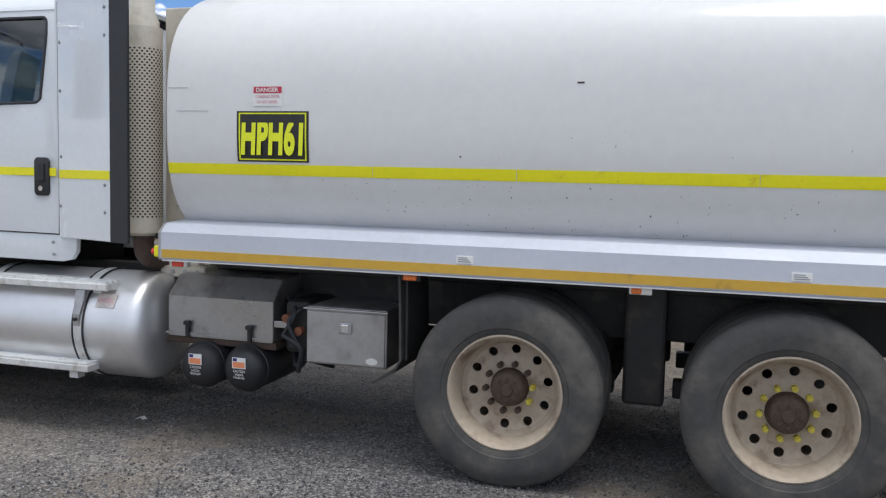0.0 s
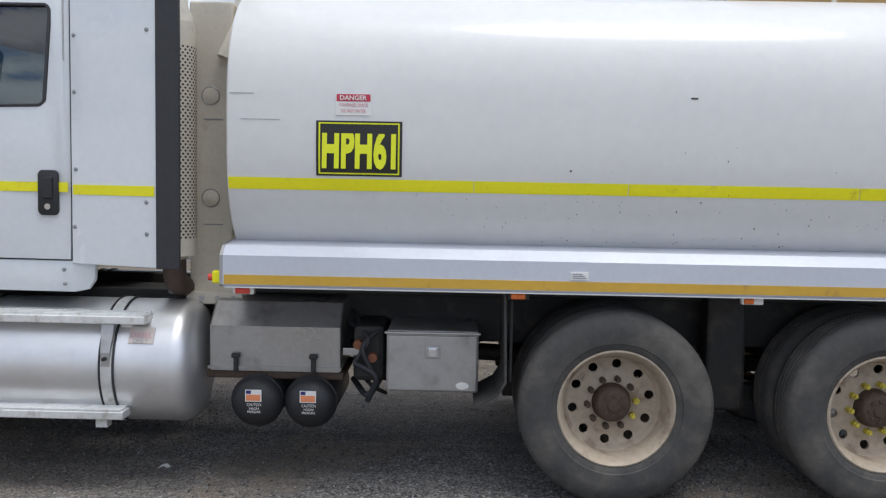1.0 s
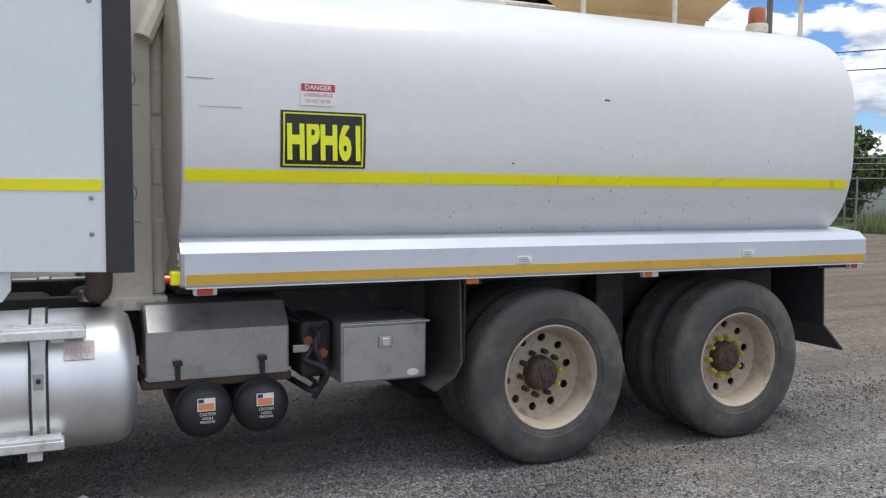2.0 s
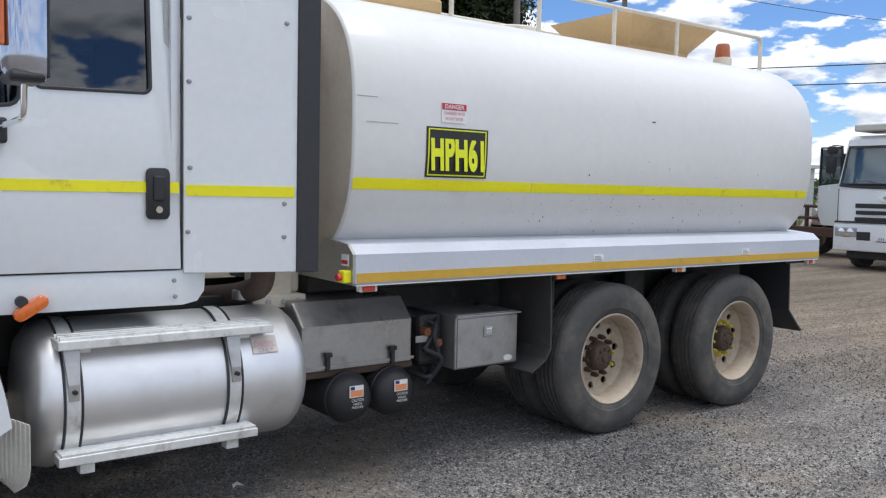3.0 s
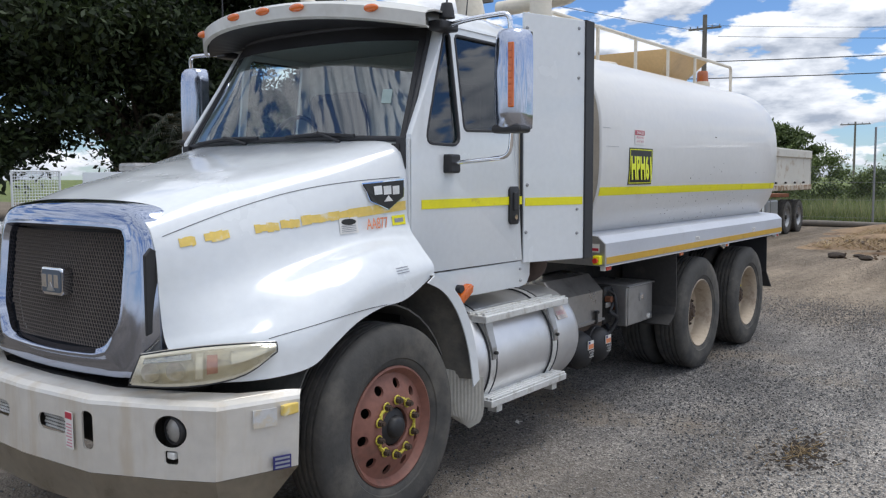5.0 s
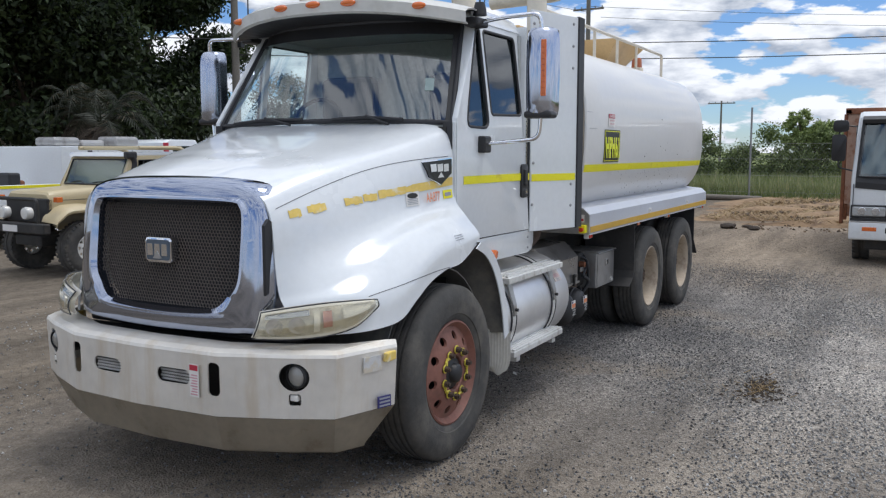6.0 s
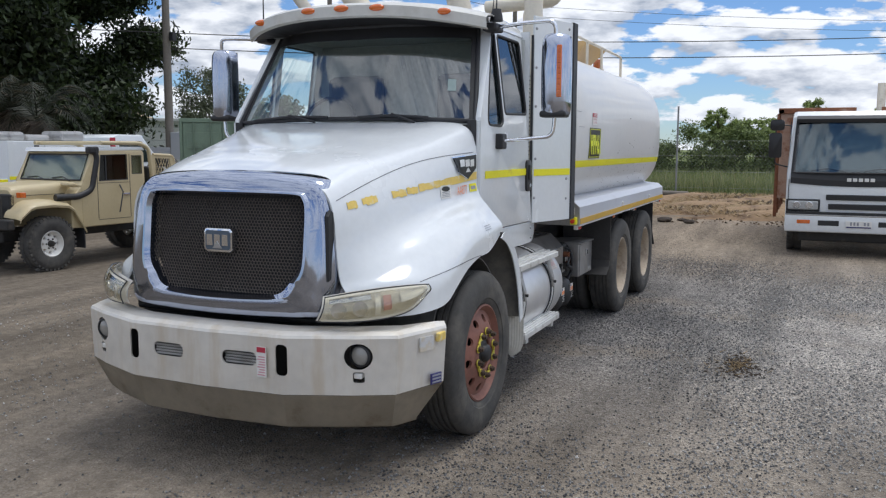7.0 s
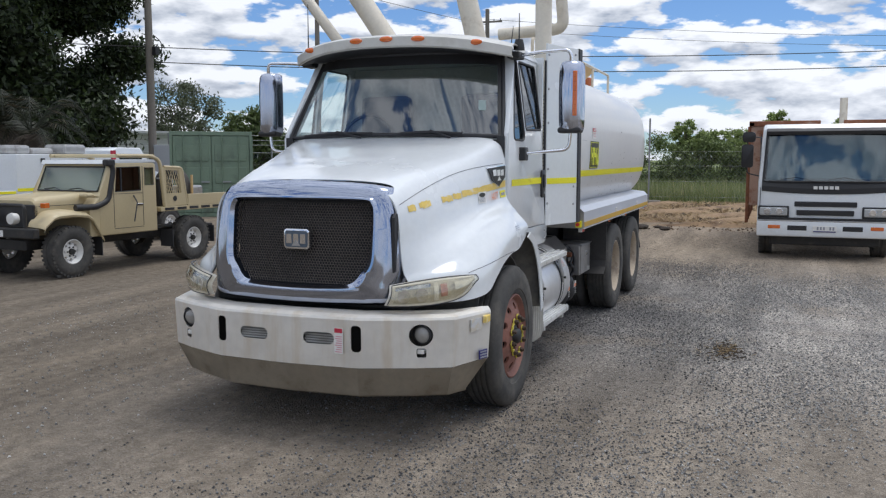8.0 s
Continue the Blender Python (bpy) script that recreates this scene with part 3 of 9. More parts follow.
tank = part("tank", lofted([tank_loop(2.325, 0.985), tank_loop(2.332, 0.997)] + [tank_loop(2.34 + 4.30 * i / 10) for i in range(11)] + [tank_loop(6.655, 0.996), tank_loop(6.665, 0.985)], True), TANKW, truck, "white painted elliptical water tank with scuffs", smooth=40)
part("tank_end", lofted([tank_loop(2.331, 0.983), tank_loop(2.315, 0.90), tank_loop(2.295, 0.7), tank_loop(2.285, 0.4), tank_loop(2.28, 0.02)], True, True), TANKEND, tank, "cream dished front end of the tank", smooth=40)
part("tank_end", lofted([tank_loop(6.660, 0.983), tank_loop(6.69, 0.90), tank_loop(6.72, 0.7), tank_loop(6.735, 0.4), tank_loop(6.74, 0.02)], True, True), TANKEND, tank, smooth=40)


def tank_band(x0, x1, z0, z1, off, n=6, nx=12):
    """A strip of tape that lies on the near side of the tank."""
    return thicken(lofted([[(x0 + (x1 - x0) * j / nx, tank_y(z0 + (z1 - z0) * i / n) - off, z0 + (z1 - z0) * i / n) for i in range(n + 1)] for j in range(nx + 1)]), 0.0012)


for x0, x1 in ((2.335, 3.58), (3.584, 4.36), (4.364, 5.52), (5.524, 6.62)):
    part("reflective_stripe", tank_band(x0, x1, 1.588, 1.648, 0.0025), YELLOW, tank, "yellow reflective stripe")
# number board
sign = part("number_board", tank_band(2.783, 3.217, 1.662, 1.938, 0.003), BLACKINK, tank, "black board with yellow border and number")
for a in (((2.796, 3.204, 1.922, 1.929),), ((2.796, 3.204, 1.671, 1.678),), ((2.796, 2.804, 1.678, 1.922),), ((3.196, 3.204, 1.678, 1.922),)):
    part("border", tank_band(*a[0], 0.0045), LEMON, sign)
slope = math.degrees(math.atan2(tank_y(1.66) - tank_y(1.94), 0.28))
words("HPH61", 0.372, 0.208, facing_minus_y(3.0, tank_y(1.80) - 0.0065, 1.80, -slope), LEMON, "lettering", sign, "yellow number lettering", bold=0.046, spacing=1.06)
plate = part("danger_notice", tank_band(2.882, 3.058, 1.966, 2.074, 0.003), WHITEINK, tank, "white and red danger notice")
part("notice_header", tank_band(2.885, 3.055, 2.035, 2.071, 0.0045), REDINK, plate)
words("DANGER", 0.135, 0.024, facing_minus_y(2.97, tank_y(2.053) - 0.0065, 2.053, 0), WHITEINK, "lettering", plate, bold=0.02)
words("CONFINED SPACE", 0.145, 0.016, facing_minus_y(2.97, tank_y(2.017) - 0.0045, 2.017, 0), PINKINK, "lettering", plate, bold=0.02)
words("DO NOT ENTER", 0.125, 0.016, facing_minus_y(2.97, tank_y(1.988) - 0.0045, 1.988, 0), PINKINK, "lettering", plate, bold=0.02)
# scuffs and stone chips on the near side
chips = bmesh.new()
rnd = random.Random(5)
for k in range(110):
    x = rnd.triangular(2.9, 6.5, 4.2)
    z = rnd.uniform(1.33, 1.62) if rnd.random() < 0.93 else rnd.uniform(1.62, 1.85)
    a, b = 0.001 + 0.004 * rnd.random() ** 4, 0.001 + 0.005 * rnd.random() ** 4
    y = tank_y(z) - 0.0015
    box(chips, x - a, x + a, y - 0.0008, y + 0.004, z - b, z + b)
tagged(part("paint_chips", chips, HUB, tank, "dark stone chips in the paint"), kind="stuff")
part("scrape", tank_band(2.345, 2.47, 2.067, 2.070, 0.002, 1, 3), GREYINK, tank, "grey scrape mark")
part("scrape", tank_band(2.40, 2.60, 1.938, 1.9405, 0.002, 1, 3), GREYINK, tank)
part("scrape", tank_band(4.655, 4.69, 2.075, 2.083, 0.002, 1, 2), HUB, tank)

# ---- tank top: walkway rails, hatch, hopper, beacon
def tank_top(y):
    return TZ + TH * (1 - abs(y / TW) ** TN) ** (1 / TN)


for sd in (-1, 1):
    y = sd * 0.54
    z0 = tank_top(y)
    bm = tubed(bent([(6.70, y, z0 - 0.06), (6.70, y, 2.955), (2.55, y, 2.955), (2.55, y, z0 - 0.02)], 0.05), 0.017, 8)
    rail = part("top_rail", bm, CREAM, truck, "cream pipe handrail along the tank top", smooth=50)
    for x in (3.35, 4.1, 4.85, 5.57):
        part("rail_post", rodded((x, y, z0 - 0.02), (x, y, 2.955), 0.016, 8), CREAM, rail, smooth=50)
hop = bmesh.new()
loft(hop, [[(x, y, z) for x, y in ((5.35 - f, -0.25 - f), (6.05 + f, -0.25 - f), (6.05 + f, 0.25 + f), (5.35 - f, 0.25 + f))] for f, z in ((0.0, 2.69), (0.02, 2.78), (0.20, 3.0), (0.19, 3.0), (0.0, 2.80))], True, True)
part("fill_hopper", hop, TANPAINT, truck, "tan flared filling hopper on the tank top")
for x in (3.0, 4.3):
    bm = lathed([(0.0, 2.79), (0.24, 2.79), (0.25, 2.78), (0.25, 2.66), (0.0, 2.66)], "z", 32, False, (x, 0, 0))
    part("hatch", bm, TANPAINT if x < 4 else CREAM, truck, "round manhole hatch", smooth=40)
bm = boxed(2.45, 3.35, -0.45, 0.35, 2.70, 2.80, 0.02)
part("walkway_box", bm, TANPAINT, truck, "tan box on the tank top")
bea = part("beacon_base", lathed([(0.0, 2.80), (0.075, 2.80), (0.08, 2.79), (0.08, 2.74), (0.05, 2.72), (0.05, 2.66), (0, 2.66)], "z", 24, False, (6.55, -0.27, 0)), CREAM, truck, smooth=40)
part("beacon_lens", lathed([(0.0, 2.925), (0.05, 2.92), (0.06, 2.90), (0.066, 2.80), (0.0, 2.80)], "z", 24, False, (6.55, -0.27, 0)), BEACON, bea, "amber beacon lens", smooth=40)

# ---- side gutters
for sd in (-1, 1):
    sec = [(0.55, 1.10), (0.55, 1.16), (0.86, 1.322), (1.075, 1.302), (1.13, 1.253), (1.133, 1.104), (1.125, 1.094), (1.08, 1.094), (1.08, 1.11)]
    bm = lofted([[(x, sd * y, z) for y, z in sec] for x in (2.322, 3.4, 4.5, 5.6, 6.755)], True, True)
    gut = part("side_gutter", bm, GUTTER, truck, "pale grey folded steel side gutter")
    part("tape", boxed(2.33, 6.75, sd * 1.1325 - 0.003, sd * 1.1325 + 0.003, 1.107, 1.155), GOLD, gut, "ochre reflective tape along the gutter")
    part("tape", boxed(2.33, 6.75, sd * 1.105 - 0.026, sd * 1.105 + 0.026, 1.088, 1.0935), WHITEINK, gut, "white lower lip")
    part("end_plate", prismed([(sd * y, z) for y, z in sec[:7]], 2.306, 2.321, "x"), GREYSTEEL, gut, "grey steel end plate")
    lamp = part("marker_lamp", boxed(2.262, 2.316, sd * 1.085 - 0.028, sd * 1.085 + 0.028, 1.105, 1.17, 0.008), YELLOW, gut, "yellow and red marker lamp")
    part("lens", rodded((2.238, sd * 1.085, 1.135), (2.264, sd * 1.085, 1.135), 0.018, 12), REDLENS, lamp)
    part("sticker", boxed(2.302, 2.3055, sd * 1.055 - 0.035, sd * 1.055 + 0.035, 1.19, 1.25), WHITEINK, gut, "small white and red label")
    part("sticker", boxed(2.300, 2.3035, sd * 1.055 - 0.03, sd * 1.055 + 0.03, 1.20, 1.22), REDINK, gut)
    for x, c in ((2.42, REDLENS), (3.82, AMBER), (5.0, AMBER), (6.70, REDLENS)):
        lb = part("lamp_bracket", boxed(x - 0.055, x + 0.055, sd * 1.085 - 0.02, sd * 1.085 + 0.02, 1.052, 1.09, 0.006), CHASSIS if c is AMBER and x < 4 else CLEARLENS, gut)
        part("lens", boxed(x - 0.04 if x < 4 else x - 0.045, x + 0.035 if x < 4 else x + 0.005, sd * 1.09 - 0.024, sd * 1.09 + 0.024, 1.056, 1.085, 0.006), c, lb, "small coloured lamp lens")
    for x in (4.12, 5.72):
        lab = part("label", boxed(x - 0.045, x + 0.045, sd * 1.1335 - 0.003, sd * 1.1335 + 0.003, 1.163, 1.202), WHITEINK, gut, "small white label")
        for k in range(3):
            part("print_bar", boxed(x - 0.035, x + 0.035 - 0.01 * k, sd * 1.138 - 0.001, sd * 1.138 + 0.001, 1.171 + 0.01 * k, 1.175 + 0.01 * k), GREYINK, lab)

# ---- mud flaps
FLAPRUBBER = surface("dusty_flap_rubber", (0.045, 0.043, 0.042), 0.75, vary=0.25, dirt=(0.09, 0.082, 0.072), dirt_at=(0.5, 0.75), dirt_scale=4)
for sd in (-1, 1):
    fl = part("mud_flap", lofted([[(3.76 + 0.012 * math.sin(3 * z) - 0.16 * max(0.0, 0.62 - z) / 0.14 * (0.5 if z > 0.5 else 1.0), sd * y, z) for y in (0.60, 0.75, 0.9, 1.09)] for z in (1.08, 0.9, 0.75, 0.62, 0.55, 0.48)]), FLAPRUBBER, truck, "black rubber mud flap")
    sol = fl.modifiers.new("thick", "SOLIDIFY"); sol.thickness = 0.012
    part("flap_hanger", rodded((3.79, sd * 1.07, 1.07), (3.79, sd * 1.06, 0.62), 0.008, 6), CHASSIS, truck)
    f2 = part("mud_flap", lofted([[(6.46 + 0.05 * (1.05 - z) + (0.20 * max(0, 0.68 - z) / 0.2) ** 1.0, sd * y, z) for y in (0.6, 0.78, 0.95, 1.06)] for z in (1.09, 0.95, 0.8, 0.68, 0.58, 0.5)]), RUBBER, truck, "black rubber tail mud flap bent at its tip")
    sol = f2.modifiers.new("thick", "SOLIDIFY"); sol.thickness = 0.014
    part("flap_bracket", boxed(6.40, 6.70, sd * 0.8 - 0.26, sd * 0.8 + 0.26, 1.06, 1.09), CHASSIS, truck)

# ---- fuel tank and steps
for sd in (-1, 1):
    cy, cz, rr = sd * 0.735, 0.635, 0.335
    prof = [(0.0, 0.800), (0.18, 0.802), (0.27, 0.822), (0.32, 0.86), (rr, 0.91), (rr, 1.40), (rr, 2.02), (0.325, 2.06), (0.29, 2.10), (0.2, 2.125), (0.0, 2.13)]
    ft = part("fuel_tank", lathed(prof, "x", 56, False, (0, cy, cz)), ALU, truck, "dull polished aluminium fuel tank", smooth=40)
    for x in (0.97, 1.70):
        part("strap", lathed([(rr + 0.002, x - 0.032), (rr + 0.007, x - 0.028), (rr + 0.007, x + 0.028), (rr + 0.002, x + 0.032)], "x", 56, True, (0, cy, cz)), ALUSTEP, ft, "bright tank strap", smooth=40)
        for o in (-0.036, 0.036):
            part("strap_edge", lathed([(rr + 0.001, x + o - 0.005), (rr + 0.010, x + o - 0.004), (rr + 0.010, x + o + 0.004), (rr + 0.001, x + o + 0.005)], "x", 56, True, (0, cy, cz)), RUBBER, ft, "black rubber strap edge", smooth=40)
        br = lofted([[(x - w, sd * y, z), (x + w, sd * y, z), (x + w, sd * (y - 0.014), z - 0.004), (x - w, sd * (y - 0.014), z - 0.004)] for w, y, z in ((0.034, 1.04, 0.885), (0.030, 1.055, 0.82), (0.024, 1.083, 0.73), (0.020, 1.087, 0.66))], True, True)
        part("step_bracket", br, GREYSTEEL, ft, "tapered step bracket")
        part("bracket_bolt", rodded((x, sd * 1.082, 0.70), (x, sd * 1.105, 0.70), 0.011, 6), CHASSIS, ft)
    part("filler_cap", lathed([(0.0, 0.30), (0.05, 0.30), (0.055, 0.29), (0.055, 0.25), (0, 0.25)], "z", 20, False, (1.93, sd * 0.62, 0.74)), GREYSTEEL, ft, smooth=40)
    if sd < 0:
        a = radians(38)
        m = pose(1.87, cy - (rr + 0.003) * math.sin(radians(58)), cz + (rr + 0.003) * math.cos(radians(58)), 58 - 0, 0, 0)
        lab = new("sticker"); lab.parent = ft
        part("label_sheet", boxed(-0.065, 0.065, -0.045, 0.045, -0.002, 0.002, m=m), surface("aged_clear_label", (0.62, 0.55, 0.5), 0.5, vary=0.1), lab, "aged fuel label")
        words("DIESEL", 0.11, 0.028, m @ pose(0, 0.0, 0.003), PINKINK, "lettering", lab)
        words("ONLY", 0.08, 0.024, m @ pose(0, -0.031, 0.003), GREYINK, "lettering", lab)
    for z, x0, x1, y0, y1 in ((0.905, 0.91, 1.90, 0.86, 1.065), (0.415, 0.90, 1.80, 1.00, 1.11)):
        st = part("step", boxed(x0, x1, sd * (y0 + y1) / 2 - (y1 - y0) / 2, sd * (y0 + y1) / 2 + (y1 - y0) / 2, z - 0.028, z + 0.012, 0.004), ALUSTEP, truck, "ribbed aluminium cab step")
        k = 4
        for i in range(k):
            y = sd * (y0 + (y1 - y0) * (i + 0.5) / k)
            part("tread_rib", boxed(x0 + 0.01, x1 - 0.01, y - 0.010, y + 0.010, z + 0.010, z + 0.026, 0.003), ALUSTEP, st)
        for x in (x0 + 0.12, x1 - 0.12):
            part("step_foot", boxed(x - 0.03, x + 0.03, sd * (y0 + y1) / 2 - 0.03, sd * (y0 + y1) / 2 + 0.03, z - 0.075, z - 0.026), ALUSTEP, st)
            if z < 0.6:
                part("hanger", boxed(x - 0.025, x + 0.025, sd * 0.95 - 0.1, sd * 0.95 + 0.1, z - 0.05, z - 0.03), CHASSIS, st)

# ---- battery box, air tanks and toolbox
bb = part("battery_box", prismed([(-0.84, 0.60), (-0.84, 0.845), (-0.72, 0.965), (-0.40, 0.985), (-0.40, 0.60)], 2.17, 2.885, "x", 0.012), GREYSTEEL, truck, "grey steel battery box with sloped lid")
part("lid_lip", boxed(2.165, 2.89, -0.855, -0.842, 0.612, 0.628), GREYSTEEL, bb)
part("box_tray", boxed(2.15, 2.90, -0.83, -0.38, 0.555, 0.60, 0.01), HUB, bb, "rusty tray under the box")
for x in (2.32, 2.74):
    lt = part("latch", boxed(x - 0.012, x + 0.012, -0.868, -0.845, 0.60, 0.69, 0.004), CHASSIS, bb, "black rubber latch")
    part("latch_head", boxed(x - 0.022, x + 0.022, -0.875, -0.848, 0.675, 0.70, 0.005), CHASSIS, lt)
for x in (2.44, 2.73):
    at = part("air_tank", lathed([(0.0, -0.965), (0.07, -0.955), (0.115, -0.925), (0.138, -0.88), (0.138, -0.30), (0.11, -0.25), (0.0, -0.22)], "y", 36, False, (x, 0, 0.445)), PLASTIC, truck, "black pressed-steel air tank with warning stickers", smooth=40)
    part("weld_seam", lathed([(0.137, -0.872), (0.143, -0.866), (0.143, -0.854), (0.137, -0.848)], "y", 36, True, (x, 0, 0.445)), PLASTIC, at, smooth=40)
    stk = part("sticker", boxed(x - 0.043, x + 0.043, -0.9655, -0.960, 0.462, 0.525), WHITEINK, at, "white and orange warning sticker")
    part("print_block", boxed(x - 0.038, x + 0.038, -0.967, -0.964, 0.467, 0.50), ORANGEINK, stk)
    part("print_block", boxed(x - 0.038, x - 0.012, -0.967, -0.964, 0.504, 0.522), BLUEINK, stk)
    words("CAUTION", 0.075, 0.016, facing_minus_y(x + 0.005, -0.968, 0.447), WHITEINK, "lettering", at)
    words("HIGH", 0.05, 0.014, facing_minus_y(x + 0.005, -0.968, 0.426), WHITEINK, "lettering", at)
    words("PRESSURE", 0.07, 0.012, facing_minus_y(x + 0.005, -0.968, 0.408), WHITEINK, "lettering", at)
tbx = part("toolbox", boxed(3.14, 3.63, -0.925, -0.45, 0.525, 0.855, 0.01), GREYSTEEL, truck, "grey steel toolbox with flap door")
door = part("toolbox_door", boxed(3.15, 3.62, -0.935, -0.926, 0.535, 0.828, 0.004), GREYSTEEL, tbx)
part("rain_lip", boxed(3.13, 3.64, -0.95, -0.92, 0.838, 0.85, 0.004), GREYSTEEL, tbx)
lk = part("lock", boxed(3.345, 3.425, -0.945, -0.934, 0.71, 0.775, 0.006), GREYSTEEL, door, "recessed chrome paddle lock")
part("paddle", boxed(3.362, 3.408, -0.950, -0.944, 0.722, 0.765, 0.004), CHROME, lk)
part("maker_plate", prismed(ring(3.545, 0.565, 0.035, 20, 0.55), -0.9385, -0.935), CLEARLENS, door, "oval pale maker badge")
for k, (a, b, c) in enumerate((((2.92, -0.55, 0.9), (3.02, -0.86, 0.82), (3.08, -0.6, 0.62)), ((2.95, -0.5, 0.75), (3.0, -0.84, 0.66), (3.1, -0.5, 0.5)), ((2.91, -0.70, 0.86), (3.06, -0.88, 0.80), (2.96, -0.86, 0.66)), ((2.96, -0.86, 0.66), (3.10, -0.88, 0.60), (3.03, -0.80, 0.44)), ((3.10, -0.80, 0.84), (2.99, -0.90, 0.76), (3.09, -0.86, 0.56)), ((2.93, -0.62, 0.52), (3.04, -0.86, 0.46), (3.12, -0.70, 0.60)), ((2.90, -0.45, 0.6), (3.05, -0.80, 0.52), (3.1, -0.45, 0.4)))):
    part("hose", tubed(bent([a, b, c], 0.12, 7), 0.013 + 0.004 * (k % 2), 7), RUBBER, truck, "black hose beside the pump", smooth=60)
part("hose_bracket", boxed(2.90, 2.99, -0.86, -0.852, 0.70, 0.74, 0.004), GREYSTEEL, truck)
for (x, z) in ((2.98, 0.76), (3.06, 0.69)):
    part("coupling", lathed([(0.0, -0.87), (0.025, -0.87), (0.025, -0.82), (0.0, -0.82)], "y", 12, False, (x, 0, z)), RUST, truck)

# ---- exhaust and column between cab and tank
ex = part("exhaust", lathed([(0.0, 1.2), (0.075, 1.2), (0.075, 1.22), (0.10, 1.24), (0.10, 2.5), (0.075, 2.55), (0.075, 3.25), (0.068, 3.25), (0.0, 3.2)], "z", 28, False, (1.968, -0.80, 0)), CREAM, truck, "cream exhaust stack", smooth=40)
sh = lathed([(0.118, 1.22), (0.118, 2.46), (0.112, 2.46), (0.112, 1.22)], "z", 40, True, (1.968, -0.80, 0))
shield = part("heat_shield", sh, CREAM, ex, "perforated cream heat shield", smooth=40)
perf = bmesh.new()
for i in range(62):
    for j in range(26):
        a = 2 * math.pi * (j + 0.5 * (i % 2)) / 26
        z = 1.32 + i * 0.0165
        c = Vector((1.968 + 0.1185 * math.cos(a), -0.80 + 0.1185 * math.sin(a), z))
        u, v = Vector((-math.sin(a), math.cos(a), 0)), Vector((0, 0, 1))
        f = [perf.verts.new(c + u * du * 0.0075 + v * dv * 0.0055) for du, dv in ((1, 0), (0.5, 1), (-0.5, 1), (-1, 0), (-0.5, -1), (0.5, -1))]
        perf.faces.new(f)
tagged(part("perforation", perf, CHASSIS, shield, "rows of punched holes"), kind="stuff")
part("exhaust_elbow", tubed(bent([(1.968, -0.80, 1.24), (1.968, -0.79, 1.07), (1.95, -0.50, 1.00), (1.90, -0.15, 0.95)], 0.10), 0.062, 14), surface("heat_browned_steel", (0.12, 0.085, 0.07), 0.8, 0.2, vary=0.3), ex, "rusty exhaust elbow", smooth=50)
col = part("tank_column", boxed(1.99, 2.235, -0.60, -0.50, 0.93, 2.62, 0.012), CREAM, truck, "cream steel column with plugged holes")
for z in (1.53, 2.10):
    part("plug", lathed([(0.0, -0.608), (0.036, -0.608), (0.042, -0.604), (0.046, -0.604), (0.046, -0.595), (0.0, -0.595)], "y", 24, False, (2.11, 0, z)), CREAM, col, smooth=40)
for z in (1.53, 2.10):
    part("plug_ring", tubed([(2.11 + 0.05 * math.cos(a), -0.601, z + 0.05 * math.sin(a)) for a in [2 * math.pi * i / 24 for i in range(24)]], 0.0035, 5, closed=True), GREYSTEEL, col)
for z in (1.97, 1.38):
    part("weld_mark", boxed(2.07, 2.18, -0.6025, -0.599, z - 0.003, z + 0.003), GREYINK, col)
part("column_foot", boxed(1.98, 2.30, -0.64, -0.42, 0.93, 1.0, 0.008), CREAM, col)
for x in (2.13, 2.22, 2.31):
    part("foot_bolt", rodded((x - 0.06, -0.65, 0.965), (x - 0.06, -0.635, 0.965), 0.016, 6), GREYSTEEL, col)
for z0, z1 in ((1.0, 1.40), (1.56, 1.78), (1.92, 2.6)):
    part("column_flange", boxed(2.235, 2.30, -0.56, -0.50, z0, z1, 0.02), CREAM, col)
part("column_brace", tubed([(2.2, -0.63, 2.3), (2.36, -0.55, 2.68)], 0.05, 10), CREAM, col)
# overhead fill pipes
for a, b, r in (((2.22, 0.62, 1.95), (2.22, 1.95, 3.60), 0.055), ((2.22, 0.25, 2.05), (2.22, 1.38, 3.66), 0.105), ((2.22, -0.02 - 0.22, 2.2), (2.22, -0.02 - 0.22 + 0.32, 3.5), 0.10)):
    part("fill_pipe", rodded(a, b, r, 20), CREAM, truck, "cream overhead filling pipe behind the cab", smooth=40)
part("fill_pipe", tubed(bent([(2.22, -0.30, 2.95), (2.22, -0.93, 2.97), (2.22, -0.88, 3.5)], 0.1), 0.055, 14), CREAM, truck, smooth=50)
part("pipe_footing", boxed(2.08, 2.36, -0.55, 0.85, 1.1, 2.2, 0.02), CREAM, truck, "cream bulkhead behind the cab")

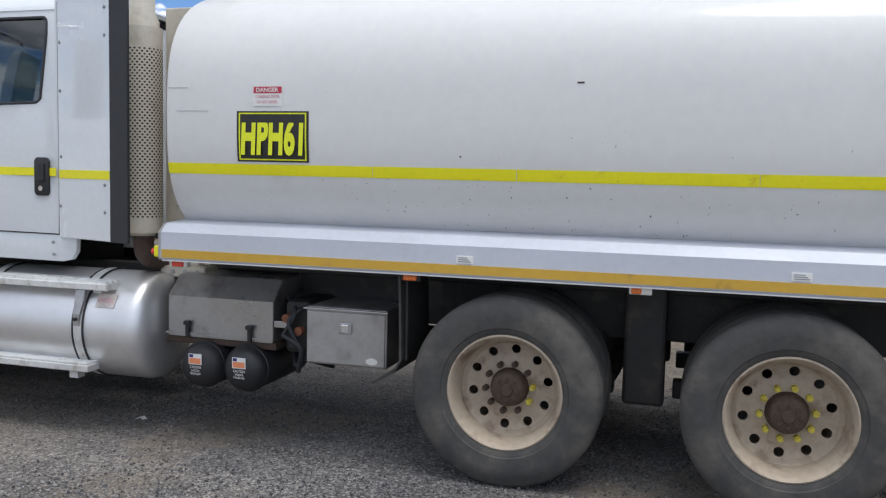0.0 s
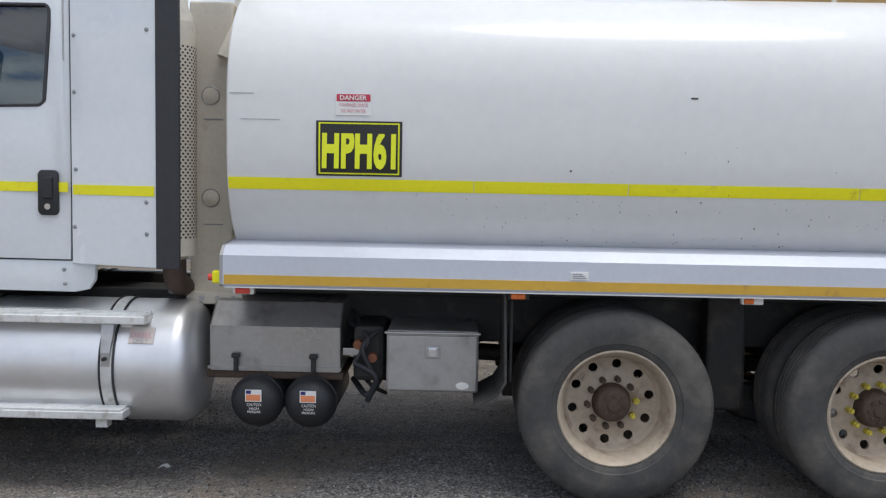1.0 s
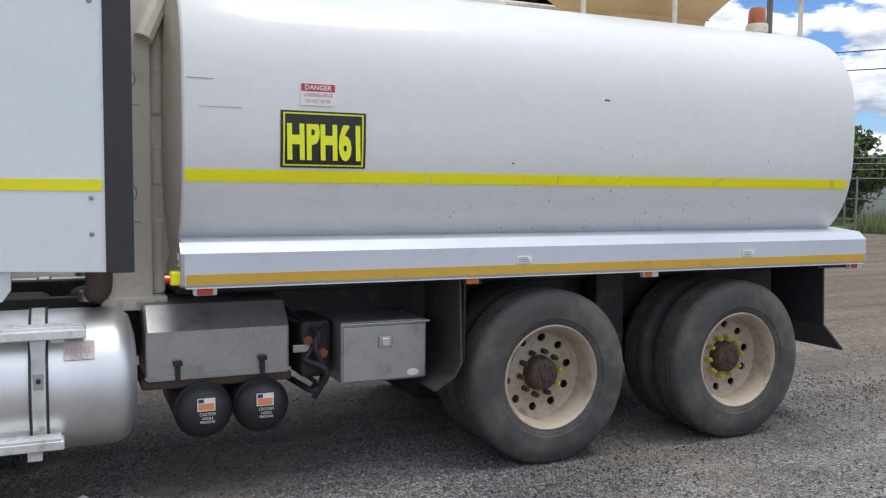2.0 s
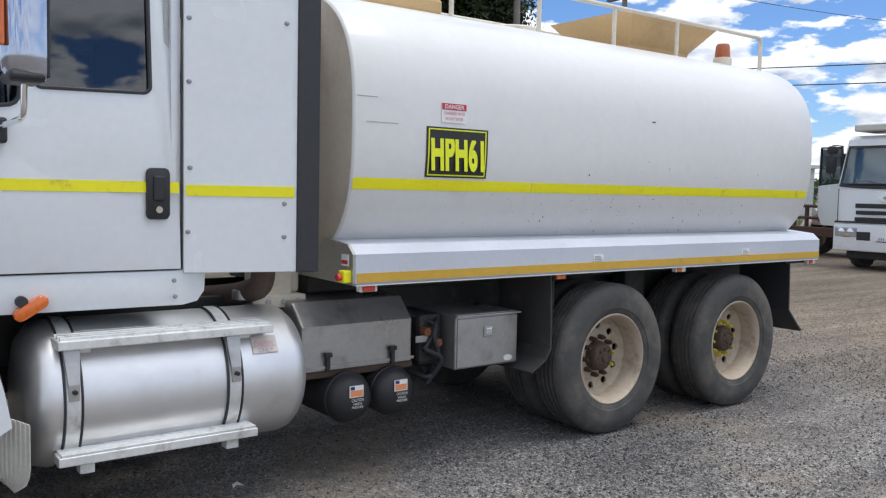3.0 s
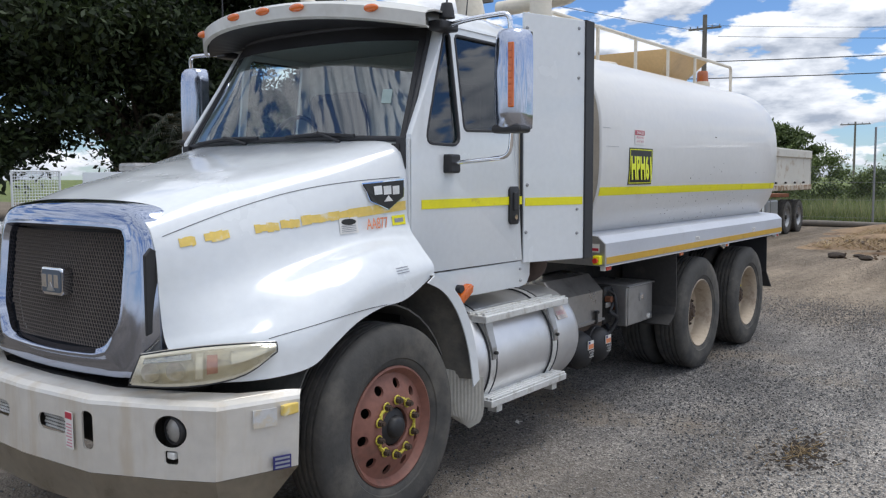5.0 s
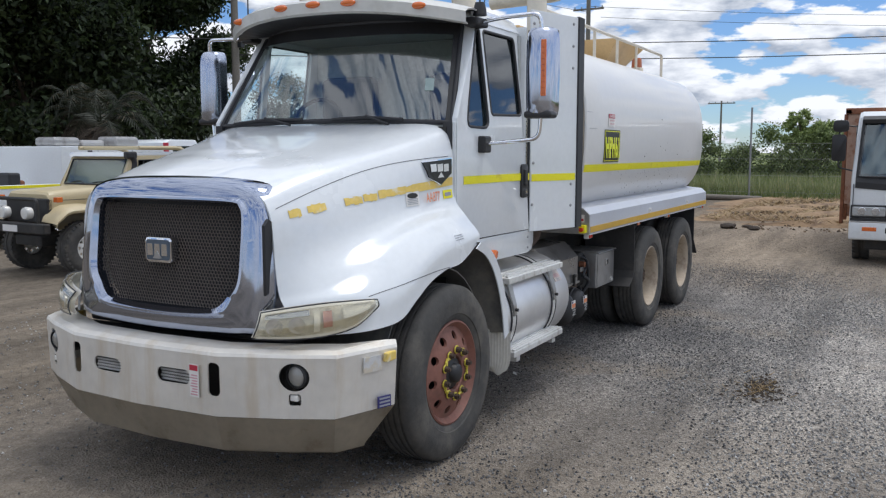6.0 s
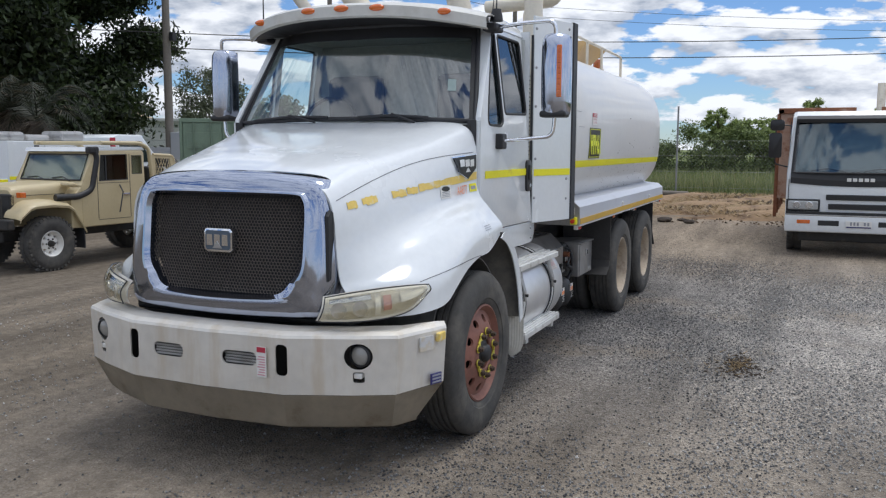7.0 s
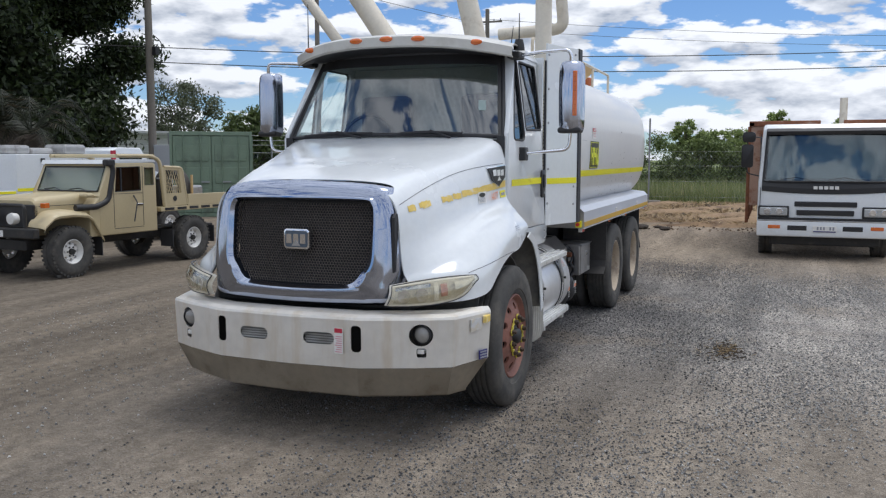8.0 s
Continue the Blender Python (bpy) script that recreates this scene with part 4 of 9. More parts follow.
# ---- hood with fenders, one tilting moulding
HOOD = [
    (-1.00, 1.600, 0.56, 1.555, 0.655, 1.44, 0.68, 1.20, 0.70, 1.06, 0.74, 0.98, 0.76, 0.860),
    (-0.80, 1.665, 0.60, 1.620, 0.710, 1.47, 0.76, 1.24, 0.86, 1.10, 0.96, 1.03, 0.99, 0.865),
    (-0.62, 1.715, 0.64, 1.668, 0.755, 1.51, 0.815, 1.29, 0.935, 1.17, 1.05, 1.04, 1.075, 0.875),
    (-0.50, 1.740, 0.67, 1.692, 0.78, 1.54, 0.842, 1.32, 0.97, 1.215, 1.085, 1.07, 1.10, 0.90),
    (-0.40, 1.765, 0.69, 1.715, 0.80, 1.56, 0.86, 1.345, 0.985, 1.25, 1.095, 1.11, 1.11, 0.965),
    (-0.25, 1.797, 0.72, 1.750, 0.83, 1.595, 0.88, 1.38, 1.00, 1.30, 1.105, 1.185, 1.118, 1.05),
    (-0.08, 1.835, 0.755, 1.79, 0.865, 1.64, 0.90, 1.415, 1.02, 1.345, 1.112, 1.235, 1.122, 1.10),
    (0.10, 1.875, 0.79, 1.84, 0.90, 1.69, 0.925, 1.45, 1.03, 1.365, 1.116, 1.255, 1.125, 1.12),
    (0.33, 1.935, 0.835, 1.905, 0.935, 1.77, 0.95, 1.49, 1.03, 1.37, 1.113, 1.275, 1.12, 1.215),
]


def hood_half(x):
    v = smoothed(HOOD, x)
    pts = [(0, v[0]), (v[1] * 0.55, v[0] - 0.004), (v[1], v[2]), (v[3], v[4]), (v[5], v[6]), (v[7], v[8]), (v[9], v[10]), (v[11], v[12])]
    keys = [(i, *p) for i, p in enumerate(pts)]
    return [tuple(smoothed(keys, i * 7 / 42)) for i in range(43)]


def hood_at(x, z):
    """The side of the hood at that height: how far out from the middle."""
    h = hood_half(x)
    for (y0, z0), (y1, z1) in zip(h, h[1:]):
        if z0 >= z >= z1 and z0 > z1:
            return y0 + (y1 - y0) * (z0 - z) / (z0 - z1)
    return h[-1][0]


rows = []
for i in range(46):
    x = -1.0 + 1.342 * i / 45
    h = hood_half(x)
    rows.append([(x, -y, z) for y, z in h[::-1]] + [(x, y, z) for y, z in h[1:]])
hood = part("hood", thicken(lofted(rows), 0.012), WHITE, truck, "white tilting hood moulded in one with its fenders", smooth=50)


def hood_line(pts, r, mat, name, label=""):
    """A thin joint or strip laid on the near side of the hood."""
    for sd in (-1, 1):
        part(name, tubed([(x, sd * (hood_at(x, z) + 0.001), z) for x, z in pts], r, 6), mat, hood, label)


seam = [(-0.96 + 1.25 * i / 24, 1.475 + 0.25 * (i / 24) + 0.055 * math.sin(math.pi * i / 24)) for i in range(25)]
hood_line(seam, 0.0017, RUBBER, "panel_joint", "thin dark panel joint")
hood_line([(-0.70 + 0.66 * i / 12, 1.035 + 0.075 * math.sin(0.5 * math.pi * i / 12)) for i in range(13)], 0.0017, RUBBER, "panel_joint")


def hood_patch(outline, off, mat, name, label="", parent=None):
    """A flat outline in x and z wrapped on the near side of the hood."""
    bm = bmesh.new()
    f = bm.faces.new([bm.verts.new((x, 0, z)) for x, z in outline])
    bmesh.ops.triangulate(bm, faces=[f])
    bmesh.ops.subdivide_edges(bm, edges=bm.edges, cuts=1)
    for v in bm.verts:
        v.co.y = -(hood_at(v.co.x, v.co.z) + off)
    return part(name, thicken(bm, 0.001), mat, parent or hood, label)


# worn stripe pieces along the hood, torn ends
rnd = random.Random(11)
for x0, x1, z0, z1 in ((-0.90, -0.83, 1.446, 1.452), (-0.79, -0.68, 1.462, 1.475), (-0.56, -0.44, 1.49, 1.50), (-0.43, -0.33, 1.503, 1.514), (-0.32, 0.325, 1.52, 1.578)):
    n = 4 if x1 - x0 < 0.3 else 12
    for k in range(n):
        a, b = x0 + (x1 - x0) * k / n, x0 + (x1 - x0) * (k + 1) / n
        za, zb = z0 + (z1 - z0) * k / n, z0 + (z1 - z0) * (k + 1) / n
        j = [rnd.uniform(0.0, 0.010) if n == 4 or k < 5 else 0 for _ in range(4)]
        hood_patch([(a, za - 0.024 + j[0]), (b, zb - 0.024 + j[1]), (b, zb + 0.024 - j[2]), (a, za + 0.024 - j[3])], 0.004, FADEYEL, "worn_stripe", "faded torn amber tape")
# side badge: chrome-edged shield with pale shapes
badge = [(0.05, 1.69), (0.305, 1.71), (0.30, 1.625), (0.20, 1.562), (0.085, 1.605)]
bd = hood_patch([(x * 1.06 - 0.011, (z - 1.63) * 1.09 + 1.63) for x, z in badge], 0.010, CHROME, "side_badge", "chrome-edged black shield badge")
hood_patch(badge, 0.013, BLACKINK, "badge_field", "", bd)
for k, (a, b) in enumerate(((0.105, 0.155), (0.165, 0.215), (0.225, 0.27))):
    hood_patch([(a, 1.635), (b, 1.638), (b, 1.682), (a, 1.678)], 0.015, ALUSTEP, "badge_shape", "", bd)
hood_patch([(0.165, 1.60), (0.225, 1.603), (0.195, 1.632)], 0.015, ALUSTEP, "badge_shape", "", bd)
m = facing_minus_y(0.115, -(hood_at(0.115, 1.487) + 0.012), 1.492, -6)
words("AA877", 0.165, 0.056, m @ pose(0, 0, 0, 0, 0, 1.5), ORANGEINK, "lettering", hood, "orange fleet lettering", bold=0.01)
lab = hood_patch([(-0.11, 1.445), (0.0, 1.45), (0.0, 1.53), (-0.11, 1.522)], 0.004, WHITEINK, "label", "white printed label")
hood_patch([(x, z) for x, z in ring(-0.055, 1.505, 0.045, 12, 0.35)], 0.006, BLACKINK, "print_shape", "", lab)
for k in range(4):
    hood_patch([(-0.1, 1.455 + 0.009 * k), (-0.012, 1.459 + 0.009 * k), (-0.012, 1.462 + 0.009 * k), (-0.1, 1.458 + 0.009 * k)], 0.006, GREYINK, "print_bar", "", lab)
lab = hood_patch([(0.225, 1.475), (0.315, 1.48), (0.315, 1.53), (0.225, 1.525)], 0.004, YELLOW, "label", "small yellow label")
hood_patch([(0.24, 1.49), (0.30, 1.494), (0.30, 1.515), (0.24, 1.511)], 0.006, GREYINK, "print_bar", "", lab)
for k in range(3):
    hood_patch([(0.05, 1.25 + 0.012 * k), (0.14, 1.255 + 0.012 * k), (0.14, 1.259 + 0.012 * k), (0.05, 1.254 + 0.012 * k)], 0.003, GREYINK, "print_bar")

# ---- headlamps
FADEDRED = surface("faded_red_reflector", (0.50, 0.24, 0.20), 0.2, vary=0.2, coat=1.0)
LAMPGREY = surface("hazy_lamp_reflector", (0.60, 0.58, 0.52), 0.15, 0.4, vary=0.3, coarse=9, coat=1.0)
for sd in (-1, 1):
    top = [(-1.085, 0.655, 0.985), (-1.035, 0.79, 1.012), (-0.945, 0.915, 1.03), (-0.83, 1.01, 1.034), (-0.70, 1.068, 1.026)]
    bot = [(-1.135, 0.640, 0.865), (-1.07, 0.80, 0.866), (-0.965, 0.935, 0.876), (-0.84, 1.03, 0.908), (-0.70, 1.07, 0.985)]
    rows = []
    for k in range(7):
        t = k / 6
        bulge = 0.028 * math.sin(math.pi * t) + 0.004
        row = []
        for i in range(17):
            u = i / 4
            j = min(3, int(u)); fr = u - j
            a = smoothed([(q, *p) for q, p in enumerate(top)], u)
            b = smoothed([(q, *p) for q, p in enumerate(bot)], u)
            p = [a[q] + (b[q] - a[q]) * t for q in range(3)]
            row.append((p[0] - bulge * 0.6, sd * (p[1] + bulge * 0.7), p[2]))
        rows.append(row)
    hl = part("headlamp", thicken(lofted(rows), 0.006), YELLOWEDGLASS, truck, "yellowed clear headlamp", smooth=50)
    hl.visible_shadow = False
    edge = [Vector(p) for p in rows[0]] + [Vector(r[-1]) for r in rows[1:]] + [Vector(p) for p in rows[-1][::-1]] + [Vector(r[0]) for r in rows[-2:0:-1]]
    part("lamp_rim", tubed(edge, 0.0036, 6, closed=True), RUBBER, hl, smooth=60)
    def on_lamp(u, t, off):
        a = smoothed([(q, *p) for q, p in enumerate(top)], 4 * u)
        b = smoothed([(q, *p) for q, p in enumerate(bot)], 4 * u)
        p = [a[q] + (b[q] - a[q]) * t for q in range(3)]
        bulge = 0.028 * math.sin(math.pi * t) + 0.004 + off
        return (p[0] - bulge * 0.6, sd * (p[1] + bulge * 0.7), p[2])
    # bowl and reflector shapes behind the lens
    def patch(u0, u1, t0, t1, off):
        return thicken(lofted([[on_lamp(u0 + (u1 - u0) * i / 10, t0 + (t1 - t0) * k / 5, off) for i in range(11)] for k in range(6)]), 0.001)
    part("lamp_bowl", patch(0.0, 0.99, 0.0, 1.0, -0.036), LAMPLENS, hl, "hazy grey lamp bowl", smooth=60)
    for u0, u1, t0, t1, off, mt in ((0.50, 0.57, 0.24, 0.74, -0.020, FADEDRED), (0.02, 0.96, 0.02, 0.085, 0.002, CREAMLENS), (0.02, 0.94, 0.90, 0.98, 0.002, CREAMLENS), (0.43, 0.475, 0.16, 0.84, -0.018, CLEARLENS), (0.66, 0.92, 0.16, 0.56, -0.022, CLEARLENS), (0.05, 0.40, 0.14, 0.30, -0.016, CHROMESOFT)):
        part("reflector", patch(u0, u1, t0, t1, off), mt, hl, "inner reflector of the headlamp", smooth=60)
    for u in (0.14, 0.31):
        c = Vector(on_lamp(u, 0.56, -0.022))
        out = Vector((-0.80, sd * 0.60, 0.0))
        side, up = Vector((sd * 0.60, 0.80, 0.0)), Vector((0, 0, 1))
        rings = [[c + out * d + (side * math.cos(q) + up * math.sin(q)) * r for q in [2 * math.pi * i / 20 for i in range(20)]] for r, d in ((0.040, 0.012), (0.034, -0.002), (0.020, -0.010), (0.011, -0.004), (0.009, 0.008))]
        part("reflector", lofted(rings, True, True), LAMPGREY, hl, "round reflector bowl", smooth=50)

# ---- chrome grille surround, honeycomb, badge
OUT = [(0, 1.622), (0.30, 1.617), (0.53, 1.596), (0.612, 1.545), (0.648, 1.44), (0.672, 1.28), (0.678, 1.12), (0.668, 0.99), (0.628, 0.87), (0.35, 0.848), (0, 0.842)]
HOLE = [(0, 1.497), (0.26, 1.497), (0.455, 1.493), (0.488, 1.475), (0.502, 1.43), (0.502, 1.28), (0.495, 1.13), (0.452, 1.06), (0.378, 0.985), (0.2, 0.968), (0, 0.964)]


def loop_of(half, n=60):
    keys = [(i, *p) for i, p in enumerate(half)]
    h = [tuple(smoothed(keys, 10 * i / n)) for i in range(n + 1)]
    return [(-y, z) for y, z in h] + [(y, z) for y, z in h[-2:0:-1]]


def face_x(z):
    return -1.05 - (1.48 - z) * 0.12


lo, lh = loop_of(OUT), loop_of(HOLE)
mixed = lambda t: [(a[0] + (b[0] - a[0]) * t, a[1] + (b[1] - a[1]) * t) for a, b in zip(lo, lh)]
grow = lambda k: [(y * k, 1.23 + (z - 1.23) * k) for y, z in lo]
bulgy = lambda y: 0.05 * (abs(y) / 0.67) ** 2
rows = [[(-0.86 - max(0, 1.3 - z) * 0.25, y, z) for y, z in grow(1.02)], [(face_x(z) + 0.10 + bulgy(y), y, z) for y, z in grow(1.015)], [(face_x(z) + 0.04 + bulgy(y), y, z) for y, z in grow(0.995)], [(face_x(z) + 0.005 + bulgy(y), y, z) for y, z in mixed(0.14)],
        [(face_x(z) - 0.012 + bulgy(y), y, z) for y, z in mixed(0.36)], [(face_x(z) - 0.016 + bulgy(y), y, z) for y, z in mixed(0.70)], [(face_x(z) - 0.030 + bulgy(y), y, z) for y, z in mixed(0.78)],
        [(face_x(z) - 0.030 + bulgy(y), y, z) for y, z in mixed(0.86)], [(face_x(z) - 0.005 + bulgy(y), y, z) for y, z in mixed(1.0)], [(face_x(z) + 0.06 + bulgy(y), y, z) for y, z in mixed(1.0)]]
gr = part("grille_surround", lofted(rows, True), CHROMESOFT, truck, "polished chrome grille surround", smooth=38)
# black patch paints a dark reflection on the near chrome side
for sd in (-1,):
    bm = prismed([(1.05, 1.40), (1.02, 1.43), (0.965, 1.40), (0.96, 1.17), (1.0, 1.08), (1.05, 1.06)], 0, 0.02, "y", 0.004)
    bmesh.ops.transform(bm, matrix=pose(0, sd * 0.662, 0) @ Matrix.Diagonal((-1, 1, 1, 1)), verts=bm.verts)
    part("side_reflection", bm, PLASTIC, gr, "black patch for the dark reflection in the chrome side")
bm = bmesh.new()
inner = [(y * 0.995, z) for y, z in lh]
bm.faces.new([bm.verts.new((face_x(z) + 0.07 + bulgy(y), y, z)) for y, z in inner])
bmesh.ops.triangulate(bm, faces=bm.faces)
part("grille_backing", bm, PLASTIC, gr)


def in_hole(y, z):
    y = abs(y)
    if not 0.972 < z < 1.488:
        return False
    edge = 0.497 if z > 1.13 else 0.377 + (z - 0.985) / 0.145 * 0.118
    return y < edge - 0.006


hexes = bmesh.new()
S = 0.0112
for r in range(36):
    for c in range(60):
        y = -0.52 + c * S * math.sqrt(3) + (S * math.sqrt(3) / 2 if r % 2 else 0)
        z = 0.968 + r * S * 1.5
        if not in_hole(y, z):
            continue
        o, i2 = [], []
        for k in range(6):
            a = radians(60 * k + 30)
            for lst, q in ((o, S * 1.0), (i2, S * 0.74)):
                yy, zz = y + q * math.cos(a), z + q * math.sin(a)
                lst.append(hexes.verts.new((face_x(zz) + 0.028 + bulgy(yy) + (0.0 if lst is o else 0.006), yy, zz)))
        for k in range(6):
            hexes.faces.new((o[k], o[(k + 1) % 6], i2[(k + 1) % 6], i2[k]))
tagged(part("honeycomb", hexes, surface("dark_grey_grille_mesh", (0.15, 0.13, 0.115), 0.5, 0.3, vary=0.2), gr, "dark grey honeycomb grille mesh"), kind="stuff")
gx = face_x(1.255)
bm = prismed(rounded(-0.092, 0.092, 1.19, 1.318, 0.02), gx - 0.02, gx + 0.03, "x", 0.006)
gb = part("grille_badge", bm, CHROME, gr, "chrome-framed grille badge", smooth=40)
part("badge_field", prismed(rounded(-0.08, 0.08, 1.202, 1.306, 0.014), gx - 0.024, gx - 0.019, "x"), surface("blue_grey_badge_enamel", (0.10, 0.13, 0.17), 0.3, 0.3, vary=0.1), gb)
for y in (-0.05, 0.0, 0.05):
    part("badge_shape", prismed([(y - 0.02, 1.225), (y + 0.02, 1.225), (y + 0.018, 1.285), (y - 0.018, 1.285)], gx - 0.029, gx - 0.023, "x"), CHROME, gb)
part("badge_shape", prismed([(-0.03, 1.21), (0.03, 1.21), (0.0, 1.25)], gx - 0.031, gx - 0.023, "x"), GREYSTEEL, gb)

# ---- aluminium bumper, folded, with real openings
PLAN = [(-0.655, -1.155), (-1.00, -1.035), (-1.10, -0.84), (-1.235, -0.50), (-1.262, 0.0), (-1.235, 0.50), (-1.10, 0.84), (-1.00, 1.035), (-0.655, 1.155)]


def bumper_ring(z, back, shrink, dx=0.0):
    return [(x + dx, y * shrink, z) for x, y in PLAN]


upper = lofted([bumper_ring(0.815, 0, 0.975, 0.035), bumper_ring(0.800, 0, 0.995, 0.006), bumper_ring(0.785, 0, 1.0), bumper_ring(0.49, 0, 0.985)])
bmesh.ops.recalc_face_normals(upper, faces=upper.faces)
if sum(f.normal.x * (-1) for f in upper.faces) < 0:
    bmesh.ops.reverse_faces(upper, faces=upper.faces)
bmesh.ops.solidify(upper, geom=upper.faces[:], thickness=0.008)
cut = bmesh.new()
for sd in (-1, 1):
    prism(cut, rounded(sd * 0.482 - 0.033, sd * 0.482 + 0.033, 0.588, 0.752, 0.024), -1.5, -0.95, "x")
    prism(cut, rounded(sd * 0.232 - 0.105, sd * 0.232 + 0.105, 0.625, 0.70, 0.036), -1.5, -0.95, "x")
    prism(cut, ring(sd * 0.85, 0.692, 0.068, 28), -1.5, -0.85, "x")
    prism(cut, rounded(sd * 0.852 - 0.028, sd * 0.852 + 0.028, 0.555, 0.612, 0.012), -1.5, -0.85, "x")
bumper = part("bumper", carve(upper, cut), DIRTYALU, truck, "dull aluminium front bumper with fold and dust stains", smooth=20)
def skirt_ring(z, shrink, dx, end):
    return [((end if i in (0, 8) else x + dx), (1.10 if i in (0, 8) else abs(y)) * math.copysign(shrink, y), z) for i, (x, y) in enumerate(PLAN)]


lower = lofted([bumper_ring(0.488, 0, 0.985), skirt_ring(0.30, 0.93, 0.07, -0.755), skirt_ring(0.285, 0.925, 0.10, -0.75)])
bmesh.ops.solidify(lower, geom=lower.faces[:], thickness=0.008)
part("bumper_skirt", lower, BUMPLOW, bumper, "brown dusty lower half of the bumper")
part("bumper_lip", thicken(lofted([[(x + 0.035, y * 0.975, 0.816) for x, y in PLAN], [(min(x + 0.15, -0.68), y * 0.95, 0.822) for x, y in PLAN]]), 0.006), DIRTYALU, bumper)
part("bumper_core", boxed(-1.02, -0.92, -0.72, 0.72, 0.50, 0.80, 0.02), CHASSIS, truck)
FOGLENS = surface("grey_fog_lamp_glass", (0.30, 0.29, 0.27), 0.12, vary=0.15, coat=1.0)
part("front_filler", boxed(-0.95, -0.5, -0.72, 0.72, 0.80, 0.90, 0.02), CHASSIS, truck)
part("radiator", boxed(-0.92, -0.85, -0.5, 0.5, 0.75, 1.5), CHASSIS, truck)
for sd in (-1, 1):
    part("lamp_recess", lathed([(0.078, -1.035), (0.078, -0.94), (0.0, -0.94), (0.0, -0.945), (0.074, -0.945), (0.074, -1.035)], "x", 28, True, (0, sd * 0.85, 0.685)), PLASTIC, bumper, "dark lamp recess")
    fog = part("fog_lamp", lathed([(0.0, -1.082), (0.04, -1.078), (0.05, -1.068), (0.052, -1.04), (0.0, -1.0)], "x", 28, False, (0, sd * 0.85, 0.692)), FOGLENS, bumper, "round fog lamp behind its hole", smooth=40)
    part("lamp_rim", lathed([(0.050, -1.080), (0.058, -1.076), (0.06, -1.03), (0.050, -1.035)], "x", 28, True, (0, sd * 0.85, 0.692)), PLASTIC, fog, smooth=40)
    part("work_lamp", boxed(-1.090, -1.03, sd * 0.845 - 0.022, sd * 0.845 + 0.022, 0.575, 0.605, 0.006), CLEARLENS, bumper, "small white square lamp")
    part("end_marker", boxed(-0.745, -0.66, sd * 1.135 - 0.02, sd * 1.148 + 0.02, 0.725, 0.772, 0.006, m=Matrix.Translation((0, 0, 0))), FADEYEL, bumper, "amber end marker")
    vent = bmesh.new()
    for i in range(14):
        for j in range(5):
            y, z = sd * 0.232 - 0.105 + 0.0155 * (i + 0.5 * (j % 2)), 0.632 + 0.0155 * j
            tube(vent, [(-1.222, y - 0.007, z), (-1.222, y, z + 0.005), (-1.222, y + 0.007, z), (-1.222, y, z - 0.005)], 0.0026, 4, True)
    tagged(part("vent_mesh", vent, ALUSTEP, bumper, "expanded metal vent mesh"), kind="stuff")
nt = part("notice", boxed(-1.2535, -1.2505, -0.405, -0.345, 0.575, 0.735, m=Matrix.Translation((-1.2405, -0.375, 0)) @ Matrix.Rotation(radians(-3), 4, "Z") @ Matrix.Translation((1.2405, 0.375, 0))), WHITEINK, bumper, "white notice with red header")
part("notice_header", boxed(-1.2555, -1.2520, -0.402, -0.348, 0.705, 0.732, m=Matrix.Translation((-1.2405, -0.375, 0)) @ Matrix.Rotation(radians(-3), 4, "Z") @ Matrix.Translation((1.2405, 0.375, 0))), REDINK, nt)
for k in range(8):
    part("print_bar", boxed(-1.2560, -1.2525, -0.398, -0.352 - 0.006 * (k % 3), 0.585 + 0.0135 * k, 0.590 + 0.0135 * k, m=Matrix.Translation((-1.2405, -0.375, 0)) @ Matrix.Rotation(radians(-3), 4, "Z") @ Matrix.Translation((1.2405, 0.375, 0))), PINKINK, nt)
side = Matrix.Translation((-0.81, -1.10, 0)) @ Matrix.Rotation(radians(-18.9), 4, "Z")
st = part("maker_sticker", boxed(0.035, 0.115, -0.012, -0.004, 0.498, 0.555, m=side), BLUEINK, bumper, "dark blue sticker with pale print")
for k in range(3):
    part("print_bar", boxed(0.042, 0.108, -0.0135, -0.011, 0.504 + 0.018 * k, 0.513 + 0.018 * k, m=side), GREYINK, st)
st = part("label", boxed(-0.05, 0.055, -0.012, -0.004, 0.69, 0.765, m=side), surface("pale_worn_label", (0.60, 0.60, 0.60), 0.4, vary=0.25, dirt=(0.58, 0.52, 0.42), dirt_at=(0.45, 0.6), dirt_scale=14), bumper, "pale half-worn label")

DUSTLINER = surface("dusty_black_liner", (0.13, 0.127, 0.118), 0.8, vary=0.25, dirt=(0.22, 0.205, 0.175), dirt_at=(0.45, 0.7), dirt_scale=4)
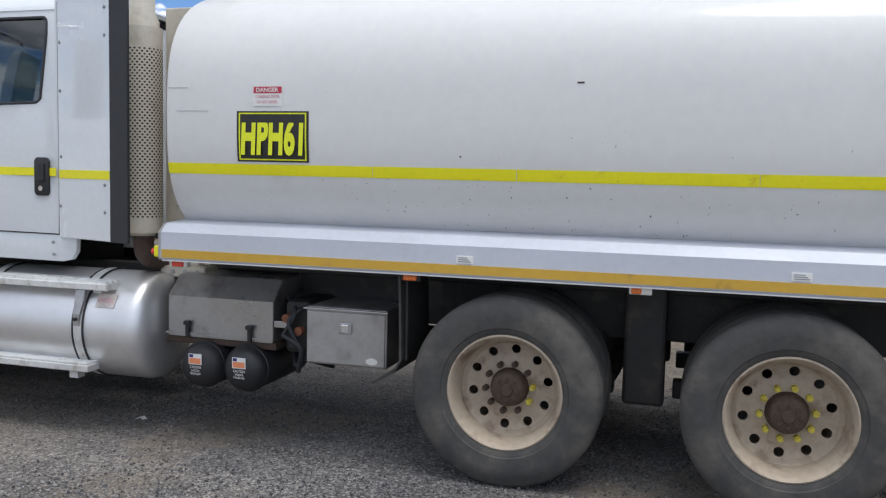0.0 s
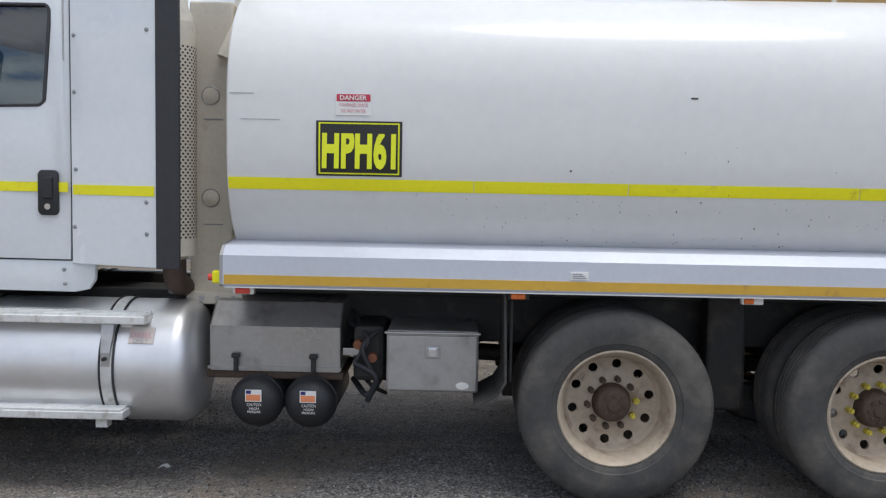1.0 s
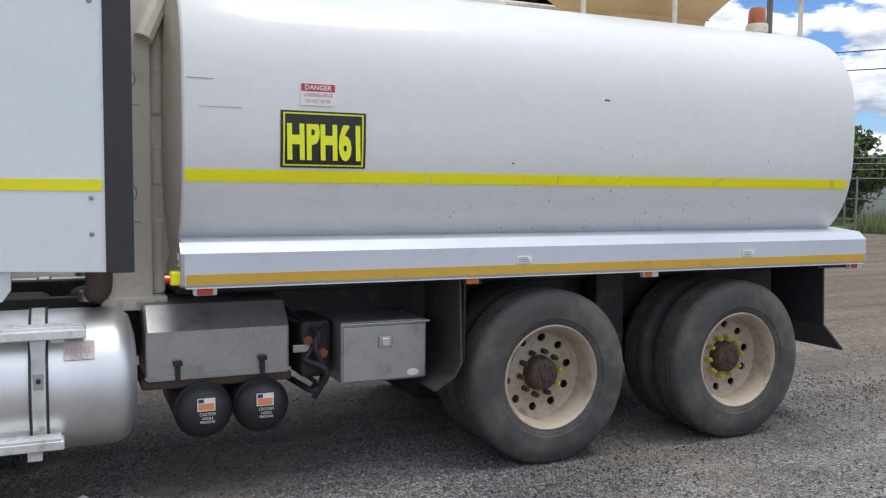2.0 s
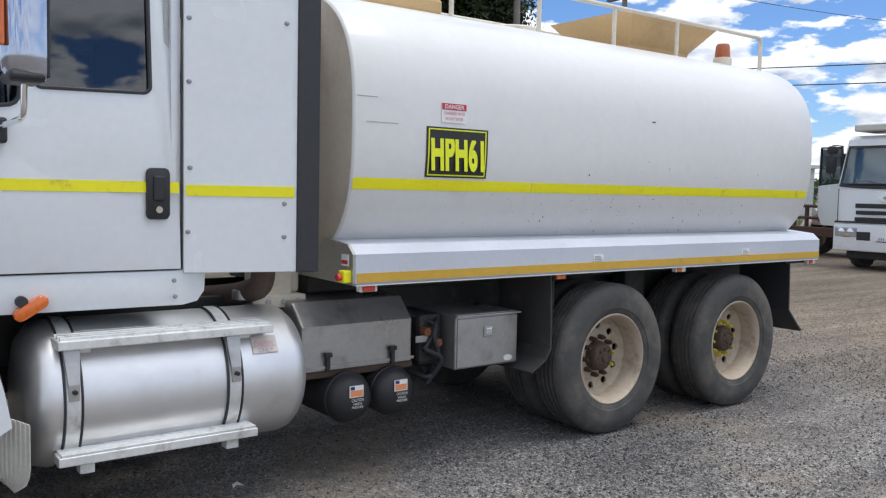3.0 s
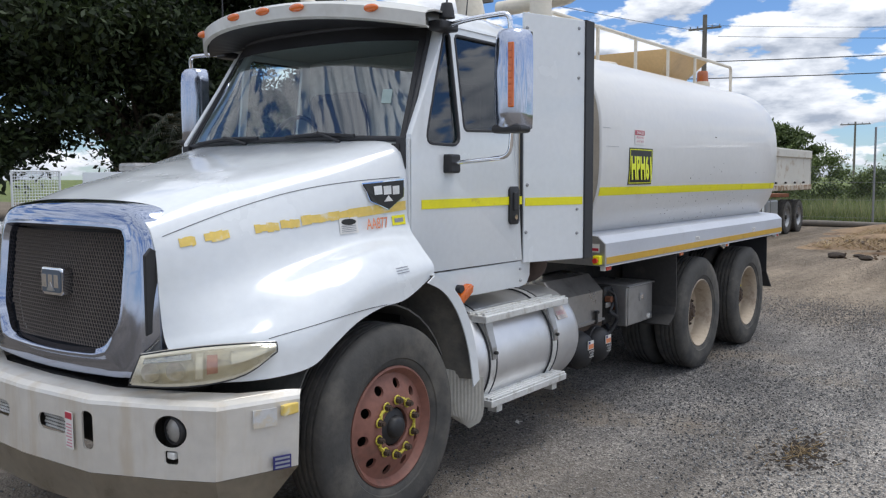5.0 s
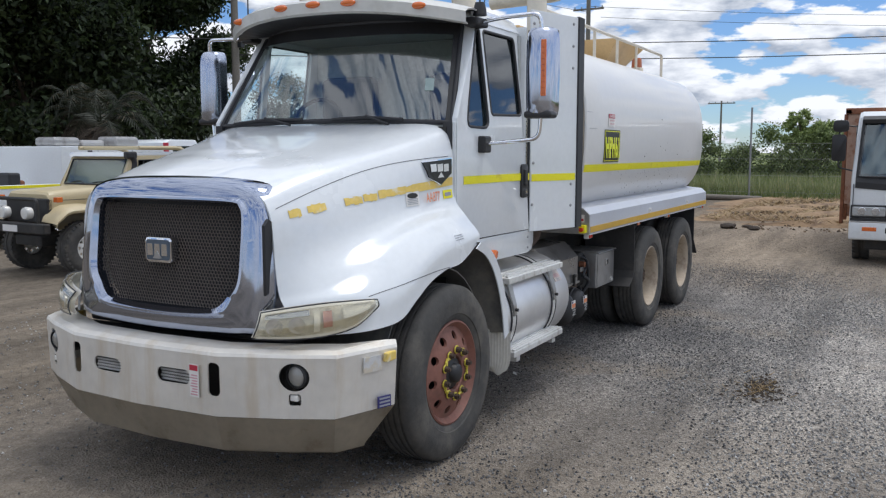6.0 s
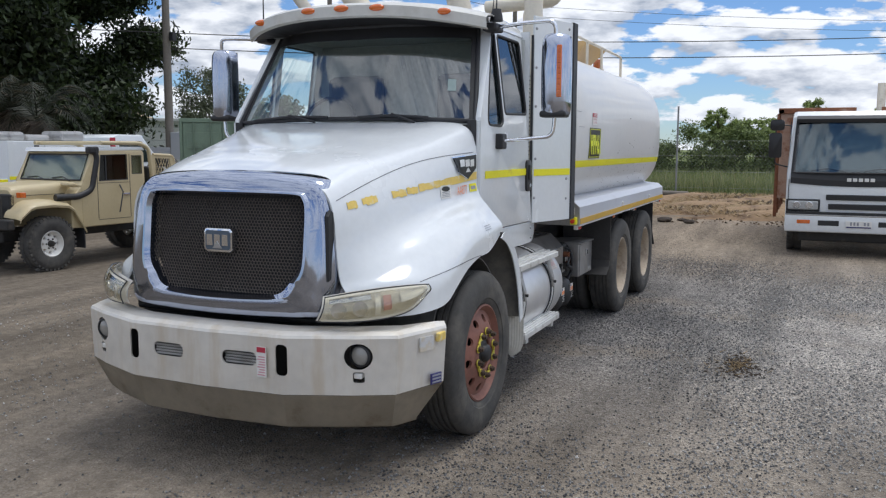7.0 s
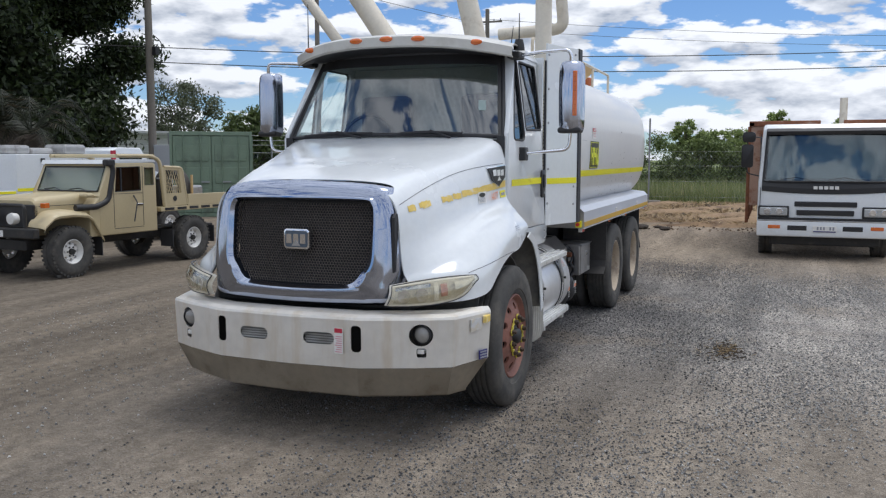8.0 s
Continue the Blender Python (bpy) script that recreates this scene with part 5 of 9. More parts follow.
# ---- front wheel arch liner, splash panel and white rear fender piece
for sd in (-1, 1):
    arc = [(0.60 * math.cos(radians(a)), 0.5 + 0.60 * math.sin(radians(a))) for a in range(25, 186, 10)]
    part("arch_liner", thicken(lofted([[(x, sd * y, z) for x, z in arc] for y in (0.45, 0.75, 1.02)]), 0.008), DUSTLINER, truck, "dark wheel arch liner", smooth=50)
    arc = [(0.31, 1.22), (0.435, 1.165), (0.54, 1.07), (0.622, 0.94), (0.68, 0.785), (0.717, 0.60)]
    arc = [smoothed([(i, *p) for i, p in enumerate(arc)], k / 4) for k in range(21)]
    fe = part("rear_fender_piece", thicken(lofted([[(x, sd * 1.15, z) for x, z in arc], [(x - 0.052, sd * 1.145, z - 0.034) for x, z in arc]]), 0.008), WHITE, truck, "white rear edge of the fender", smooth=60)
    part("fender_web", thicken(lofted([[(x, sd * 1.143, z) for x, z in arc], [(x - 0.10, sd * 0.80, z) for x, z in arc]]), 0.006), DUSTLINER, fe, "dusty inner web", smooth=60)
    part("fender_skirt", thicken(lofted([[(x, sd * 1.148, z) for x, z in arc], [(x + 0.012, sd * 1.06, z + 0.004) for x, z in arc]]), 0.006), WHITE, fe, smooth=60)
    rows = []
    for k in range(9):
        q = k / 8
        cut_in = 0.0 if q < 0.6 else 0.07 * (1 - math.sqrt(max(0, 1 - ((q - 0.6) / 0.4) ** 2)))
        rows.append([(0.622 + cut_in + (0.165 - 1.7 * cut_in) * i / 44, sd * (0.975 + 0.72 * cut_in + (0.155 - 1.7 * cut_in) * i / 44 + 0.006 * (i // 2 % 2)), 0.655 - 0.06 * i / 44 * (1 - q) - (0.30 + 0.055 * i / 44) * q) for i in range(45)])
    gd = part("splash_guard", thicken(lofted(rows), 0.006), surface("pale_ribbed_rubber", (0.50, 0.48, 0.43), 0.7, vary=0.15, dirt=(0.34, 0.31, 0.26), dirt_at=(0.5, 0.75), dirt_scale=6), truck, "pale ribbed rubber splash guard with a rounded end")

# ---- cab
def tumble(bm, s):
    for v in bm.verts:
        if v.co.z > 1.93:
            v.co.y -= s * 0.13 * (v.co.z - 1.93)
    return bm


DOOR = [(0.355, 1.39), (0.495, 1.205), (1.474, 1.198), (1.478, 2.50), (1.44, 2.585), (0.86, 2.585), (0.76, 2.55), (0.362, 1.95)]
VENT = [(0.478, 1.905), (0.795, 1.900), (0.802, 2.53), (0.755, 2.53), (0.62, 2.24), (0.55, 2.08)]
PANE = [(0.850, 2.005), (0.87, 1.988), (1.315, 2.0), (1.338, 2.02), (1.345, 2.505), (1.325, 2.53), (0.87, 2.53), (0.852, 2.51)]
VENT, PANE = [[tuple(p) for p in bent([(*a, 0) for a in pts[k:] + pts[:k + 1]], rad, 4)] for pts, rad, k in ((VENT, 0.07, 5), (PANE, 0.03, 7))]
VENT, PANE = [p[:2] for p in VENT[:-1]], [p[:2] for p in PANE[:-1]]
for sd in (-1, 1):
    y0, y1 = (-0.962, -0.925) if sd < 0 else (0.925, 0.962)
    cutter = prismed(VENT, -2, 2)
    prism(cutter, PANE, -2, 2)
    dr = part("door", tumble(carve(prismed(DOOR, y0, y1, "y", 0.004), cutter), sd), WHITE, truck, "white cab door with dark windows", smooth=30)
    for pts, nm in ((VENT, "vent_pane"), (PANE, "door_pane")):
        bm = tumble(prismed(pts, sd * 0.945 - 0.003, sd * 0.945 + 0.003), sd)
        pane = part(nm, bm, DARKGLASS if sd < 0 else CLEARGLASS, dr, "dark tinted side glass" if sd < 0 else "clear side glass")
        pane.visible_shadow = False
        ed = [Vector((x, sd * 0.958 - (sd * 0.13 * (z - 1.93) if z > 1.93 else 0), z)) for x, z in pts]
        part("window_seal", tubed(ed, 0.010, 6, closed=True), RUBBER, dr)
    part("reflective_stripe", boxed(0.44, 1.465, sd * 0.9635 - 0.0012, sd * 0.9635 + 0.0012, 1.552, 1.602), YELLOW, dr, "yellow reflective stripe")
    hd = part("door_handle", prismed(rounded(1.312, 1.418, 1.43, 1.665, 0.022), sd * 0.967 - 0.008, sd * 0.967 + 0.008, "y", 0.006), PLASTIC, dr, "black recessed door handle", smooth=40)
    hb = boxed(1.340, 1.392, sd * 0.98 - 0.008, sd * 0.98 + 0.008, 1.515, 1.63, 0.008)
    part("pull", hb, PLASTIC, hd)
    part("lock", rodded((1.366, sd * 0.972, 1.475), (1.366, sd * 0.986, 1.475), 0.016, 14), CHROME, hd)
    part("sill_panel", prismed([(0.53, 1.03), (1.49, 1.025), (1.56, 1.04), (1.595, 1.09), (1.60, 1.190), (0.50, 1.196)], sd * 0.928 - 0.02, sd * 0.928 + 0.02, "y", 0.008), WHITE, truck, "white sill panel below the door", smooth=30)
    part("cowl_gap", boxed(0.335, 0.36, sd * 0.905 - 0.03, sd * 0.905 + 0.03, 1.35, 1.93), RUBBER, truck)
    part("cowl_strip", boxed(0.343, 0.353, sd * 0.945 - 0.012, sd * 0.945 + 0.012, 1.38, 1.93, 0.004), WHITE, truck)
    tilt = Matrix.Translation((0.825, sd * 0.968, 1.055)) @ Matrix.Rotation(radians(-32), 4, "Y")
    bm = prismed(rounded(-0.075, 0.075, -0.026, 0.026, 0.022), -0.022, 0.022, "y", 0.008)
    bmesh.ops.transform(bm, matrix=tilt, verts=bm.verts)
    mk = part("side_marker", bm, AMBER, truck, "amber side marker on a round rubber mount", smooth=40)
    part("mount", rodded((0.79, sd * 0.93, 1.085), (0.79, sd * 0.98, 1.085), 0.024, 14), RUBBER, mk, "black round rubber mount")
    # side fairing behind the door, flaring outwards to a rubber edge
    def flared(bm):
        for v in bm.verts:
            v.co.y += sd * 0.32 * max(0.0, min(v.co.x, 1.99) - 1.486)
        return bm
    fr = part("side_fairing", flared(boxed(1.486, 1.99, sd * 0.957 - 0.008, sd * 0.957 + 0.008, 1.178, 2.745, 0.004)), WHITE, truck, "white riveted side fairing behind the door")
    part("edge_rubber", flared(boxed(1.986, 2.105, sd * 0.962 - 0.014, sd * 0.962 + 0.014, 1.175, 2.75, 0.004)), RUBBER, fr, "black rubber edge strip")
    part("reflective_stripe", flared(boxed(1.495, 1.975, sd * 0.967 - 0.0012, sd * 0.967 + 0.0012, 1.540, 1.592)), YELLOW, fr, "yellow reflective stripe")
    for x, z in ((1.508, 2.65), (1.508, 2.36), (1.508, 2.07), (1.512, 1.672), (1.503, 1.372), (1.935, 2.69), (1.935, 2.53), (1.935, 2.37), (1.93, 1.51), (1.93, 1.35)):
        part("rivet", flared(lathed([(0.0, sd * 0.972), (0.008, sd * 0.971), (0.0115, sd * 0.967), (0.0115, sd * 0.963), (0.0, sd * 0.962)], "y", 10, False, (x, 0, z))), GALV, fr)
    part("panel_joint", boxed(1.4785, 1.4835, sd * 0.95 - 0.008, sd * 0.95 + 0.010, 1.2, 2.60), RUBBER, truck)
    for x, z in ((1.44, 1.145), (1.445, 1.07)):
        part("rivet", lathed([(0.0, sd * 0.974), (0.008, sd * 0.973), (0.011, sd * 0.969), (0.011, sd * 0.964), (0.0, sd * 0.963)], "y", 10, False, (x, 0, z)), GALV, truck)

# windscreen, pillars, roof, visor
def screen(u, t, off=0.0):
    """u from -1 to 1 across, t from 0 at the cowl to 1 at the roof."""
    y = u * (0.915 - 0.125 * t)
    x = (0.285 + 0.205 * t) + 0.095 * abs(u) ** 2.6 + 0.175 * t * abs(u) ** 3.6
    z = 1.945 + 0.635 * t - 0.02 * abs(u) ** 2 * (1 - t)
    return (x - off, y, z)


ws = part("windscreen", lofted([[screen(-1 + 2 * i / 28, k / 6) for i in range(29)] for k in range(7)]), GLASS, truck, "wide curved windscreen reflecting clouds", smooth=60)
ws.visible_shadow = False
per = [Vector(screen(-1 + 2 * i / 28, 0, 0.004)) for i in range(29)] + [Vector(screen(1, k / 6, 0.004)) for k in range(1, 7)] + [Vector(screen(1 - 2 * i / 28, 1, 0.004)) for i in range(1, 29)] + [Vector(screen(-1, 1 - k / 6, 0.004)) for k in range(1, 6)]
part("screen_seal", tubed(per, 0.016, 8, closed=True), RUBBER, ws, "black windscreen seal", smooth=60)
for sd in (-1, 1):
    part("screen_border", thicken(lofted([[screen(sd * (0.955 + 0.045 * i / 6), k / 6, 0.003) for i in range(7)] for k in range(7)]), 0.002), PLASTIC, ws, "black printed border of the glass", smooth=60)
# black strip stands in for the visor's shadow and reflection on the glass
part("visor_shade_strip", thicken(lofted([[screen(-1 + 2 * i / 28, t, 0.003) for i in range(29)] for t in (0.86, 0.93, 1.0)]), 0.002), PLASTIC, ws, "black strip painting the visor's shade across the windscreen top", smooth=60)
head = [-1 + i / 14 for i in range(29)]
part("screen_header", thicken(lofted([[screen(u, 0.99, -0.004) for u in head], [(screen(u, 1.0)[0] + 0.03, u * 0.79, 2.64 - 0.03 * u * u) for u in head], [(screen(u, 1.0)[0] + 0.06, u * 0.78, 2.70 - 0.07 * u * u) for u in head]]), 0.006), PLASTIC, truck, "black header over the windscreen", smooth=50)
for sd in (-1, 1):
    rows = []
    for k in range(7):
        t = k / 6
        p = Vector(screen(sd, t, -0.004))
        q = Vector((0.375 + 0.385 * t, sd * (0.957 - 0.085 * t), 1.935 + 0.64 * t))
        rows.append([p, p + Vector((-0.006, sd * 0.022, 0)), q, q + Vector((0.05, -sd * 0.03, 0)), p + Vector((0.06, -sd * 0.02, 0))])
    part("pillar", lofted(rows, True, True), WHITE, truck, "white windscreen pillar", smooth=30)
rows = []
for x, dz, dy in ((0.66, -0.075, 0.03), (0.70, -0.03, 0.01), (0.80, 0.0, 0.0), (1.2, 0.01, 0), (1.46, 0.0, 0), (1.52, -0.03, 0.02)):
    half = [(0.0, 2.735 + dz), (0.35, 2.73 + dz), (0.62, 2.715 + dz), (0.80 - dy, 2.675 + dz), (0.868 - dy, 2.61), (0.885 - dy, 2.575)]
    half = [smoothed([(i, *p) for i, p in enumerate(half)], k / 3) for k in range(16)]
    rows.append([(x, -y, z) for y, z in half[::-1]] + [(x, y, z) for y, z in half[1:]])
part("roof", thicken(lofted(rows), 0.03), WHITE, truck, "white cab roof", smooth=50)
def visor_lip(a):
    return 0.165 + 0.36 * a ** 2.5


rows = []
for t in (0.0, 0.35, 0.7, 0.93, 1.0, 1.0, 0.93):
    rows.append([])
for i in range(33):
    u = -1 + 2 * i / 32
    a = abs(u)
    lip = visor_lip(a)
    y = u * 0.93
    top0, top1 = 2.725 - 0.10 * a ** 3.5, 2.690 - 0.070 * a ** 2.4
    prof = [(0.80, top0), (lip + 0.7 * (0.80 - lip), top0 + 0.005), (lip + 0.36 * (0.80 - lip), (top0 + top1) / 2 + 0.012), (lip + 0.03, top1), (lip, top1 - 0.018), (lip + 0.004, top1 - 0.085), (lip + 0.03, top1 - 0.095)]
    for r, (x, z) in zip(rows, prof):
        r.append((x, y, z))
vis = part("sun_visor", thicken(lofted(rows), 0.010), DUSTYWHITE, truck, "white outer sun visor with amber marker lamps", smooth=45)
part("visor_underside", thicken(lofted([[(visor_lip(abs(u)) + 0.035, u * 0.915, 2.606 - 0.07 * abs(u) ** 2.4) for u in [-1 + i / 12 for i in range(25)]], [(0.66, u * 0.86, 2.585 - 0.02 * abs(u)) for u in [-1 + i / 12 for i in range(25)]]]), 0.006), PLASTIC, vis, "black underside of the visor")
for y, z, tilt in ((-0.05, 2.655, 0), (0.205, 2.653, 0), (-0.30, 2.650, 0), (-0.70, 2.625, 0), (0.69, 2.625, 0)):
    x = visor_lip(abs(y) / 0.93)
    bm = bmesh.new()
    bmesh.ops.create_uvsphere(bm, u_segments=18, v_segments=10, radius=1.0, matrix=pose(x, y, z) @ Matrix.Diagonal((0.022, 0.055, 0.022, 1)))
    part("marker_lamp", bm, AMBER, vis, "amber oval roof marker lamp", smooth=60)
# inner cab
part("cab_back", boxed(1.44, 1.48, -0.93, 0.93, 1.2, 2.62), WHITE, truck)
part("back_lining", boxed(1.415, 1.438, -0.90, 0.90, 1.25, 2.56), LINING, truck, "grey cab lining")
part("headliner", prismed([(0.60, 2.565), (0.60, 2.585), (1.43, 2.60), (1.43, 2.57)], -0.84, 0.84), LINING, truck, "grey roof lining")
part("cab_floor", boxed(0.36, 1.46, -0.93, 0.93, 1.15, 1.2), CHASSIS, truck)
part("firewall", boxed(0.33, 0.40, -0.9, 0.9, 0.95, 1.9), CHASSIS, truck)
part("dashboard", prismed([(0.38, 1.60), (0.38, 1.90), (0.52, 1.935), (0.72, 1.90), (0.78, 1.70)], -0.88, 0.88, "y", 0.02), DASH, truck)
for sd in (-1, 1):
    part("seat_cushion", boxed(0.95, 1.4, sd * 0.48 - 0.25, sd * 0.48 + 0.25, 1.45, 1.62, 0.04), SEAT, truck)
    part("seat_back", boxed(1.26, 1.40, sd * 0.48 - 0.24, sd * 0.48 + 0.24, 1.6, 2.32, 0.05), SEAT, truck)
part("steering_wheel", tubed([(0.86 + 0.06 * math.sin(a), 0.46 + 0.22 * math.cos(a), 1.93 + 0.20 * math.sin(a)) for a in [2 * math.pi * i / 28 for i in range(28)]], 0.015, 8, closed=True), PLASTIC, truck, smooth=60)
part("steering_column", rodded((0.86, 0.46, 1.93), (0.7, 0.46, 1.75), 0.03, 10), PLASTIC, truck)
for y0, y1 in ((-0.62, -0.12), (0.12, 0.75)):
    wp = part("wiper", tubed([screen(y0 / 0.915, 0.02, 0.03), screen((y0 + y1) / 2 / 0.915, 0.035, 0.035), screen(y1 / 0.915, 0.015, 0.03)], 0.010, 6), RUBBER, truck, "black windscreen wiper")
    part("wiper_arm", tubed([screen(y0 / 0.915 + 0.1, -0.03, 0.03), screen((y0 + y1) / 2 / 0.915, 0.05, 0.045)], 0.009, 6), RUBBER, wp)
part("screen_sticker", thicken(lofted([[screen(u, t, 0.004) for u in (-0.86, -0.80)] for t in (0.30, 0.42)]), 0.001), surface("pale_green_sticker", (0.34, 0.44, 0.42), 0.3), ws, "small pale green sticker")

# mirrors
for sd in (-1, 1):
    bm = bmesh.new()
    rings = []
    for z, k in ((1.965, 0.72), (1.975, 0.86), (2.0, 0.97), (2.06, 1.0), (2.25, 1.02), (2.40, 1.0), (2.465, 0.95), (2.492, 0.82), (2.50, 0.68)):
        front = [(0.80 - 0.145 * k * math.sin(math.pi * i / 14) ** 0.62, 1.34 - 0.096 * k * math.cos(math.pi * i / 14)) for i in range(15)]
        rings.append([(x, sd * y, z) for x, y in front])
    loft(bm, rings, True, True)
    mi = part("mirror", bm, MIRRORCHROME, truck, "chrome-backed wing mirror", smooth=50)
    part("mirror_back", boxed(0.795, 0.815, sd * 1.34 - 0.088, sd * 1.34 + 0.088, 1.975, 2.49, 0.01), PLASTIC, mi)
    part("mirror_foot", boxed(0.67, 0.80, sd * 1.34 - 0.09, sd * 1.34 + 0.09, 1.955, 2.0, 0.018), PLASTIC, mi, "black mirror shell foot")
    if sd < 0:
        al = part("indicator_strip", boxed(0.648, 0.665, sd * 1.388 - 0.017, sd * 1.388 + 0.017, 2.085, 2.42, 0.006), AMBER, mi, "amber indicator strip")
    for k in range(9 if sd < 0 else 0):
        part("lens_rib", boxed(0.644, 0.650, sd * 1.388 - 0.012, sd * 1.388 + 0.012, 2.10 + 0.034 * k, 2.128 + 0.034 * k, 0.003), AMBER, al)
    part("mirror_arm", tubed(bent([(0.69, sd * 0.98, 1.80), (0.74, sd * 1.33, 1.83), (0.74, sd * 1.34, 1.98)], 0.06), 0.013, 8), CHROME, mi, "chrome mirror arm", smooth=60)
    part("mirror_arm", tubed(bent([(0.72, sd * 0.90, 2.555), (0.70, sd * 1.10, 2.575), (0.72, sd * 1.34, 2.585), (0.73, sd * 1.34, 2.47)], 0.06), 0.014, 8), CHROME, mi, smooth=60)
    part("arm_mount", boxed(0.64, 0.74, sd * 0.98 - 0.03, sd * 0.98 + 0.03, 1.745, 1.85, 0.012), PLASTIC, mi, "black arm mount")
    part("arm_mount", boxed(0.64, 0.80, sd * 0.905 - 0.05, sd * 0.905 + 0.05, 2.53, 2.585, 0.012), PLASTIC, mi)
an = part("antenna_base", lathed([(0.0, 2.68), (0.03, 2.68), (0.04, 2.64), (0.045, 2.60), (0, 2.60)], "z", 16, False, (0.72, -0.93, 0)), PLASTIC, truck, "black antenna base", smooth=40)
part("antenna_rod", rodded((0.72, -0.93, 2.66), (0.72, -0.93, 2.88), 0.006, 6, 0.003), PLASTIC, an)
part("antenna_rod", rodded((0.66, 0.90, 2.60), (0.66, 0.90, 3.05), 0.007, 6, 0.003), PLASTIC, truck, "thin black whip antenna")
part("antenna_rod", rodded((1.2, -0.72, 2.68), (1.2, -0.74, 2.86), 0.005, 6, 0.003), PLASTIC, truck)

# ================================================================ other vehicles
def small_wheel(parent, x, y, r=0.40, w=0.24, rim_mat=None, side=-1, rim_r=0.2, name="wheel"):
    """A road wheel with tyre, rim and hub, its face towards side * y."""
    wh = new(name)
    wh.parent = parent
    h = w / 2
    prof = [(rim_r, -h * 0.8), (rim_r + 0.03, -h * 0.98), (r * 0.8, -h), (r * 0.95, -h * 0.88), (r, -h * 0.7), (r, -h * 0.2), (r - 0.012, -h * 0.15), (r - 0.012, h * 0.15), (r, h * 0.2), (r, h * 0.7), (r * 0.95, h * 0.88), (r * 0.8, h), (rim_r, h * 0.8)]
    bm = lathed(prof, n=40)
    for k in range(36):
        a = 2 * math.pi * k / 36
        for s in (-1, 1):
            box(bm, -0.018, 0.018, s * h * 0.78 - 0.025, s * h * 0.78 + 0.025, r - 0.03, r + 0.004, m=Matrix.Rotation(a + (0.08 if s > 0 else 0), 4, "Y"))
    part("tyre", bm, TYRE, wh, smooth=40)
    rm = rim_mat or RIM
    rim = part("rim", carve(lathed([(rim_r + 0.006, -h * 0.78), (rim_r - 0.01, -h * 0.84), (rim_r - 0.03, -h * 0.55), (rim_r * 0.72, -h * 0.25), (rim_r * 0.5, -h * 0.45), (0.03, -h * 0.45), (0.03, -h * 0.25), (rim_r * 0.5, -h * 0.2), (rim_r * 0.75, 0.0), (rim_r - 0.01, 0)], n=36), hole_ring(8, rim_r * 0.66, rim_r * 0.12, -h, h)), rm, wh, smooth=35)
    part("hub", lathed([(0.0, -h * 0.85), (rim_r * 0.22, -h * 0.8), (rim_r * 0.26, -h * 0.4), (0.0, -h * 0.3)], n=18, closed=False), CHASSIS, rim, smooth=40)
    for k in range(6):
        a = 2 * math.pi * k / 6
        c = Vector((rim_r * 0.38 * math.cos(a), 0, rim_r * 0.38 * math.sin(a)))
        part("wheel_nut", rodded(c + Vector((0, -h * 0.55, 0)), c + Vector((0, -h * 0.4, 0)), 0.014, 6), CHASSIS, rim)
    wh.matrix_basis = Matrix.Translation((x, y, r)) @ (Matrix.Identity(4) if side < 0 else Matrix.Rotation(math.pi, 4, "Z"))
    return wh


GREYLENS = surface("clear_grey_lamp_lens", (0.46, 0.48, 0.49), 0.10, 0.3, vary=0.25, coat=1.0)


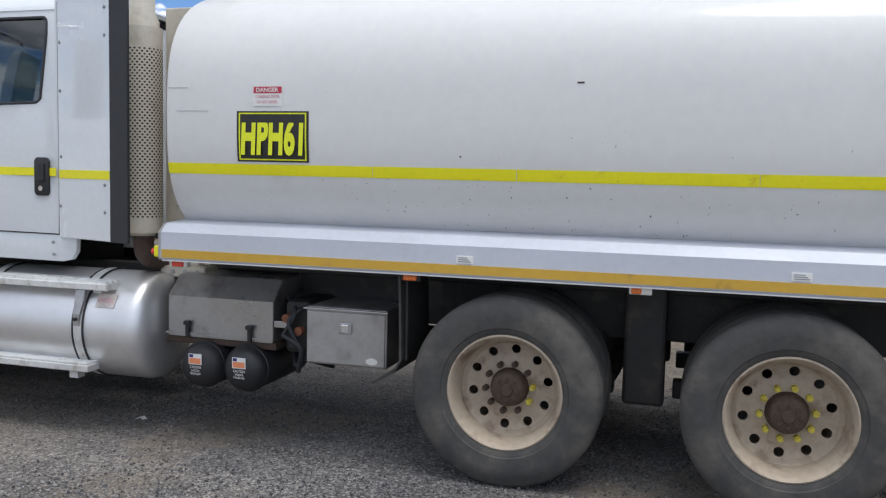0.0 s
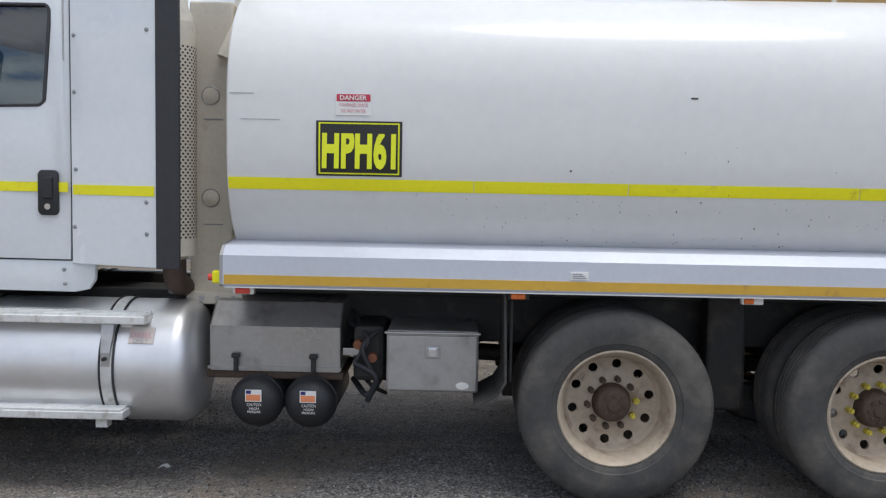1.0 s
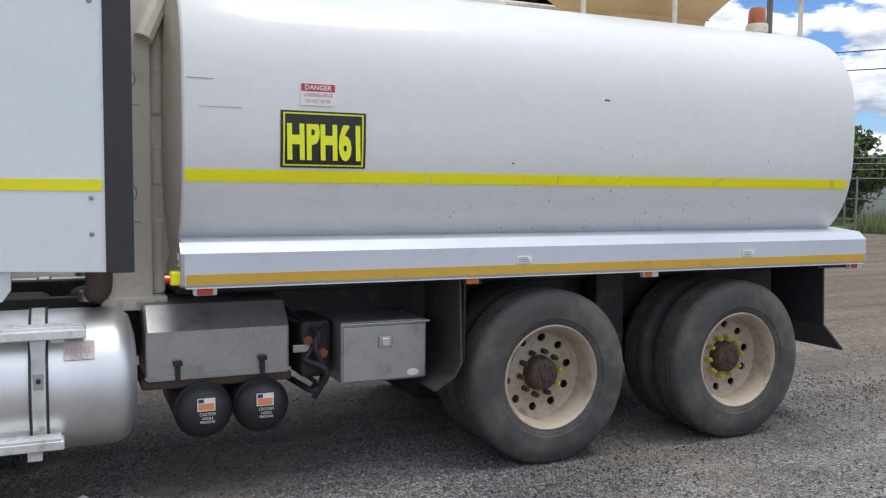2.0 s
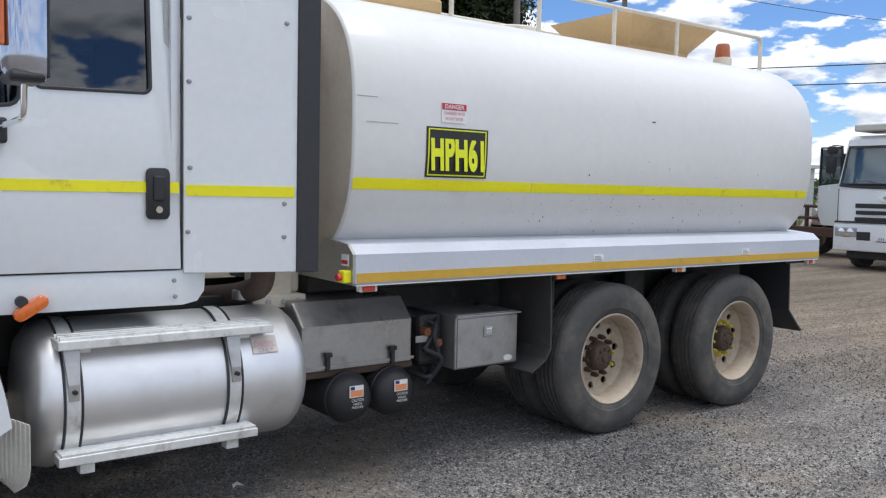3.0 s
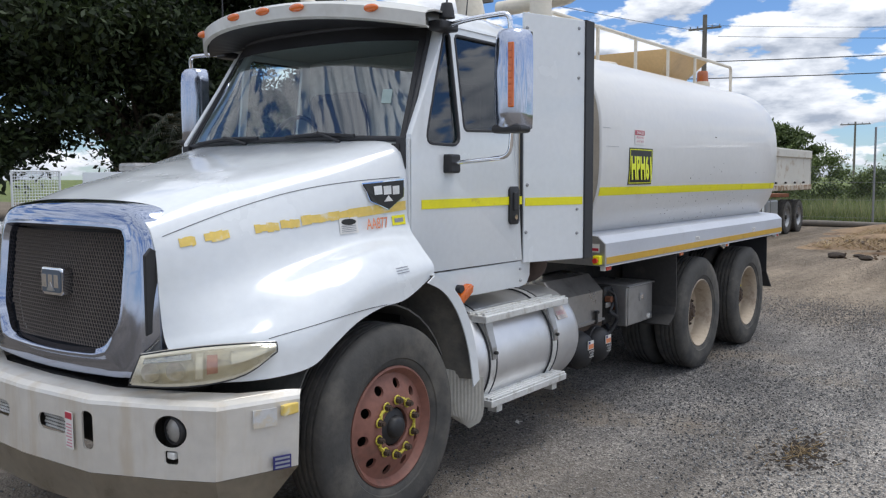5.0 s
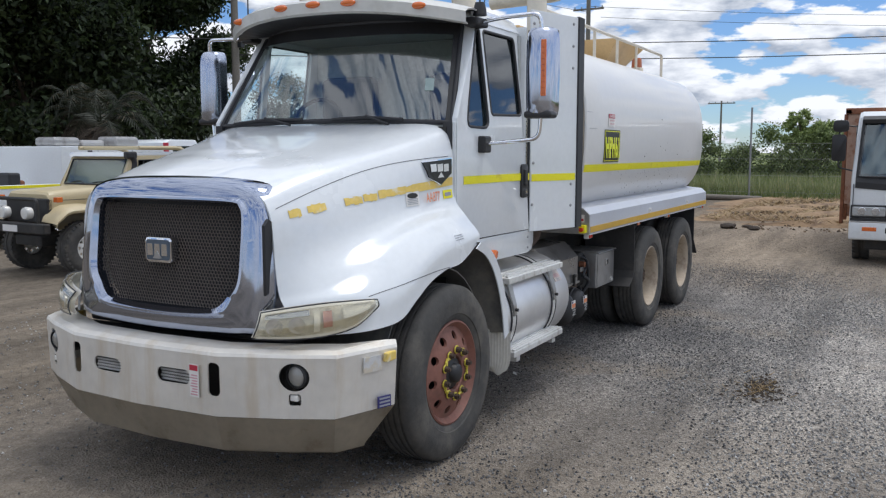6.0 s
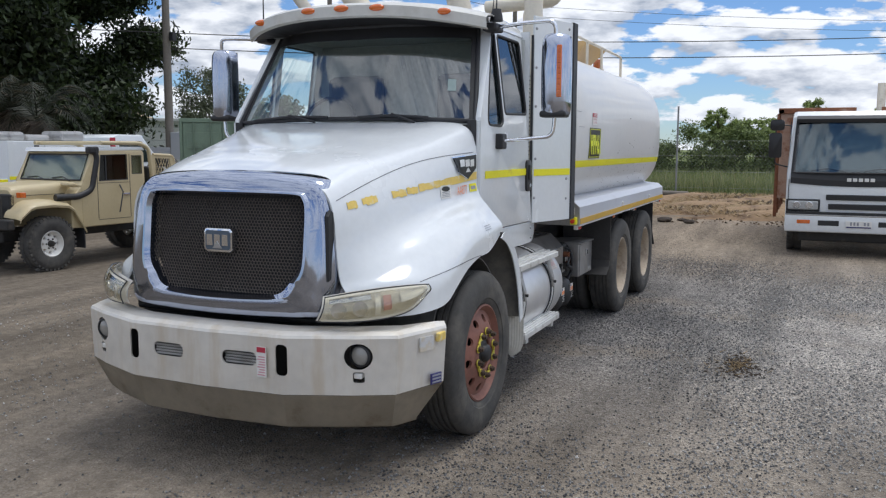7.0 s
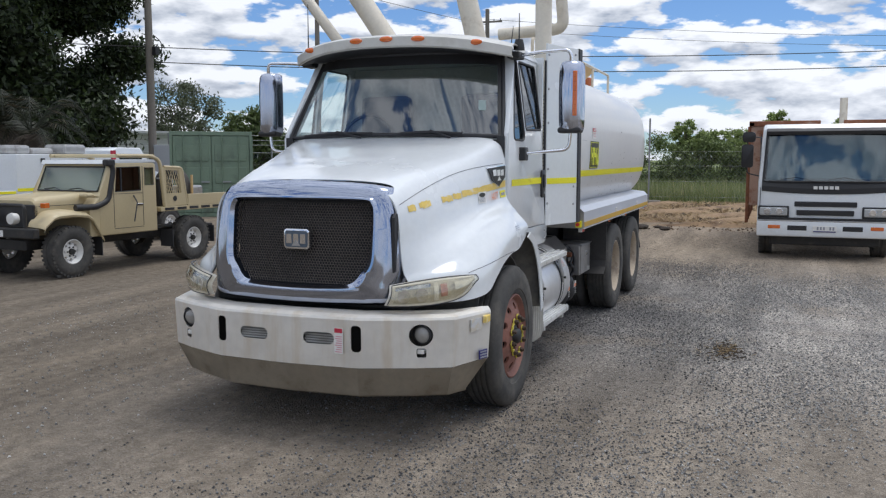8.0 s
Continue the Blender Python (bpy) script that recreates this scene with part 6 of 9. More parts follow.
def cab_over(name, label, at, wid, top, belt, length, face_lean, chin, grilles, lamps, bumper, plate_z, logo, rim_z, track, mirror=True):
    """A cab-over lorry cab with its nose at x = 0 towards -x, middle at y = 0."""
    tr = thing(name, label, "truck", at)
    hw = wid / 2
    # body shell: side profile drawn out across, corners rounded
    prof = [(0.02, chin), (0.0, belt - 0.2), (0.03, belt), (face_lean, top - 0.10), (face_lean + 0.12, top - 0.01), (length - 0.05, top), (length, top - 0.06), (length, chin + 0.2), (length * 0.82, chin + 0.12), (length * 0.78, chin + 0.42), (length * 0.32, chin + 0.42), (length * 0.27, chin)]
    shell = bmesh.new()
    loops = []
    for y, k in ((-hw, 0.05), (-hw + 0.015, 0.02), (-hw + 0.06, 0.0), (hw - 0.06, 0.0), (hw - 0.015, 0.02), (hw, 0.05)):
        loops.append([(x + (k if x < length * 0.3 else -k * 0.3), y * (1 - 0.05 * max(0, (z - belt) / (top - belt))), z - (k * 0.8 if z > top - 0.12 else 0)) for x, z in prof])
    loft(shell, loops, True, True)
    knife = prismed(ring(length * 0.55, rim_z, rim_z + 0.10, 28), -hw - 0.2, hw + 0.2)
    brow = 0.17 if logo == "bars" else 0.30
    z0, z1 = belt + 0.02, top - brow
    prism(knife, [(-0.3, z0), (-0.3, z1), (length - 0.16, z1), (length - 0.16, z0 - 0.25), (0.12, z0 - 0.25), (0.12, z0)], -hw + 0.13, hw - 0.13)
    prism(knife, rounded(-hw * 0.62, hw * 0.62, z0 + 0.12, z1 - 0.12, 0.06), length - 0.3, length + 0.2, "x")
    prism(knife, [(face_lean + 0.12, belt + 0.04), (face_lean + 0.20, top - 0.22), (length * 0.78, top - 0.22), (length * 0.78, belt + 0.0)], -hw - 0.2, hw + 0.2)
    body = part("cab", carve(shell, knife), WHITE, tr, "white lorry cab", smooth=25)
    part("dashboard", prismed([(0.13, z0 - 0.22), (0.13, z0 + 0.01), (0.36, z0 + 0.03), (0.50, z0 - 0.08), (0.50, z0 - 0.22)], -hw + 0.15, hw - 0.15, "y", 0.02), DASH, tr)
    part("cab_lining", boxed(length - 0.20, length - 0.165, -hw + 0.14, -hw * 0.63, z0 - 0.24, z1 - 0.01), SEAT, tr)
    part("cab_lining", boxed(length - 0.20, length - 0.165, hw * 0.63, hw - 0.14, z0 - 0.24, z1 - 0.01), SEAT, tr)
    part("cab_lining", boxed(length - 0.20, length - 0.165, -hw * 0.63, hw * 0.63, z0 - 0.24, z0 + 0.11), SEAT, tr)
    part("roof_lining", boxed(0.42, length - 0.21, -hw + 0.14, hw - 0.14, z1 - 0.03, z1 - 0.004), DASH, tr)
    for s in (-1, 1):
        part("seat_back", boxed(length - 0.55, length - 0.40, s * hw * 0.52 - 0.23, s * hw * 0.52 + 0.23, z0 - 0.2, z0 + 0.48, 0.05), SEAT, tr)
    part("steering_wheel", tubed([(0.52 + 0.06 * math.sin(a), hw * 0.52 + 0.21 * math.cos(a), z0 + 0.02 + 0.16 * math.sin(a)) for a in [2 * math.pi * i / 22 for i in range(22)]], 0.014, 6, closed=True), PLASTIC, tr, smooth=60)
    def face(z):
        return 0.03 + (face_lean - 0.03) * (z - belt) / (top - 0.10 - belt) if z > belt else 0.0
    ws = part("windscreen", thicken(lofted([[(face(z) - 0.050 + 0.034 * abs(u) ** 4, u * (hw - 0.10) * (1 - 0.04 * (z - z0) / (z1 - z0)), z) for u in [-1 + i / 8 for i in range(17)]] for z in (z0, (z0 + z1) / 2, z1)]), 0.006), TINTSCREEN, tr, "dark windscreen reflecting the sky", smooth=60)
    if logo == "bars":
        part("roof_visor", prismed([(face_lean - 0.10, top - 0.20), (face_lean - 0.12, top - 0.14), (face_lean + 0.03, top - 0.08), (face_lean + 0.03, top - 0.13)], -hw * 0.90, hw * 0.90, "y", 0.008), PLASTIC, tr, "black roof visor strip")
    part("screen_seal", tubed([Vector((face(z) - 0.050 + 0.034 * abs(u) ** 4, u * (hw - 0.095) * (1 - 0.04 * max(0, z - z0) / (z1 - z0)), z)) for u, z in [(-1 + i / 8, z0 - 0.01) for i in range(17)] + [(1 - i / 8, z1 + 0.01) for i in range(17)]], 0.014, 6, closed=True), RUBBER, ws)
    ws.visible_shadow = False
    for za, zb, dip in ((belt - 0.16 if logo == "bars" else belt - 0.05, belt + 0.025, -0.05), (top - brow - 0.015, top - brow + 0.055, 0)):
        part("screen_surround", thicken(lofted([[(face(z) - 0.012, u * (hw - 0.062) * (1 - 0.05 * max(0, z - belt) / (top - belt)), z + (dip * (1 - u * u) if z < belt else 0)) for u in [-1 + i / 8 for i in range(17)]] for z in (za, (za + zb) / 2 + 0.002, zb)]), 0.004), PLASTIC, ws, "black surround of the windscreen")
    for s in (-1, 1):
        part("screen_surround", thicken(lofted([[(face(z) - 0.012, s * (hw - w) * (1 - 0.05 * (z - belt) / (top - belt)), z) for w in (0.062, 0.13)] for z in (belt + 0.025, top - brow - 0.015)]), 0.004), PLASTIC, ws)
    for s in (-0.35, 0.35):
        part("wiper", tubed([(face(z0) - 0.03, s * hw - 0.3, z0 - 0.02), (face(z0 + 0.05) - 0.035, s * hw + 0.1, z0 + 0.06), (face(z0 + 0.1) - 0.035, s * hw + 0.35, z0 + 0.02)], 0.010, 5), RUBBER, ws)
    for (a, b, w2) in grilles:
        gp = part("grille", boxed(-0.022, 0.02, -w2, w2, a, b, 0.012), PLASTIC, tr, "black grille slot")
        if logo == "bars":
            part("grille_bar", boxed(-0.026, 0.0, -w2 + 0.03, w2 - 0.03, (a + b) / 2 - 0.004, (a + b) / 2 + 0.004), CHASSIS, gp)
    for s in (-1, 1):
        y0, y1, za, zb = lamps
        hl = part("headlamp", boxed(-0.09 if logo == "oval" else -0.03, 0.05, s * (y0 + y1) / 2 - (y1 - y0) / 2, s * (y0 + y1) / 2 + (y1 - y0) / 2, za, zb, 0.025), GREYLENS, tr, "clear grey headlamp with chrome reflectors")
        part("lamp_bezel", boxed(-0.024, 0.02, s * (y0 + y1) / 2 - (y1 - y0) / 2 - 0.018, s * (y0 + y1) / 2 + (y1 - y0) / 2 + 0.018, za - 0.02, zb + 0.018, 0.015), PLASTIC, hl, "dark joint round the headlamp")
        part("panel_joint", boxed(-0.008, 0.02, s * (y1 - 0.01) - 0.004, s * (y1 - 0.01) + 0.004, zb, belt - 0.1), RUBBER, tr)
        for k in (0.3, 0.7):
            part("reflector", lathed([(0.0, -0.034), ((zb - za) * 0.34, -0.034), ((zb - za) * 0.38, -0.028), (0, -0.02)], "x", 18, False, (-0.06 if logo == "oval" else 0, s * (y0 + (y1 - y0) * k), (za + zb) / 2)), CHROME, hl, smooth=40)
    ba, bb2 = bumper
    bp = part("bumper", boxed(-0.07, 0.12, -hw, hw, ba, bb2, 0.03, 3), WHITE, tr, "white front bumper", smooth=40)
    for s in (-1, 1):
        part("indicator", boxed(-0.078, -0.05, s * hw * 0.74 - 0.10, s * hw * 0.74 + 0.10, ba + (bb2 - ba) * 0.5, ba + (bb2 - ba) * 0.72, 0.008), AMBER, bp)
        part("bumper_slot", boxed(-0.076, -0.05, s * hw * 0.40 - 0.16, s * hw * 0.40 + 0.16, ba + (bb2 - ba) * 0.40, ba + (bb2 - ba) * 0.72, 0.012), PLASTIC, bp)
    part("bumper_line", boxed(-0.040, 0.05, -hw * 0.99, hw * 0.99, bb2, bb2 + 0.055), PLASTIC, bp)
    part("bumper_lip", boxed(-0.068, 0.05, -hw * 0.985, hw * 0.985, bb2 - 0.012, bb2 + 0.012, 0.006), GREYSTEEL, bp, "grey top lip of the bumper")
    pl = part("number_plate", boxed(-0.082, -0.07, -0.19, 0.19, plate_z - 0.05, plate_z + 0.06, 0.004), WHITEINK, bp, "white number plate, print unreadable")
    for k in range(6):
        if k != 2:
            part("print_bar", boxed(-0.0845, -0.081, -0.14 + 0.05 * k - 0.014, -0.14 + 0.05 * k + 0.014, plate_z - 0.01, plate_z + 0.045), GREYINK, pl)
    part("print_bar", boxed(-0.0845, -0.081, -0.18, 0.18, plate_z - 0.047, plate_z - 0.028), BLUEINK, pl)
    if logo == "bars":
        for k in range(5):
            part("emblem", boxed(-0.026, 0.0, -0.17 + 0.085 * k - 0.032, -0.17 + 0.085 * k + 0.032, belt - 0.125, belt - 0.07, 0.004), WHITEINK, tr, "pale maker shapes")
    else:
        part("emblem", prismed(ring(0, belt - 0.30, 0.19, 24, 0.55), -0.02, 0.01, "x"), CHROME, tr, "oval chrome maker emblem")
        part("emblem", prismed(ring(0, belt - 0.30, 0.10, 16, 0.5), -0.026, 0.0, "x"), GREYSTEEL, tr)
    for s in (-1, 1):
        sw = prismed([(face_lean + 0.12, belt + 0.04), (face_lean + 0.22, top - 0.22), (length * 0.78, top - 0.22), (length * 0.78, belt + 0.0)], s * hw * 0.98 - 0.006, s * hw * 0.98 + 0.01, "y")
        part("side_window", sw, DARKGLASS, tr, "dark side window").visible_shadow = False
        part("door_joint", boxed(length * 0.84, length * 0.845, s * hw - 0.006, s * hw + 0.006, chin + 0.3, top - 0.15), RUBBER, tr)
        part("door_handle", boxed(length * 0.70, length * 0.80, s * hw - 0.02, s * hw + 0.02, belt - 0.12, belt - 0.08, 0.008), PLASTIC, tr)
        if mirror:
            mi = part("mirror", prismed(rounded(s * (hw + 0.20) - 0.10, s * (hw + 0.20) + 0.10, belt + 0.25, belt + 0.66, 0.04), 0.02, 0.12, "x", 0.02), PLASTIC, tr, "black wing mirror", smooth=40)
            part("mirror", prismed(rounded(s * (hw + 0.18) - 0.11, s * (hw + 0.18) + 0.11, belt + 0.70, belt + 0.88, 0.05), 0.02, 0.12, "x", 0.02), PLASTIC, mi, smooth=40)
            part("mirror_arm", tubed(bent([(0.15, s * hw * 0.97, top - 0.25), (0.06, s * (hw + 0.2), top - 0.22), (0.06, s * (hw + 0.2), belt + 0.15), (0.15, s * hw, belt + 0.1)], 0.06), 0.012, 6), PLASTIC, mi)
        small_wheel(tr, length * 0.55, s * track, rim_z, 0.24, WHITE if logo == "bars" else RIM, s, rim_z * 0.55, "front_wheel")
    part("under_run", boxed(0.12, 0.34, -hw * 0.8, hw * 0.8, 0.24, chin + 0.02, 0.02), CHASSIS, tr, "black under-run bar")
    part("chassis", boxed(0.2, length + 3.6, -0.4, 0.4, 0.55, 0.78), CHASSIS, tr)
    part("front_axle", rodded((length * 0.55, -track, rim_z), (length * 0.55, track, rim_z), 0.06, 12), CHASSIS, tr)
    return tr


# tipper with a rusty body, facing the yard
iz = cab_over("tipper_truck", "white cab-over tipper with rusty steel body", pose(10.45, -3.68, 0), 2.22, 2.39, 1.36, 1.75, 0.30, 0.42,
              [(0.93, 1.02, 0.50), (0.78, 0.87, 0.46)], (0.60, 1.08, 0.76, 0.92), (0.40, 0.68), 0.54, "bars", 0.42, 0.96)
rb = part("tipper_body", thicken(lofted([[(1.85, -1.3, 0.85), (1.85, -1.3, 2.42), (1.85, 1.3, 2.42), (1.85, 1.3, 0.85)], [(6.0, -1.3, 0.85), (6.0, -1.3, 2.42), (6.0, 1.3, 2.42), (6.0, 1.3, 0.85)]], True), 0.05), RUST, iz, "rust-stained steel tipper body")
part("head_board", boxed(1.80, 1.88, -1.3, 1.3, 0.85, 2.42, 0.01), surface("faded_pink_rusty_paint", (0.42, 0.27, 0.20), 0.75, vary=0.25, dirt=(0.25, 0.1, 0.05), dirt_at=(0.48, 0.62), dirt_scale=3), rb, "faded headboard with rust")
part("body_rim", boxed(1.76, 6.05, -1.34, -1.24, 2.40, 2.48, 0.01), RUST, rb)
part("body_rim", boxed(1.76, 6.05, 1.24, 1.34, 2.40, 2.48, 0.01), RUST, rb)
part("body_rim", boxed(1.76, 1.86, -1.34, -0.35, 2.40, 2.50, 0.01), RUST, rb)
part("body_rim", boxed(1.76, 1.86, 0.05, 1.34, 2.40, 2.50, 0.01), RUST, rb)
for s in (-1, 1):
    for k in range(5):
        part("body_post", boxed(1.82 + k, 1.92 + k, s * 1.335 - 0.03, s * 1.335 + 0.03, 0.5, 2.40, 0.01), RUST, rb)
    small_wheel(iz, 4.6, s * 0.92, 0.42, 0.24, RIM, s, 0.23, "rear_wheel")
    small_wheel(iz, 4.6, s * 0.66, 0.42, 0.24, RIM, s, 0.23, "rear_wheel")
part("exhaust", rodded((1.85, -0.34, 1.0), (1.85, -0.34, 2.92), 0.07, 14, 0.07), CREAM, iz, "pale upright exhaust pipe", smooth=40)

# eight-wheel tipper further back
ud = cab_over("tipper_truck", "white heavy tipper with tall cab and dirty body", pose(19.2, 4.30, 0), 2.36, 3.06, 1.93, 1.75, 0.30, 0.46,
              [(1.40, 1.50, 0.72), (1.25, 1.34, 0.70), (1.10, 1.19, 0.72)], (0.62, 1.14, 0.74, 0.96), (0.42, 1.04), 0.70, "oval", 0.50, 0.98)
TIP = surface("dirty_white_tipper_paint", (0.60, 0.59, 0.54), 0.6, vary=0.12, dirt=(0.36, 0.27, 0.18), dirt_at=(0.52, 0.7), dirt_scale=2.2)
bm = thicken(lofted([[(1.9, s * 1.18, z) for s, z in ((-1, 2.55), (-1, 1.35), (1, 1.35), (1, 2.55))], [(6.6, s * 1.18, z) for s, z in ((-1, 2.50), (-1, 1.30), (1, 1.30), (1, 2.50))]]), 0.05)
tb = part("tipper_body", bm, TIP, ud, "dirty white tipper body")
part("head_board", boxed(1.86, 1.94, -1.18, 1.18, 1.35, 3.0, 0.02), TIP, tb)
part("canopy", boxed(0.9, 1.94, -1.18, 1.18, 2.98, 3.06, 0.02), TIP, tb, "cab protection canopy")
part("canopy", boxed(0.2, 1.2, -0.95, 0.95, 3.14, 3.30, 0.03), TIP, tb, "pale roof board")
part("tail_board", boxed(6.55, 6.62, -1.2, 1.2, 1.3, 2.5, 0.02), TIP, tb)
for s in (-1, 1):
    part("side_rib", boxed(1.9, 6.6, s * 1.2 - 0.03, s * 1.2 + 0.03, 2.28, 2.52, 0.02), TIP, tb)
    rs = part("lower_rail", boxed(1.95, 6.6, s * 1.2 - 0.03, s * 1.2 + 0.03, 1.30, 1.46, 0.02), surface("rust_spattered_white", (0.5, 0.44, 0.36), 0.7, vary=0.2, dirt=(0.24, 0.15, 0.08), dirt_at=(0.44, 0.58), dirt_scale=5), tb, "rust-spattered lower rail")
    for k in range(4):
        part("catch", boxed(2.5 + k, 2.62 + k, s * 1.24 - 0.02, s * 1.24 + 0.02, 1.5, 1.56), CHASSIS, tb)
    for x in (4.2, 5.5):
        for y in (1.02, 0.72):
            small_wheel(ud, x, s * y, 0.5, 0.27, GALV, s, 0.29, "rear_wheel")
    part("fuel_tank", boxed(2.0, 3.1, s * 0.95 - 0.22, s * 0.95 + 0.22, 0.5, 1.05, 0.05), GALV, ud)
    part("tank_strap", boxed(2.3, 2.36, s * 0.95 - 0.226, s * 0.95 + 0.226, 0.495, 1.056, 0.04), CHASSIS, ud)

hinge = Matrix.Translation((0.34, 1.19, 0)) @ Matrix.Rotation(radians(62), 4, "Z")
od = part("open_door", prismed([(0.0, 0.95), (0.0, 1.97), (0.98, 1.90), (0.98, 1.25), (0.80, 0.95)], -0.03, 0.03, "y", 0.012), WHITE, ud, "white cab door standing wide open", smooth=30)
od.matrix_basis = hinge
part("door_frame", tubed([(0.03, 0, 1.95), (0.14, 0, 2.80), (0.95, 0, 2.82), (0.97, 0, 1.90)], 0.03, 8), PLASTIC, od, "black window frame")
part("door_pane", prismed([(0.05, 1.95), (0.15, 2.78), (0.93, 2.79), (0.95, 1.90)], -0.004, 0.004, "y"), DARKGLASS, od)
part("door_handle", boxed(0.74, 0.92, -0.05, -0.028, 1.70, 1.74, 0.008), PLASTIC, od)
part("door_mirror", prismed(rounded(0.10, 0.36, 2.10, 2.66, 0.05), -0.22, -0.12, "y", 0.02), PLASTIC, od, "black wing mirror on the door", smooth=40)
part("mirror_arm", tubed([(0.1, -0.03, 1.85), (0.2, -0.16, 1.95), (0.22, -0.17, 2.12)], 0.014, 6), PLASTIC, od)

# old bonneted lorry with a brown bull bar, nose towards -x
old = thing("old_truck", "faded pink bonneted truck with a brown steel bull bar", "truck", pose(22.9, 7.75, 0, 0, 0, -24))
FADEDPINK = surface("faded_pink_paint", (0.58, 0.47, 0.43), 0.55, vary=0.12, dirt=(0.4, 0.28, 0.22), dirt_at=(0.5, 0.75), dirt_scale=3)
part("bonnet", lofted([[(x, y, z) for y, z in rounded(-w, w, 0.85, h, 0.14)] for x, w, h in ((0.0, 0.62, 1.38), (0.1, 0.66, 1.45), (1.3, 0.72, 1.55))], True, True), FADEDPINK, old, "faded pink bonnet", smooth=40)
for s in (-1, 1):
    arch = [(0.62 * math.cos(radians(a)) + 0.55, 0.5 + 0.62 * math.sin(radians(a))) for a in range(0, 181, 15)]
    part("mudguard", thicken(lofted([[(x, s * 1.12, z) for x, z in arch], [(x, s * 0.66, z + 0.05) for x, z in arch]]), 0.02), FADEDPINK, old, "rounded faded mudguard", smooth=50)
    small_wheel(old, 0.55, s * 0.95, 0.46, 0.24, RIM, s, 0.25, "front_wheel")
    small_wheel(old, 4.2, s * 0.95, 0.46, 0.24, RIM, s, 0.25, "rear_wheel")
    part("headlamp", lathed([(0.0, -0.05), (0.10, -0.04), (0.12, 0.0), (0.0, 0.05)], "x", 18, False, (0.0, s * 0.46, 1.2)), CLEARLENS, old, smooth=40)
part("grille", boxed(-0.03, 0.02, -0.30, 0.30, 0.95, 1.28, 0.01), PLASTIC, old)
part("cab", prismed([(1.25, 0.8), (1.25, 1.55), (1.45, 2.12), (2.55, 2.15), (2.6, 0.8)], -0.85, 0.85, "y", 0.06), WHITE, old, "white cab", smooth=30)
part("windscreen", prismed([(1.255, 1.60), (1.42, 2.06), (1.45, 2.06), (1.285, 1.60)], -0.72, 0.72, "y"), BLINDGLASS, old)
part("tray", boxed(2.7, 6.0, -1.1, 1.1, 1.0, 1.12, 0.01), RUST, old)
part("chassis", boxed(0.1, 6.0, -0.4, 0.4, 0.6, 0.8), CHASSIS, old)
RUSTBAR = surface("brown_bull_bar_paint", (0.10, 0.055, 0.042), 0.7, 0.2, vary=0.3)
bar = part("bull_bar", boxed(-0.42, -0.22, -1.15, 1.15, 0.55, 0.80, 0.02), RUSTBAR, old, "brown steel bull bar")
for z in (1.05, 1.38):
    part("bar_rail", rodded((-0.32, -0.95, z), (-0.32, 0.95, z), 0.045, 8), RUSTBAR, bar)
for y in (-0.95, -0.4, 0.4, 0.95):
    part("bar_upright", boxed(-0.36, -0.28, y - 0.05, y + 0.05, 0.75, 1.42, 0.01), RUSTBAR, bar)

# sand-coloured utility with tray, nose towards -x
ute = thing("utility_vehicle", "sand-beige four-wheel-drive utility with white roof and tray", "vehicle", pose(4.02, 6.86, 0, 0, 0, -4) @ Matrix.Scale(0.91, 4))
# local: front axle at x = 0, near side at y = 0, far side at y = 1.7
for y, s in ((0.13, -1), (1.57, 1)):
    small_wheel(ute, 0, y, 0.425, 0.27, WHITEINK, s, 0.205, "front_wheel")
    small_wheel(ute, 2.88, y, 0.425, 0.27, WHITEINK, s, 0.205, "rear_wheel")
part("chassis", boxed(-0.5, 4.0, 0.5, 1.2, 0.46, 0.62, 0.02), CHASSIS, ute)
bon = lofted([[(x, y, z if z < 1.0 else z + lift) for y, z in rounded(0.30, 1.40, 0.80, 1.20, 0.11)] for x, lift in ((-0.47, -0.06), (-0.44, -0.02), (-0.3, 0.0), (0.64, 0.04))], True, True)
part("bonnet", bon, BEIGE, ute, "sand bonnet", smooth=30)
for y0, y1 in ((-0.02, 0.34), (1.36, 1.72)):
    arch = [(0.62, 0.44), (0.58, 0.52), (0.40, 0.80), (0.30, 0.87), (0.0, 0.90), (-0.28, 0.89), (-0.38, 0.86), (-0.54, 0.74), (-0.57, 0.68)]
    outer, inner = (y0, y1) if y0 < 0.5 else (y1, y0)
    s2 = 1 if outer > inner else -1
    g = lofted([[(x, outer, z - 0.035) for x, z in arch], [(x, outer + s2 * 0.012, z) for x, z in arch], [(x, outer, z + 0.02) for x, z in arch], [(x * 1.02, outer - s2 * 0.08, 0.38 + (z - 0.38) * 1.12) for x, z in arch], [(x * 1.02, inner, 0.38 + (z - 0.38) * 1.18) for x, z in arch]])
    part("mudguard", thicken(g, 0.01), BEIGE, ute, "rounded sand mudguard", smooth=40)
part("front_panel", prismed([(0.40, 0.50), (0.40, 0.98), (0.66, 1.2), (0.90, 1.2), (0.90, 0.50)], 0.05, 1.65, "y", 0.015), BEIGE, ute)
CABO = [(0.60, 0.50), (0.60, 1.18), (0.66, 1.24), (0.86, 1.70), (0.92, 1.74), (1.90, 1.74), (1.94, 1.70), (1.95, 0.50)]
knife = prismed([(0.955, 1.24), (1.0, 1.66), (1.545, 1.67), (1.555, 1.25)], -0.5, 2.2)
prism(knife, [(1.655, 1.34), (1.655, 1.65), (1.87, 1.65), (1.87, 1.34)], -0.5, 2.2)
prism(knife, rounded(0.13, 1.57, 1.26, 1.67, 0.05), 0.3, 0.95, "x")
